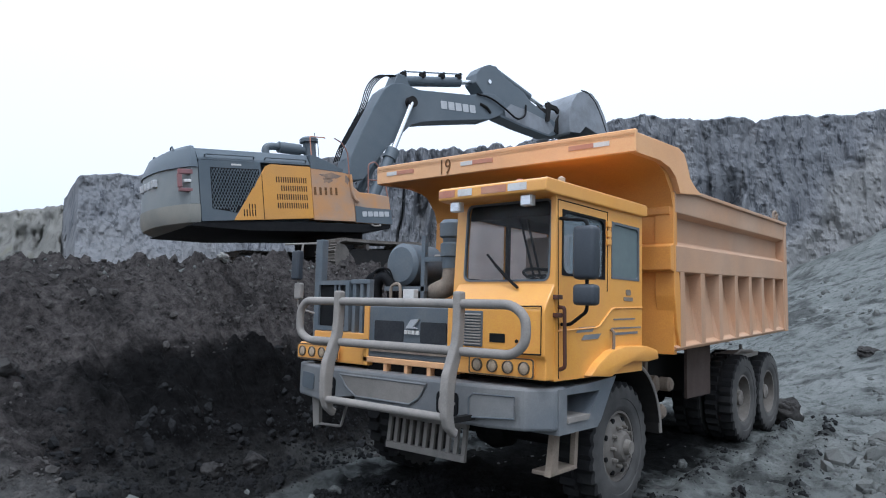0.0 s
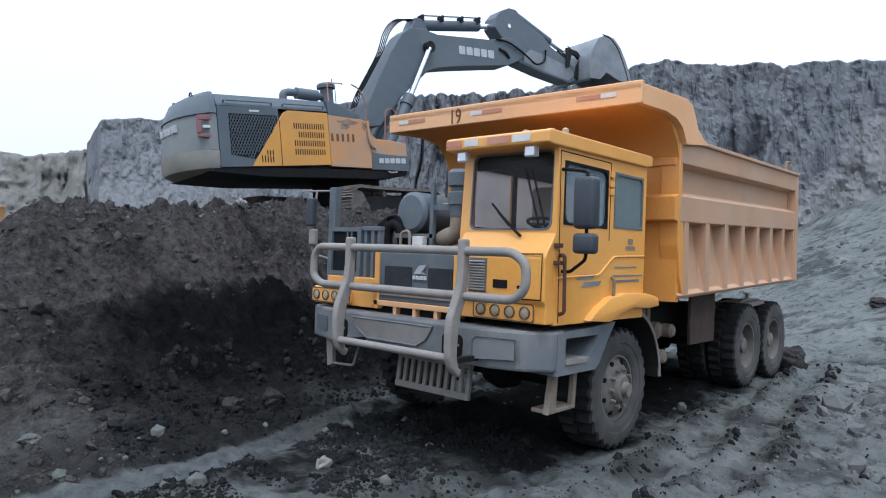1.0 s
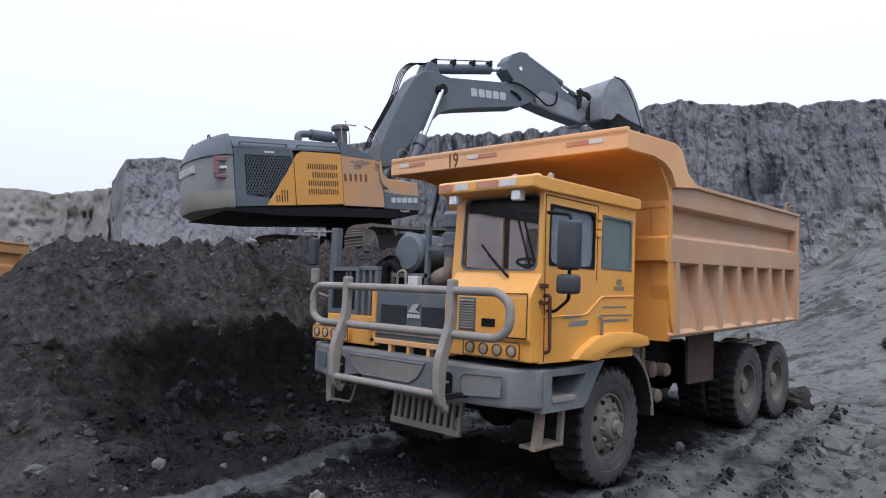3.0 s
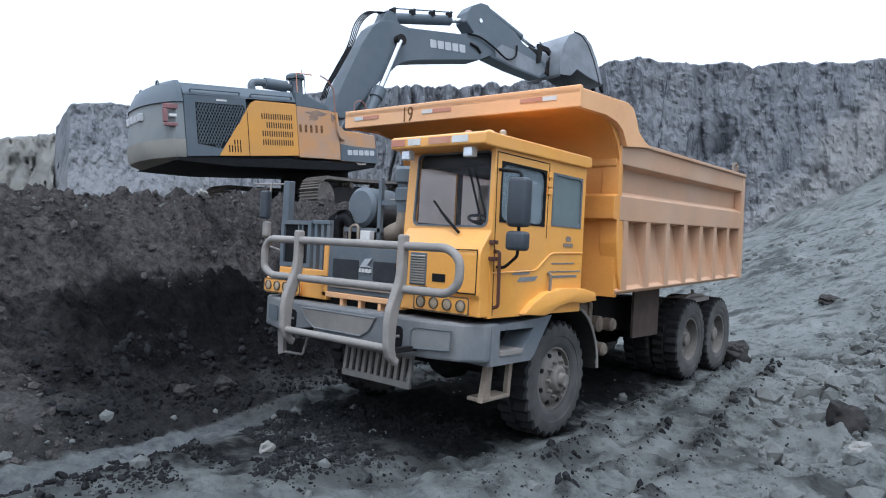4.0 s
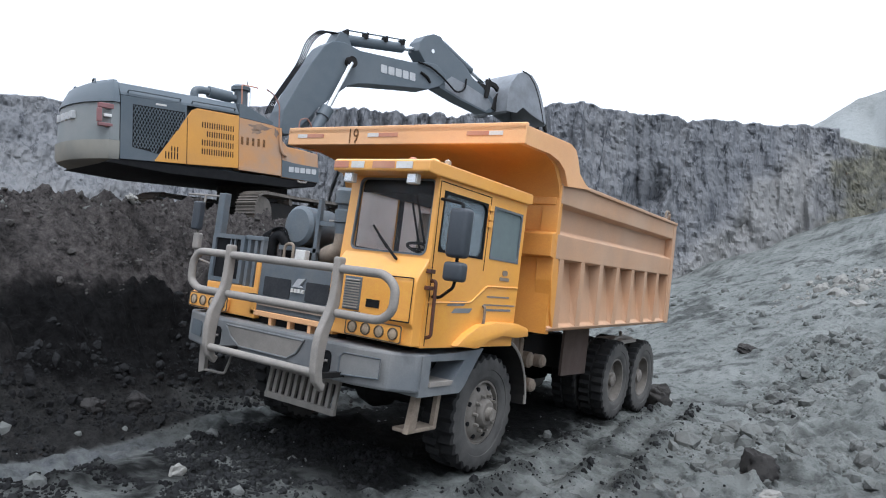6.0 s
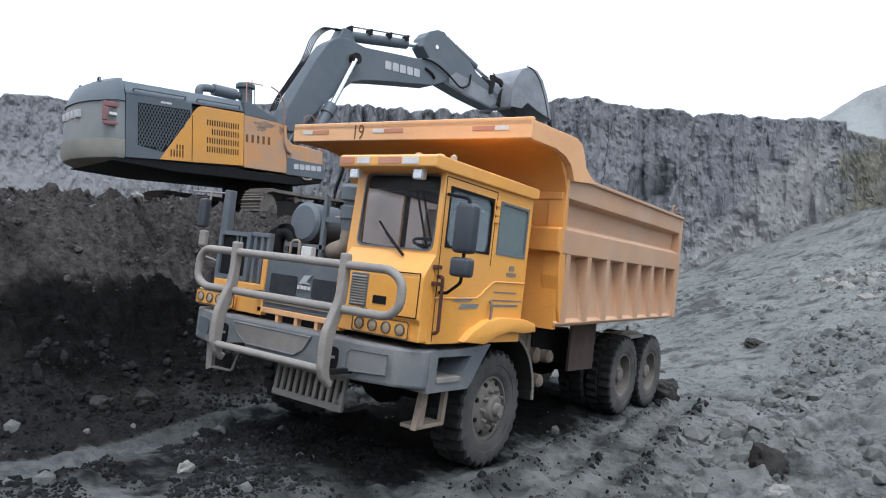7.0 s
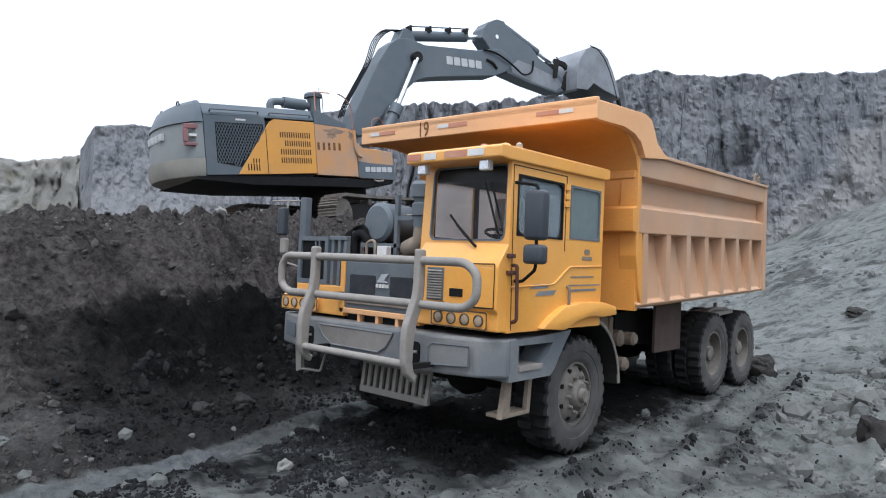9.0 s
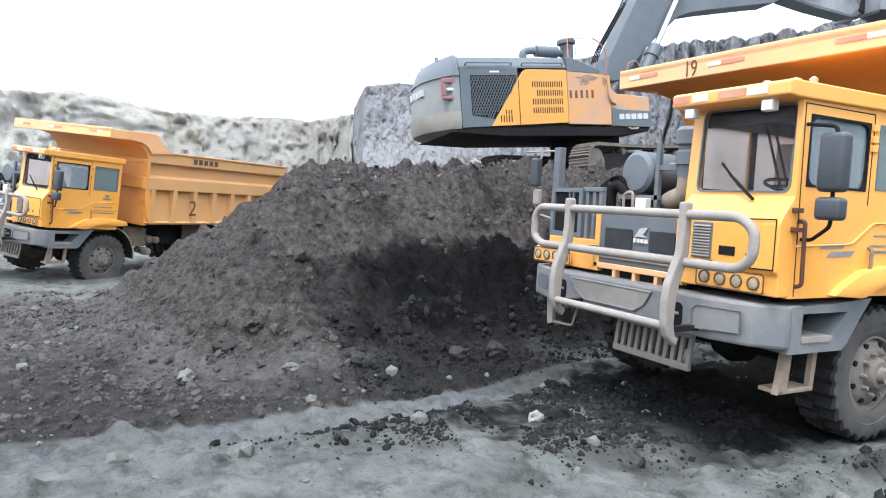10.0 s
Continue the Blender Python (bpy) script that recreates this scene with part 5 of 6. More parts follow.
    part("gap_shade", bm, BLACK, root)
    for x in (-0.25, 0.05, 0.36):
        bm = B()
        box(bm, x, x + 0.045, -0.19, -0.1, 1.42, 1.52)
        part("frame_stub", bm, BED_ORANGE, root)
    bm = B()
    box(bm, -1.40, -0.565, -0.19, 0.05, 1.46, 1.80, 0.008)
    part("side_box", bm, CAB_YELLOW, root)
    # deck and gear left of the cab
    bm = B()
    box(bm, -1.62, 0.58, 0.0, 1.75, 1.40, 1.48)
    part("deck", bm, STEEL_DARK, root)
    bm = B()
    ring_prism(bm, rounded_rect(-1.42, -0.84, 1.81, 2.38, 0.01), rounded_rect(-1.36, -0.90, 1.86, 2.33, 0.01), "y", -0.18, 0.04)
    cooler = part("oil_cooler", bm, STEEL_BLUE, root, "blue-grey oil cooler in a steel frame")
    bm = B()
    box(bm, -1.36, -0.90, -0.15, -0.03, 1.86, 2.33)
    part("core", bm, BLACK, cooler)
    for a in (-1.10, -1.03):
        bm = B()
        box(bm, a, a + 0.022, -0.172, -0.15, 1.86, 2.33)
        part("guard_bar", bm, STEEL_BLUE, cooler)
    for a in (-0.80, -0.68, -0.575):
        bm = B()
        box(bm, a, a + 0.05, -0.16, -0.10, 1.80, 2.36)
        part("guard_bar", bm, STEEL_BLUE, cooler)
    bm = B()
    box(bm, -0.83, -0.52, -0.17, -0.10, 2.34, 2.39, 0.006)
    part("top_bar", bm, STEEL_BLUE, cooler)
    bm = B()
    tube(bm, [(-0.80, 0.22, 1.9), (-0.80, 0.20, 2.36), (-0.70, 0.22, 2.46), (-0.60, 0.26, 2.36), (-0.58, 0.3, 1.9)], 0.07, 10, 0.1)
    part("coolant_hose", bm, BLACK, root, "thick black coolant hose", True)
    for k in range(5):
        bm = B()
        tube(bm, [(-0.95 + 0.03 * k, 0.1, 2.2), (-0.90 + 0.03 * k, 0.15, 2.46 + 0.015 * k), (-0.72 + 0.03 * k, 0.2, 2.50 + 0.012 * k), (-0.6 + 0.03 * k, 0.3, 2.1)], 0.010, 6, 0.08)
        part("cable", bm, BLACK, root)
    bm = B()
    tube(bm, [(-0.46, 0.1, 1.9), (-0.46, 0.1, 2.34), (-0.32, 0.1, 2.36), (-0.30, 0.1, 1.95)], 0.018, 6, 0.06)
    part("bent_pipe", bm, DUSTY_METAL, root, smooth=True)
    bm = B()
    box(bm, -0.5, 0.45, 0.45, 1.5, 1.48, 2.20, 0.03)
    part("engine_block", bm, STEEL_DARK, root)
    bm = B()
    lathe(bm, [(0.01, -0.16), (0.20, -0.15), (0.245, -0.11), (0.245, 0.34), (0.2, 0.38), (0.01, 0.39)], (-0.47, 0.40, 2.58), "y", 28)
    part("air_tank", bm, STEEL_BLUE, root, "round blue-grey air tank", True)
    bm = B()
    prism(bm, [(-0.62, 2.2), (-0.32, 2.2), (-0.40, 2.36), (-0.54, 2.36)], "y", 0.36, 0.60)
    part("tank_saddle", bm, STEEL_DARK, root)
    bm = B()
    box(bm, -0.22, -0.06, 0.04, 0.12, 2.10, 2.29, 0.008)
    part("filler_box", bm, WHITE, root, "small pale box")
    for a in (((-0.04, 0.18, 1.5), (-0.04, 0.18, 2.88)), ((-0.62, 0.18, 2.30), (0.0, 0.18, 2.30)), ((-0.04, 0.18, 2.62), (0.30, 0.24, 2.62))):
        bm = B()
        tube(bm, a, 0.036, 4, 0, True)
        part("gear_frame", bm, STEEL_BLUE, root)
    bm = B()
    lathe(bm, [(0.115, -0.1), (0.115, 0.02), (0.14, 0.03), (0.14, 0.16), (0.115, 0.18), (0.115, 0.22), (0.15, 0.24), (0.155, 0.38), (0.12, 0.42), (0.01, 0.43)], (0.28, 0.28, 2.62), "z", 24)
    part("air_cleaner", bm, STEEL_BLUE, root, "dusty blue-grey air cleaner with a cap", True)
    bm = B()
    tube(bm, [(0.28, 0.28, 2.60), (0.27, 0.27, 2.34), (0.10, 0.26, 2.28), (-0.02, 0.34, 2.26)], 0.105, 14, 0.2)
    part("intake_elbow", bm, DUSTY_METAL, root, "dusty tan intake elbow", True)
    bm = B()
    tube(bm, [(0.06, 0.24, 2.66), (0.42, 0.24, 2.66)], 0.016, 6, 0)
    part("clamp", bm, PIPE_GREY, root)
    # far-side mirror on its post
    bm = B()
    box(bm, -1.74, -1.62, 0.06, 0.16, 1.42, 2.90, 0.01)
    post = part("mirror_post", bm, STEEL_BLUE, root, "square steel mirror post")
    bm = B()
    tube(bm, [(-1.68, 0.1, 2.86), (-2.28, 0.0, 2.86)], 0.014, 6, 0)
    tube(bm, [(-1.92, 0.0, 2.86), (-1.92, -0.06, 2.30), (-1.90, -0.05, 2.05), (-1.66, 0.08, 1.98)], 0.014, 6, 0.05)
    part("mirror_arm", bm, PIPE_GREY, post)
    bm = B()
    box(bm, -1.99, -1.85, -0.12, -0.03, 2.40, 2.76, 0.02)
    part("mirror_housing", bm, MIRROR_CASE, post, "dark wing mirror")
    bm = B()
    box(bm, -1.94, -1.82, -0.10, -0.03, 2.16, 2.36, 0.02)
    part("mirror_housing", bm, PIPE_GREY, post, "small grey mirror")
    # bull bar
    top, mid, yb = 2.14, 1.72, -0.60
    for x in (-0.52, 1.08):
        bm = B()
        rail = [(0.0, 2.25, 0.05), (0.0, 1.95, 0.05), (-0.012, 1.80, 0.056), (-0.06, 1.66, 0.066), (-0.115, 1.52, 0.07), (-0.135, 1.38, 0.066), (-0.135, 1.16, 0.058), (-0.10, 1.06, 0.052), (-0.03, 1.0, 0.05)]
        prism(bm, [(yb + a - w, z) for a, z, w in rail[:-1]] + [(yb - 0.04, 0.965), (yb + 0.0, 1.04)] + [(yb + a + w, z) for a, z, w in rail[-2::-1]], "x", x - 0.042, x + 0.042, 0.022, 3)
        part("guard_upright", bm, PIPE_GREY, root, "bent dusty grey steel upright")
    bm = B()
    tube(bm, [(-0.52, yb, mid), (-1.0, yb, mid), (-1.15, yb, mid + 0.08), (-1.15, yb, top - 0.1), (-1.05, yb, top), (1.65, yb, top), (1.79, yb, top - 0.1), (1.79, yb, mid + 0.1), (1.66, yb, mid), (-0.52, yb, mid)], 0.042, 12, 0.12)
    part("guard_rail", bm, PIPE_GREY, root, "dusty grey tubular bull bar", True)
    bm = B()
    tube(bm, [(-0.52, yb - 0.135, 1.15), (1.08, yb - 0.135, 1.15)], 0.038, 12, 0)
    part("guard_lower_bar", bm, PIPE_GREY, root, smooth=True)
    for x in (-0.52, 1.08):
        bm = B()
        box(bm, x - 0.03, x + 0.03, yb - 0.10, -0.30, 1.10, 1.15)
        part("guard_bracket", bm, STEEL_DARK, root)
        bm = B()
        box(bm, x - 0.03, x + 0.03, yb + 0.03, -0.15, 1.68, 1.74)
        part("guard_bracket", bm, STEEL_DARK, root)


def chassis(root):
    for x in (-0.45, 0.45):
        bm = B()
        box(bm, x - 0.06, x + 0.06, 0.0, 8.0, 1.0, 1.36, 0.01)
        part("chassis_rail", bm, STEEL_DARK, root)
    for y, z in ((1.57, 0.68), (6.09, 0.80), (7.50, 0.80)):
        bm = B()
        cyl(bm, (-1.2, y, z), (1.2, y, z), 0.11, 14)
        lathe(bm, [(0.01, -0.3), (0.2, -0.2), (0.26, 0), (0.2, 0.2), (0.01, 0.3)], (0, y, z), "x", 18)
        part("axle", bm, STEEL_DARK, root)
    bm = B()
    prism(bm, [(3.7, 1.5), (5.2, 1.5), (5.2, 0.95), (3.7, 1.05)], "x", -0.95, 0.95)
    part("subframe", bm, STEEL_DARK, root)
    bm = B()
    box(bm, 1.26, 1.30, 4.3, 5.25, 0.92, 1.72)
    part("mud_flap", bm, MUD_PLATE, root, "mud-brown plate before the rear wheels")
    for k, (y, z) in enumerate(((3.05, 0.88), (3.05, 1.20))):
        for j, (a, r) in enumerate(((1.05, 0.09), (1.27, 0.11), (1.40, 0.09))):
            if k == 1 and j == 0:
                continue
            bm = B()
            lathe(bm, [(0.01, -0.08), (r, -0.07), (r, 0.05), (r * 0.7, 0.08), (0.01, 0.085)], (a, y + 0.12 * j * k, z), "x", 18)
            part("air_cylinder" if j else "valve_block", bm, DUSTY_METAL, root, "dusty brown brake air cylinder" if j else "", True)
    bm = B()
    box(bm, 0.9, 1.25, 2.6, 3.1, 1.0, 1.5, 0.03)
    tube(bm, [(1.26, 2.7, 1.05), (1.26, 2.7, 1.5)], 0.03, 6, 0)
    tube(bm, [(1.26, 2.95, 1.05), (1.26, 2.95, 1.5)], 0.03, 6, 0)
    part("battery_box", bm, DUSTY_METAL, root)
    bm = B()
    cyl(bm, (-1.15, 3.2, 0.95), (-1.15, 4.6, 0.95), 0.3, 20)
    part("fuel_tank", bm, STEEL_DARK, root)
    bm = B()
    prism(bm, [(6.3, 1.40), (7.2, 1.44), (7.2, 1.50), (6.3, 1.47)], "x", 1.0, 1.45)
    tube(bm, [(1.3, 6.75, 1.44), (1.3, 6.75, 1.62)], 0.03, 6, 0)
    tube(bm, [(1.3, 6.0, 1.36), (1.35, 6.5, 1.52), (1.35, 7.2, 1.5)], 0.03, 6, 0)
    part("rear_bracket", bm, PIPE_GREY, root)


def dump_lorry(m, label, side_number=None):
    root = thing("dump_truck", label, "dump truck", m, "dump trucks in the pit")
    bed(root, side_number)
    cab(root)
    nose_and_guard(root)
    chassis(root)
    wheel(root, 1.60, 1.57, 0.68, 1, False)
    wheel(root, -1.60, 1.57, 0.68, -1, False)
    for y in (6.09, 7.50):
        for s in (-1, 1):
            wheel(root, 1.55 * s, y, 0.80, s, True)
            wheel(root, 1.05 * s, y, 0.80, s, True)
    return root


dump_lorry(Matrix(), "dusty orange mining dump truck with bull bar on the spoil")
dump_lorry(Matrix.Translation((-14.165, -7.059, -0.279)) @ Matrix.Rotation(0.616, 4, "Z") @ Matrix.Rotation(0.070, 4, "Y") @ Matrix.Rotation(-0.046, 4, "X"), "pale orange mining dump truck waiting behind the dark spoil heap", "2")



# ---- crawler excavator on the bench: u ahead, v to its left, w up ----
def outline(half_width, tail, front, round_u, n=10):
    """Plan of the counterweight: straight front, rounded tail."""
    pts = [(front, -half_width)]
    for i in range(n + 1):
        a = math.pi * i / n
        v = -half_width * math.cos(a)
        bow = (1 - abs(v / half_width) ** 2.6)
        pts.append((tail + round_u * (1 - bow), v))
    pts.append((front, half_width))
    return pts


def loft(bm, layers):
    rings = [[bm.verts.new((u, v, w)) for u, v in pts] for pts, w in layers]
    k = len(rings[0])
    for a, b in zip(rings, rings[1:]):
        for i in range(k):
            bm.faces.new((a[i], a[(i + 1) % k], b[(i + 1) % k], b[i]))
    bm.faces.new(rings[0][::-1])
    bm.faces.new(rings[-1])
    return bm


def brand_bars(root, name, u0, u1, w0, w1, v, count, mat, sign=-1):
    """A maker's mark as plain bars."""
    step = (u1 - u0) / count
    for i in range(count):
        bm = B()
        prism(bm, rounded_rect(u0 + i * step, u0 + i * step + step * 0.82, w0, w1, step * 0.1), "y", v, v + 0.012 * sign)
        part(name, bm, mat, root)


def crawler(root, turn):
    for s in (-1, 1):
        c = 1.85 * s
        half, r = 2.55, 0.54
        path = []
        for i in range(13):
            a = radians(90 + 180 * i / 12)
            path.append((-half + r * math.cos(a), 0.62 + r * math.sin(a) * 1.0))
        for i in range(1, 14):
            path.append((-half + 2 * half * i / 14, 0.08))
        for i in range(13):
            a = radians(-90 + 180 * i / 12)
            path.append((half + r * math.cos(a), 0.62 + r * math.sin(a)))
        for i in range(1, 14):
            path.append((half - 2 * half * i / 14, 1.16 - 0.03 * math.sin(math.pi * i / 14)))
        bm = B()
        prism(bm, [(-2.4, 0.35), (2.4, 0.35), (2.5, 0.75), (1.9, 0.92), (-1.9, 0.92), (-2.5, 0.75)], "y", c - 0.2, c + 0.2)
        bm.transform(turn)
        frame_ob = part("track_frame", bm, STEEL_DARK, root, "dust-caked steel track frame")
        total = [0.0]
        for (a, b), (d, e) in zip(path, path[1:] + path[:1]):
            total.append(total[-1] + math.hypot(d - a, e - b))
        shoes = 50
        for i in range(shoes):
            at = total[-1] * i / shoes
            k = max(j for j in range(len(path)) if total[j] <= at)
            (a, b), (d, e) = path[k], path[(k + 1) % len(path)]
            t = (at - total[k]) / max(total[k + 1] - total[k], 1e-6)
            pu, pw = a + (d - a) * t, b + (e - b) * t
            ang = math.atan2(e - b, d - a)
            bm = B()
            box(bm, -0.125, 0.125, -0.325, 0.325, -0.03, 0.02)
            for q in (-0.1, 0.0, 0.1):
                box(bm, q - 0.014, q + 0.014, -0.325, 0.325, -0.075, -0.03)
            bm.transform(turn @ Matrix.Translation((pu, c, pw)) @ Matrix.Rotation(-ang, 4, "Y"))
            part("track_shoe", bm, TRACK_STEEL, frame_ob)
        for j, (u, w, rr) in enumerate([(-half, 0.62, 0.46), (half, 0.62, 0.46)] + [(q, 0.26, 0.17) for q in (-1.8, -1.1, -0.4, 0.3, 1.0, 1.7)] + [(-1.0, 1.0, 0.11), (1.0, 1.0, 0.11)]):
            bm = B()
            lathe(bm, [(0.02, -0.24), (rr, -0.22), (rr, -0.1), (rr * 0.7, -0.06), (rr * 0.7, 0.06), (rr, 0.1), (rr, 0.22), (0.02, 0.24)], (u, c, w), "y", 20)
            bm.transform(turn)
            part("sprocket" if j == 0 else "idler" if j == 1 else "roller", bm, TRACK_STEEL, frame_ob, smooth=True)
    bm = B()
    prism(bm, [(-1.2, -1.7), (1.2, -1.7), (0.9, 0), (1.2, 1.7), (-1.2, 1.7), (-0.9, 0)], "z", 0.55, 1.0)
    bm.transform(turn)
    part("car_body", bm, STEEL_DARK, root)
    bm = B()
    cyl(bm, (1.05, 0, 0.6), (1.05, 0, 1.36), 1.15, 32)
    part("slew_ring", bm, STEEL_DARK, root)


def upper_body(root):
    v = 1.72
    # near-black colour puts the shade under the body into the deck
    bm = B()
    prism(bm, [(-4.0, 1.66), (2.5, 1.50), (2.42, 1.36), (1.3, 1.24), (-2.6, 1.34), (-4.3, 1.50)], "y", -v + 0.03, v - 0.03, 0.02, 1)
    part("slew_deck", bm, BLACK, root, "slewing deck underside, blackened to stand in for its shade")
    # counterweight
    bm = B()
    loft(bm, [(outline(1.50, -4.62, -3.96, 0.5), 1.50), (outline(1.69, -4.84, -3.96, 0.62), 1.60), (outline(1.74, -4.90, -3.96, 0.66), 1.76), (outline(1.74, -4.90, -3.96, 0.66), 2.10)])
    part("counterweight_base", bm, EX_DUSTY, root, "dust-grey lower counterweight", True)
    bm = B()
    loft(bm, [(outline(1.71, -4.86, -3.96, 0.66), 2.11), (outline(1.71, -4.84, -3.96, 0.66), 2.5), (outline(1.70, -4.76, -3.96, 0.62), 3.12)])
    body = part("counterweight", bm, EX_TAIL, root, "grey counterweight with red lamps", True)
    bm = B()
    loft(bm, [(outline(1.74, -4.80, -3.96, 0.62), 3.13), (outline(1.70, -4.74, -3.96, 0.6), 3.30), (outline(1.58, -4.56, -3.96, 0.5), 3.66), (outline(1.45, -4.34, -3.96, 0.3), 3.78)])
    part("tail_hood", bm, EX_GREY, root, "dark grey tail hood", True)
    for a, b, c, d in ((-4.50, -4.10, 2.92, 3.06), (-4.52, -4.40, 2.55, 2.92), (-4.50, -4.12, 2.44, 2.54)):
        bm = B()
        box(bm, a, b, -1.712, -1.60, c, d, 0.02)
        part("tail_lamp", bm, RED_LENS, body, "dusty red tail lamp")
    bm = B()
    box(bm, -4.36, -4.16, -1.716, -1.6, 2.70, 2.78, 0.01)
    part("lamp_strip", bm, WHITE, body)
    for i in range(4):
        bm = B()
        a = -0.7 + i * 0.34
        box(bm, -4.84, -4.72, a, a + 0.22, 2.70, 2.92, 0.02)
        part("maker_mark", bm, MARK, body)
    for vv in (-0.9, 0.6):
        bm = B()
        tube(bm, [(-4.35, vv - 0.09, 3.64), (-4.35, vv - 0.09, 3.82), (-4.35, vv + 0.09, 3.82), (-4.35, vv + 0.09, 3.64)], 0.025, 8, 0.08)
        part("lifting_eye", bm, EX_GREY, root, smooth=True)
    for s in (-1, 1):
        # engine bay side: grey skin, sloped yellow cover
        def sheet(name, pts, mat, off, label="", thick=0.05):
            bm = B()
            prism(bm, pts, "y", s * (v - thick), s * (v + off), 0.006, 1)
            return part(name, bm, mat, root, label)
        grey = sheet("rear_door", [(-3.94, 1.62), (-2.10, 1.66), (-2.10, 3.36), (-3.94, 3.34)], EX_GREY, 0.0, "dark grey engine door with mesh vent")
        bm = B()
        mesh_poly = [(-3.62, 1.98), (-3.62, 3.14), (-2.16, 3.14), (-2.16, 2.86), (-2.90, 1.86)]
        prism(bm, mesh_poly, "y", s * v, s * (v + 0.004))
        part("vent_backing", bm, BLACK, grey)
        bm = B()
        def inside(u, w):
            return -3.62 < u < -2.18 and w < 3.13 and w > 1.98 - 0.14 * (u + 3.62) / 0.72 * (u < -2.9) and (u < -2.9 or w > 1.86 + (u + 2.9) * 1.35)
        rows = 15
        for j in range(rows):
            w = 1.88 + j * 0.088
            for i in range(17):
                u = -3.6 + i * 0.088 + (0.044 if j % 2 else 0)
                if not inside(u, w):
                    continue
                for du in (-0.044, 0.044):
                    if inside(u + du, w + 0.088):
                        tube(bm, [(u, s * (v + 0.008), w), (u + du, s * (v + 0.008), w + 0.088)], 0.0125, 4, 0)
        tagged(part("vent_mesh", bm, EX_GREY, grey, "diamond mesh"), kind="stuff")
        yellow = sheet("yellow_cover", [(-3.02, 1.645), (-2.09, 1.66), (-0.46, 1.70), (-0.46, 3.30), (-1.80, 3.32), (-1.95, 3.24)], EX_YELLOW, 0.012, "yellow slotted engine cover")
        bm = B()
        box(bm, -2.10, -2.08, s * (v + 0.010), s * (v + 0.015), 1.67, 3.0)
        part("cover_gap", bm, BLACK, yellow)
        for row in range(4):
            for i in range(14):
                if (row in (0, 3) or i > 1 or row == 2):
                    u, w = -1.64 + i * 0.075, 2.78 - row * 0.26
                    if row == 1 and i < 2:
                        continue
                    bm = B()
                    box(bm, u, u + 0.034, s * (v + 0.008), s * (v + 0.0145), w, w + 0.17)
                    part("slot", bm, BLACK, yellow)
        for i in range(5):
            for w, n0 in ((1.76, 0), (1.98, 2)):
                if i < n0:
                    continue
                bm = B()
                u = -2.72 + i * 0.085
                box(bm, u, u + 0.034, s * (v + 0.008), s * (v + 0.0145), w, w + (0.2 if w < 1.8 else 0.14))
                part("slot", bm, BLACK, yellow)
        # hood edge above the doors with red grab rails
        bm = B()
        prism(bm, [(s * v, 3.35), (s * (v - 0.02), 3.42), (s * 1.52, 3.70), (s * 1.40, 3.73), (s * 1.40, 3.35)], "x", -3.95, -0.46, 0.006, 1)
        part("hood_edge", bm, EX_GREY, root)
        for a, b in ((-3.75, -2.3), (-1.95, -0.6)):
            bm = B()
            tube(bm, [(a, s * 1.70, 3.44), (a, s * 1.76, 3.50), (b, s * 1.76, 3.50), (b, s * 1.70, 3.44)], 0.022, 6, 0.04)
            part("grab_rail", bm, EX_GREY, root, "grey steel grab rail")
        bm = B()
        box(bm, -3.0, -2.7, s * v, s * (v + 0.01), 3.22, 3.27)
        part("reflector", bm, WHITE, grey)
        # tank side with steps, worn paint
        tank = sheet("tank_side", [(-0.44, 1.66), (1.06, 1.60), (1.06, 3.10), (0.70, 3.18), (-0.44, 3.26)], EX_WORN, 0.0, "worn yellow tank panel with a faded model mark", 0.5)
        for k, (cu, cw, ru, rw) in enumerate(((0.25, 3.04, 0.44, 0.12), (0.12, 2.90, 0.2, 0.1), (0.85, 2.95, 0.1, 0.16))):
            bm = B()
            blot = [(cu + ru * math.cos(q) * (0.8 + 0.3 * math.sin(3.1 * q + k)), cw + rw * math.sin(q) * (0.8 + 0.28 * math.cos(4.3 * q + 2 * k))) for q in [radians(20 * n) for n in range(18)]]
            prism(bm, blot, "y", s * (v - 0.01), s * (v + 0.003))
            part("bare_patch", bm, EX_BARE, tank, "patch where the paint has burnt off")
        bm = B()
        tube(bm, [(0.98, s * (v + 0.03), 3.12), (1.0, s * (v + 0.05), 2.5), (1.08, s * (v + 0.05), 2.3), (1.22, s * (v + 0.02), 2.26)], 0.05, 8, 0.12)
        part("fuel_pipe", bm, EX_WORN, tank, smooth=True)
        for i in range(5):
            bm = B()
            box(bm, -0.38 + i * 0.19, -0.30 + i * 0.19, s * v, s * (v + 0.006), 2.44, 2.68)
            part("model_mark", bm, LETTER, tank)
        bm = B()
        prism(bm, [(-0.44, 3.26), (0.70, 3.18), (0.74, 3.28), (-0.1, 3.62), (-0.44, 3.70)], "y", s * 1.1, s * (v + 0.004), 0.01, 1)
        part("tank_cover", bm, EX_GREY, root, "grey sloped tank cover")
        bm = B()
        prism(bm, [(1.08, 1.56), (2.50, 1.50), (2.48, 2.44), (1.9, 2.52), (1.30, 2.56), (1.08, 2.75)], "y", s * 1.0, s * (v - 0.005), 0.02, 1)
        toolbox = part("front_box", bm, EX_WORN, root, "scuffed yellow front box")
        bm = B()
        prism(bm, [(1.09, 1.58), (2.52, 1.50), (2.51, 2.0), (1.5, 2.06), (1.09, 2.12)], "y", s * (v - 0.03), s * (v + 0.008))
        part("dark_band", bm, EX_GREY, toolbox)
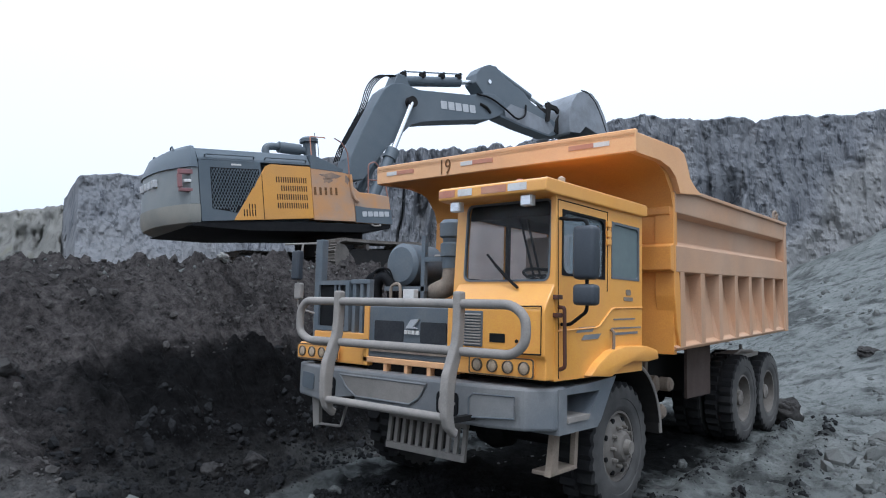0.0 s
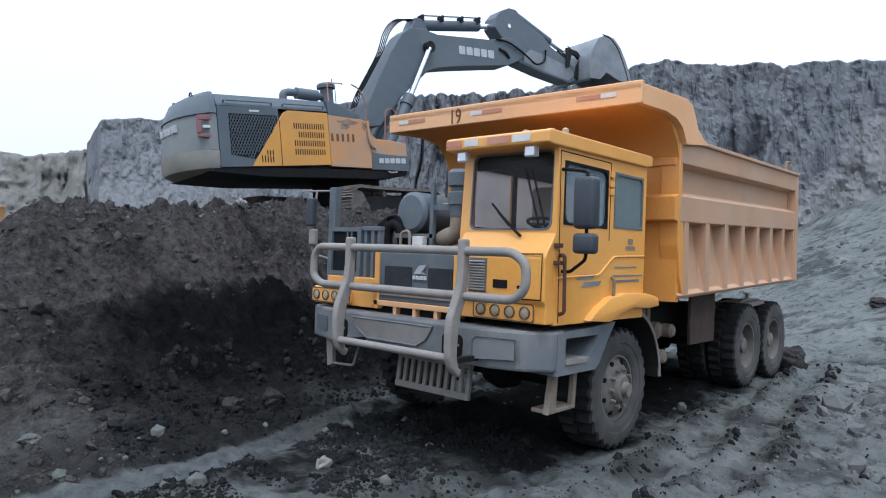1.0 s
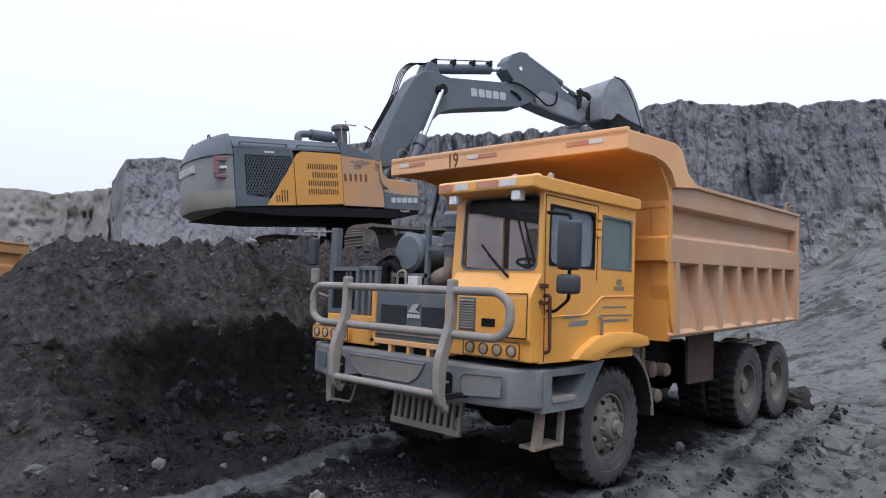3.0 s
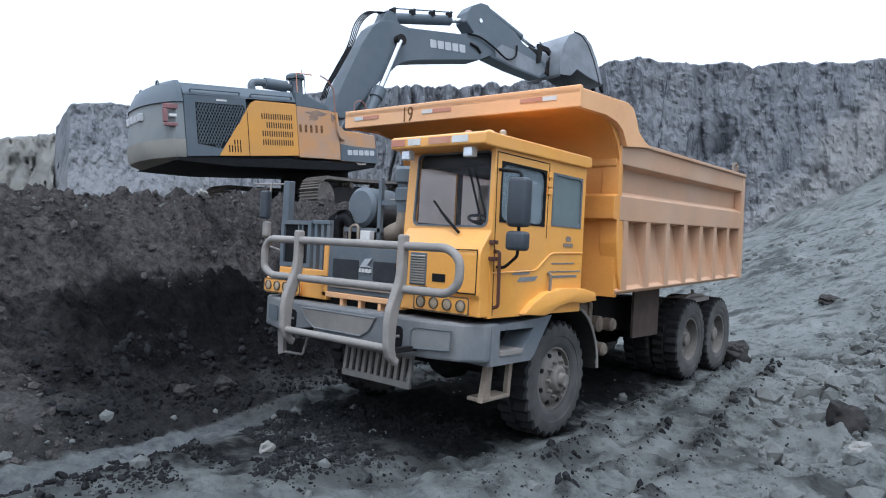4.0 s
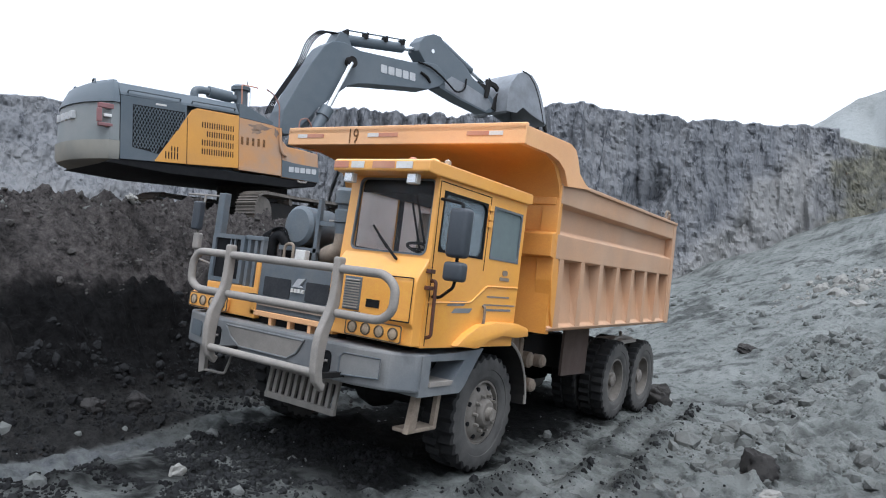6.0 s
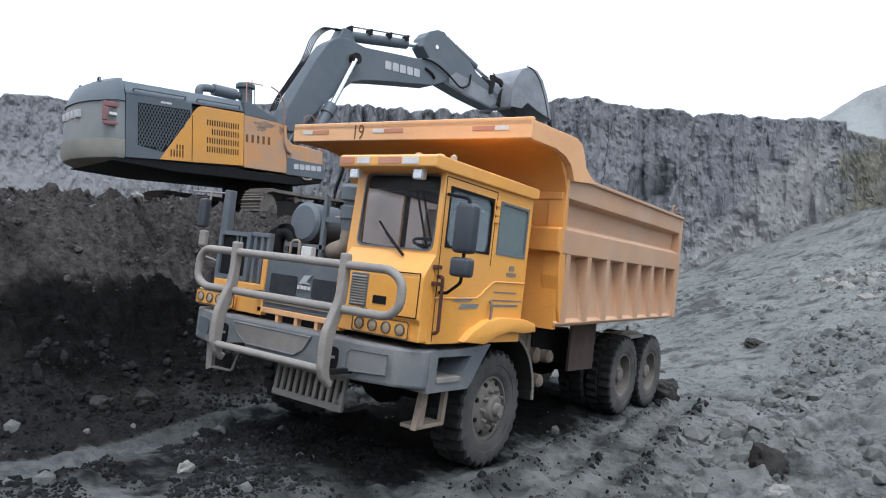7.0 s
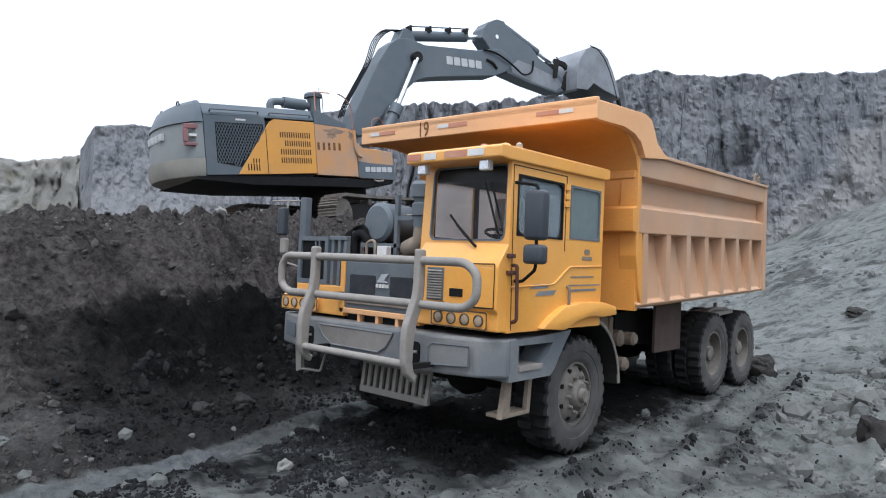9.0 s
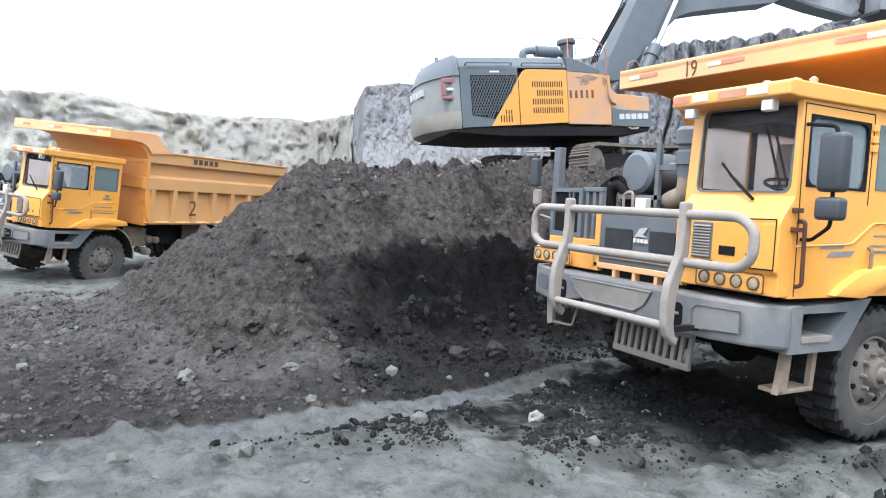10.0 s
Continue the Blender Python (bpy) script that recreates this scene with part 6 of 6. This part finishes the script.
        brand_bars(toolbox, "maker_mark", 1.34, 2.44, 1.76, 1.93, s * (v + 0.008), 5, MARK, s)
        bm = B()
        tube(bm, [(1.7, s * (v - 0.05), 1.52), (1.75, s * (v + 0.03), 1.45), (2.0, s * (v + 0.03), 1.46), (2.05, s * (v - 0.05), 1.53)], 0.03, 6, 0.04)
        part("tow_eye", bm, PIPE_GREY, toolbox)
    bm = B()
    box(bm, -3.95, -0.2, -1.40, 1.40, 1.5, 3.725)
    part("engine_hood", bm, EX_GREY, root)
    bm = B()
    box(bm, -0.2, 0.7, -1.1, 1.6, 1.5, 3.1)
    part("pump_bay", bm, EX_GREY, root)
    # intake pipe, pre-cleaner, silencer
    bm = B()
    tube(bm, [(-1.45, -0.8, 3.70), (-1.45, -0.8, 4.05), (-1.2, -0.8, 4.10), (-0.1, -0.8, 4.02)], 0.12, 12, 0.12)
    part("intake_pipe", bm, EX_GREY, root, smooth=True)
    bm = B()
    cyl(bm, (-1.0, -0.8, 4.08), (-0.25, -0.8, 4.04), 0.18, 16)
    part("silencer", bm, EX_GREY, root, smooth=True)
    bm = B()
    lathe(bm, [(0.2, 0), (0.2, 0.62), (0.3, 0.64), (0.3, 0.74), (0.24, 0.80), (0.02, 0.83)], (0.10, -0.8, 3.66), "z", 20)
    part("pre_cleaner", bm, EX_GREY, root, "grey capped air pre-cleaner", True)
    bm = B()
    tube(bm, [(-0.05, -1.15, 3.55), (-0.05, -1.15, 4.42), (0.5, -1.15, 4.42), (0.5, -1.15, 4.38)], 0.02, 6, 0.03)
    part("lamp_bracket", bm, RED, root)
    # handrails by the steps
    bm = B()
    tube(bm, [(1.02, -1.62, 2.2), (1.02, -1.62, 3.9), (0.8, -1.62, 4.2), (0.55, -1.62, 4.3)], 0.024, 6, 0.12)
    part("hand_rail", bm, RUSTY_RED, root, "faded red steel hand rail")
    bm = B()
    tube(bm, [(1.75, -1.55, 2.5), (1.85, -1.55, 3.55), (2.15, -1.55, 3.65), (2.45, -1.55, 3.2), (2.60, -1.60, 1.7)], 0.024, 6, 0.12)
    tube(bm, [(1.8, -1.55, 3.02), (2.48, -1.55, 3.0)], 0.02, 6, 0)
    part("hand_rail", bm, RUSTY_RED, root, "faded red steel hand rail")
    for u, h in ((0.55, 4.5), (0.45, 4.7)):
        bm = B()
        tube(bm, [(u, -0.6, 3.3), (u, -0.6, h)], 0.012, 5, 0)
        part("aerial", bm, BLACK, root)
    # cab on the far side
    bm = B()
    prism(bm, [(0.9, 1.55), (2.7, 1.55), (2.85, 2.6), (2.4, 3.45), (1.0, 3.5), (0.9, 3.4)], "y", 0.75, 1.72, 0.05, 2)
    part("operator_cab", bm, EX_GREY, root)


def boom_and_arm(root):
    def plate(name, pts, half, mat, label, parent=root):
        bm = B()
        prism(bm, pts, "y", -half, half, 0.03, 2)
        return part(name, bm, mat, parent, label)
    boom = plate("boom", [(1.80, 3.45), (1.95, 4.05), (2.45, 4.92), (3.08, 5.92), (3.65, 6.66), (4.0, 6.90), (4.5, 6.97), (5.3, 6.82), (7.96, 6.95), (8.8, 7.12), (9.35, 7.16), (9.95, 6.86), (9.98, 6.55), (9.6, 6.27), (8.9, 6.0), (8.2, 5.93), (5.9, 5.66), (5.2, 5.55), (4.7, 5.38), (4.25, 5.02), (3.5, 4.42), (2.85, 3.75), (2.4, 3.25), (1.95, 3.2)], 0.42, EX_GREY, "long dark grey boom with a pale maker's mark")
    brand_bars(boom, "maker_mark", 6.30, 8.22, 6.20, 6.52, -0.422, 5, MARK)
    bm = B()
    cyl(bm, (4.74, -0.66, 6.24), (4.74, 0.66, 6.24), 0.21, 20)
    part("pin_boss", bm, STEEL_DARK, boom, smooth=True)
    for s in (-1, 1):
        bm = B()
        cyl(bm, (2.6, s * 0.58, 2.6), (3.52, s * 0.58, 4.1), 0.2, 18)
        ram = part("lift_ram", bm, EX_GREY, root, "thick lift ram with a bright rod", True)
        bm = B()
        cyl(bm, (3.46, s * 0.58, 4.0), (3.66, s * 0.58, 4.34), 0.25, 18)
        part("gland", bm, EX_GREY, ram, smooth=True)
        bm = B()
        cyl(bm, (3.6, s * 0.58, 4.24), (4.72, s * 0.58, 6.2), 0.1, 14)
        part("rod", bm, CHROME, ram, smooth=True)
    bm = B()
    cyl(bm, (4.55, 0, 7.18), (7.75, 0, 7.56), 0.2, 20)
    ram = part("arm_ram", bm, EX_GREY, root, "long grey ram along the top of the boom", True)
    bm = B()
    cyl(bm, (7.75, 0, 7.56), (8.5, 0, 7.66), 0.1, 14)
    part("rod", bm, CHROME, ram, smooth=True)
    bm = B()
    prism(bm, [(4.1, 6.85), (4.4, 7.38), (4.75, 7.34), (5.0, 6.85)], "y", -0.3, 0.3, 0.02, 1)
    part("ram_bracket", bm, EX_GREY, boom)
    bm = B()
    tube(bm, [(4.7, -0.3, 7.48), (7.7, -0.3, 7.80)], 0.026, 6, 0)
    part("steel_pipe", bm, EX_GREY, ram)
    for u in (4.75, 5.7, 6.7, 7.6):
        bm = B()
        box(bm, u - 0.04, u + 0.04, -0.33, 0.0, 7.30 + (u - 4.7) * 0.105, 7.52 + (u - 4.7) * 0.105)
        part("pipe_clamp", bm, STEEL_DARK, ram)
    for k in range(4):
        bm = B()
        o = 0.12 * k
        tube(bm, [(1.55, -0.25 + o, 3.9), (1.75, -0.25 + o, 4.35), (2.85, -0.25 + o, 5.95), (3.2, -0.25 + o, 6.75 + 0.04 * k), (3.8, -0.25 + o, 7.25 + 0.05 * k), (4.6, -0.25 + o, 7.3)], 0.024, 6, 0.4)
        part("hydraulic_hose", bm, BLACK, boom, "black hydraulic hose", True)
    bm = B()
    tube(bm, [(8.3, -0.46, 7.02), (9.0, -0.5, 6.95), (9.8, -0.5, 6.6), (10.6, -0.45, 6.15), (11.2, -0.42, 6.4), (11.3, -0.4, 6.9)], 0.04, 6, 0.4)
    part("hydraulic_hose", bm, BLACK, boom, "drooping black hydraulic hose", True)
    bm = B()
    tube(bm, [(8.45, -0.44, 6.62), (8.8, -0.46, 6.5), (9.0, -0.44, 6.3)], 0.06, 6, 0.1)
    part("lamp_bracket", bm, STEEL_DARK, boom)
    arm = plate("arm", [(8.40, 7.55), (8.50, 7.95), (8.8, 8.25), (9.3, 8.44), (9.7, 8.42), (10.2, 7.98), (11.3, 7.5), (11.75, 7.1), (12.5, 6.75), (13.25, 6.35), (13.45, 6.05), (13.3, 5.75), (12.75, 5.62), (11.0, 5.92), (9.7, 6.22), (9.2, 6.7), (8.9, 7.0)], 0.34, EX_GREY, "grey arm dusted pale along its lower half")
    bm = B()
    prism(bm, [(9.95, 6.55), (10.4, 6.85), (11.3, 6.7), (12.9, 6.3), (13.2, 6.0), (12.7, 5.72), (11.0, 6.02), (10.0, 6.26)], "y", -0.35, 0.35)
    part("wear_plate", bm, BUCKET_STEEL, arm, "pale scraped steel plate")
    bm = B()
    cyl(bm, (9.2, -0.38, 7.68), (9.2, 0.38, 7.68), 0.09, 14)
    part("pin", bm, CHROME, arm)
    bm = B()
    cyl(bm, (10.1, 0, 8.25), (12.0, 0, 7.45), 0.17, 16)
    ram = part("bucket_ram", bm, EX_GREY, root, "grey bucket ram over the arm", True)
    bm = B()
    cyl(bm, (12.0, 0, 7.45), (12.85, 0, 7.1), 0.09, 12)
    part("rod", bm, CHROME, ram, smooth=True)
    for s in (-1, 1):
        bm = B()
        prism(bm, [(12.7, 7.0), (12.85, 7.2), (13.0, 7.1), (12.75, 6.3), (12.55, 6.3)], "y", s * 0.36, s * 0.44)
        part("tipping_link", bm, STEEL_DARK, root)
        bm = B()
        prism(bm, [(12.8, 7.2), (13.5, 7.1), (13.9, 6.7), (13.8, 6.55), (13.4, 6.9), (12.8, 7.0)], "y", s * 0.22, s * 0.34)
        part("bucket_link", bm, STEEL_DARK, root)
    # bucket: curved shell between two side plates, mouth down
    back = [(13.35, 5.75), (13.45, 6.5), (13.75, 7.15), (14.2, 7.6), (14.75, 7.82), (15.3, 7.72), (15.75, 7.35), (16.1, 6.75), (16.35, 6.1), (16.5, 5.55)]
    inner = [(u + 0.07 * math.cos(a), w - 0.09) for (u, w), a in zip(back, np.linspace(0, math.pi, len(back)))]
    bm = B()
    prism(bm, back + inner[::-1], "y", -0.98, 0.98)
    bucket = part("bucket", bm, BUCKET_STEEL, root, "worn blue-grey digging bucket", True)
    for s in (-1, 1):
        bm = B()
        prism(bm, back + [(15.3, 5.85), (14.6, 6.1), (14.1, 5.75)], "y", s * 0.98, s * 1.04)
        part("side_plate", bm, BUCKET_STEEL, bucket)
        bm = B()
        tube(bm, [(u - 0.25, s * 1.045, w - 0.02) for u, w in back[4:]], 0.025, 6, 0.1)
        part("weld_rib", bm, STEEL_DARK, bucket)
    for i in range(5):
        vv = -0.9 + i * 0.45
        bm = B()
        prism(bm, [(16.4, 5.7), (16.6, 5.6), (16.68, 5.2), (16.5, 5.35)], "y", vv - 0.07, vv + 0.07)
        part("tooth", bm, STEEL_DARK, bucket)
    for s in (-0.45, 0.25):
        bm = B()
        prism(bm, [(13.1, 5.9), (13.3, 6.4), (13.8, 7.0), (13.95, 6.9), (13.6, 6.2), (13.45, 5.75)], "y", s - 0.05 + 0.1, s + 0.05 + 0.1)
        part("hinge_lug", bm, STEEL_DARK, bucket)


def excavator(m):
    root = thing("excavator", "large dusty grey and yellow crawler excavator on the spoil bench", "excavator", m)
    crawler(root, Matrix.Translation((1.05, 0, -0.28)) @ Matrix.Rotation(radians(26), 4, "Z"))
    upper_body(root)
    boom_and_arm(root)
    return root


excavator(Matrix.Translation(EX_AT) @ Matrix.Rotation(EX_YAW, 4, "Z") @ Matrix.Rotation(EX_PITCH, 4, "Y") @ Matrix.Rotation(EX_ROLL, 4, "X"))



# ---- loose rock ----
def rock_shape(seed, fine=1):
    bm = B()
    bmesh.ops.create_icosphere(bm, subdivisions=fine, radius=1.0)
    r = random.Random(seed)
    off = Vector((r.uniform(-50, 50), r.uniform(-50, 50), r.uniform(-50, 50)))
    for vert in bm.verts:
        p = vert.co.normalized()
        vert.co = p * (0.85 + 0.5 * noise.noise(p * 1.3 + off) + 0.25 * noise.noise(p * 3.1 + off) + (0.1 * noise.noise(p * 7 + off) if fine > 1 else 0))
    for i in range(4):
        n = Vector((r.uniform(-1, 1), r.uniform(-1, 1), r.uniform(-0.6, 1))).normalized()
        for vert in bm.verts:
            d = vert.co.dot(n) - 0.62
            if d > 0:
                vert.co -= n * d * 0.6
    return bm


def boulder(x, y, r, mat, label, seed, squash=0.75):
    bm = rock_shape(seed, 4)
    bm.transform(Matrix.Rotation(seed * 1.3, 4, "Z") @ Matrix.Diagonal((r, r * 0.85, r * squash, 1)))
    z = float(ground_height(np.array([x]), np.array([y]))[0])
    bm.transform(Matrix.Translation((x, y, z + r * squash * 0.35)))
    ob = part("rock", bm, mat, smooth=True)
    return tagged(ob, label, "rock", "loose rocks in the pit")


def rubble(name, label, mat, spots, seed):
    """Countless small stones, joined. spots: rows of x, y, radius."""
    rng = np.random.default_rng(seed)
    kinds = []
    for k in range(8):
        bm = rock_shape(seed * 10 + k, 1)
        bm.verts.ensure_lookup_table()
        kinds.append((np.array([v.co[:] for v in bm.verts]), np.array([[v.index for v in f.verts] for f in bm.faces])))
        bm.free()
    zs = ground_height(spots[:, 0], spots[:, 1])
    verts, faces, base = [], [], 0
    for (x, y, r), z in zip(spots, zs):
        pts, tri = kinds[rng.integers(8)]
        a, b = rng.uniform(0, 6.28, 2)
        ca, sa, cb, sb = math.cos(a), math.sin(a), math.cos(b), math.sin(b)
        turn = np.array([[ca, -sa, 0], [sa, ca, 0], [0, 0, 1]]) @ np.array([[1, 0, 0], [0, cb, -sb], [0, sb, cb]])
        verts.append((pts * rng.uniform(0.6, 1.1, 3)) @ turn.T * r + (x, y, z + 0.05 * r))
        faces.append(tri + base)
        base += len(pts)
    me = bpy.data.meshes.new(name)
    me.from_pydata(np.concatenate(verts).tolist(), [], np.concatenate(faces).tolist())
    me.materials.append(mat)
    return tagged(new(name, me), label, "rubble", kind="stuff")


def clear_of_wheels(x, y):
    near = (np.abs(np.abs(x) - 1.3) < 0.45) & ((np.abs(y - 1.57) < 0.75) | (np.abs(y - 6.03) < 0.75) | (np.abs(y - 7.44) < 0.75))
    trail = np.abs(trail_offset(x, y)) < 0.25
    return ~near & ~(trail & (y < 0.5))


rng = np.random.default_rng(5)
N = 150000
X, Y = rng.uniform(-11, 1.0, N), rng.uniform(-6.5, 7, N)
S = inside_distance(X, Y, FOOT)
T = trail_offset(X, Y)
keep = (rng.random(N) < 0.3 * np.exp(-((S - 0.25) / 0.75) ** 2) + 0.05 * (S > 0) * (S < 5) + 0.22 * (T < -0.3) * (S <= 0) * (S > -4.5)) & clear_of_wheels(X, Y) & (0.5 + fbm(X * 0.7, Y * 0.7, 3, 91) > 0.25)
size = np.clip(0.011 * rng.random(N) ** -0.58, 0, 0.1)
low = (S < 1.9) & (Y > -2.6) & (T < -0.2)
rubble("heap_rubble", "dark broken rock and coal lumps on the heap", TALUS_ROCK, np.stack([X, Y, size], -1)[keep & low], 3)
rubble("foot_rubble", "brown-grey stones and clods strewn round the heap", HEAP_CLOD, np.stack([X, Y, size * 0.85], -1)[keep & ~low], 13)
K = 5200
CX, CY = rng.uniform(-9, -2.0, K), rng.uniform(-5, 8, K)
CS = inside_distance(CX, CY, FOOT)
keep = (CS > 1.6) & (CS < 5.2) & (0.5 + fbm(CX * 0.9, CY * 0.9, 3, 97) > 0.36)
rubble("heap_clods", "brown-grey clods caked on the upper heap", HEAP_CLOD, np.stack([CX, CY, np.clip(0.02 * rng.random(K) ** -0.42, 0, 0.12)], -1)[keep], 12)
M = 45000
X, Y = rng.uniform(-1.6, 1.8, M), rng.uniform(-4.4, 1.6, M)
edge = np.interp(Y, [-3.6, -3.0, -1.6, 1.0, 4.0], [-0.6, -0.3, 0.75, 1.1, 1.2])
keep = (rng.random(M) < 0.5 / (1 + np.exp((X - edge) / 0.14))) & (trail_offset(X, Y) > 0.22) & clear_of_wheels(X, Y) & (0.5 + fbm(X * 1.4, Y * 1.4, 3, 92) > 0.2)
size = np.clip(0.011 * rng.random(M) ** -0.5, 0, 0.06)
rubble("spilt_rubble", "dark gravel spilt before the parked truck", TALUS_ROCK, np.stack([X, Y, size], -1)[keep], 4)
X, Y = rng.uniform(-10, 9, 60000), rng.uniform(-6.8, 17, 60000)
S = inside_distance(X, Y, FOOT)
weight = 0.07 + 0.4 * np.clip((X - 2.0) / 1.2, 0, 1) * np.clip((Y - 0.5) / 2.5, 0, 1) + 0.03 * (Y < -2.2) * (X < 2.5)
keep = (rng.random(60000) < weight) & (S < -0.2) & clear_of_wheels(X, Y) & (0.5 + fbm(X * 0.8, Y * 0.8, 3, 93) > 0.3)
size = np.clip(0.011 * rng.random(60000) ** -0.58, 0, 0.12) * np.where((X > 2.9) & (Y > 1), 2.3, 1.0)
rubble("ground_rubble", "grey stones and clods strewn over the pit floor", ROCK, np.stack([X, Y, size], -1)[keep], 6)
X, Y = rng.uniform(0.6, 4.0, 30000), rng.uniform(-3.5, 10, 30000)
keep = (Y > -1.2) & (rng.random(30000) < 0.6) & clear_of_wheels(X, Y) & (rng.random(30000) < 0.05 + 0.95 * ridges(X, Y))
rubble("mud_clods", "dark mud clods pressed up along the wheel ruts", TALUS_ROCK, np.stack([X, Y, np.clip(0.009 * rng.random(30000) ** -0.55, 0, 0.075)], -1)[keep], 8)
X, Y = rng.uniform(-7, 13, 16000), rng.uniform(11, 33, 16000)
keep = (rng.random(16000) < 0.35) & (0.5 + fbm(X * 0.35, Y * 0.35, 3, 96) > 0.42) & (inside_distance(X, Y, FOOT) < -0.5)
rubble("bank_rubble", "grey stones lying on the spoil bank", ROCK, np.stack([X, Y, np.clip(0.018 * rng.random(16000) ** -0.55, 0, 0.22)], -1)[keep], 9)
X, Y = rng.uniform(-7, -3.5, 4000), rng.uniform(-3, 6, 4000)
S = inside_distance(X, Y, FOOT)
keep = (S > 3.2) & (S < 5.2) & (rng.random(4000) < 0.06)
rubble("ridge_rubble", "pale stones along the ridge of the heap", ROCK, np.stack([X, Y, np.clip(0.025 * rng.random(4000) ** -0.45, 0, 0.12)], -1)[keep], 7)

X, Y = rng.normal(4.6, 1.3, 420), rng.normal(24.4, 1.5, 420)
rubble("pale_rubble", "pale broken stone tipped on the spoil bank", PALE_ROCK, np.stack([X, Y, np.clip(0.06 * rng.random(420) ** -0.5, 0, 0.4)], -1), 11)

for i, (x, y, r, mat, label, squash) in enumerate([
        (-0.05, -1.25, 0.09, PALE_ROCK, "small pale round stone on dark gravel", 0.9),
        (4.15, 4.2, 0.27, DARK_ROCK, "dark angular boulder beside the wheel ruts", 1.15),
        (4.35, 3.75, 0.24, PALE_ROCK, "flat pale rock slab beside the ruts", 0.4),
        (3.75, 6.4, 0.36, ROCK, "grey broken boulder beside the ruts", 0.7),
        (3.2, 7.6, 0.28, ROCK, "grey rock in churned spoil", 0.6),
        # added dark rock in place of a dark wedge of the slope
        (1.78, 16.4, 0.45, DARK_ROCK, "flat dark rock standing in for a dark wedge of bank", 0.4),
        (1.52, 8.75, 0.36, DARK_ROCK, "dark rock behind the rear wheels", 0.95),
        (1.6, 8.9, 0.2, PALE_ROCK, "tan stone behind the rear wheels", 0.7),
        (-2.34, -4.27, 0.13, ROCK, "grey angular rock at the heap's foot", 0.75),
        (-2.68, -3.81, 0.14, DARK_ROCK, "grey blocky rock at the heap's foot", 0.7),
        (-2.71, -3.45, 0.15, DARK_ROCK, "brown rock at the heap's foot", 0.7),
        (-3.6, -2.68, 0.2, DARK_ROCK, "dark rock lodged in the heap's face", 0.8),
        (-1.95, -3.2, 0.11, ROCK, "grey stone by the wheel track", 0.7),
        (-2.2, -0.95, 0.18, DARK_ROCK, "dark rock at the heap's foot", 0.75),
        (-2.15, -0.4, 0.2, DARK_ROCK, "dark blocky rock at the heap's foot", 0.7),
        (-5.66, 1.22, 0.13, PALE_ROCK, "pale stone on the heap's ridge", 0.8),
        (-6.2, -0.1, 0.16, PALE_ROCK, "pale pointed stone on the heap's ridge", 0.9)]):
    boulder(x, y, r, mat, label, i + 1, squash)
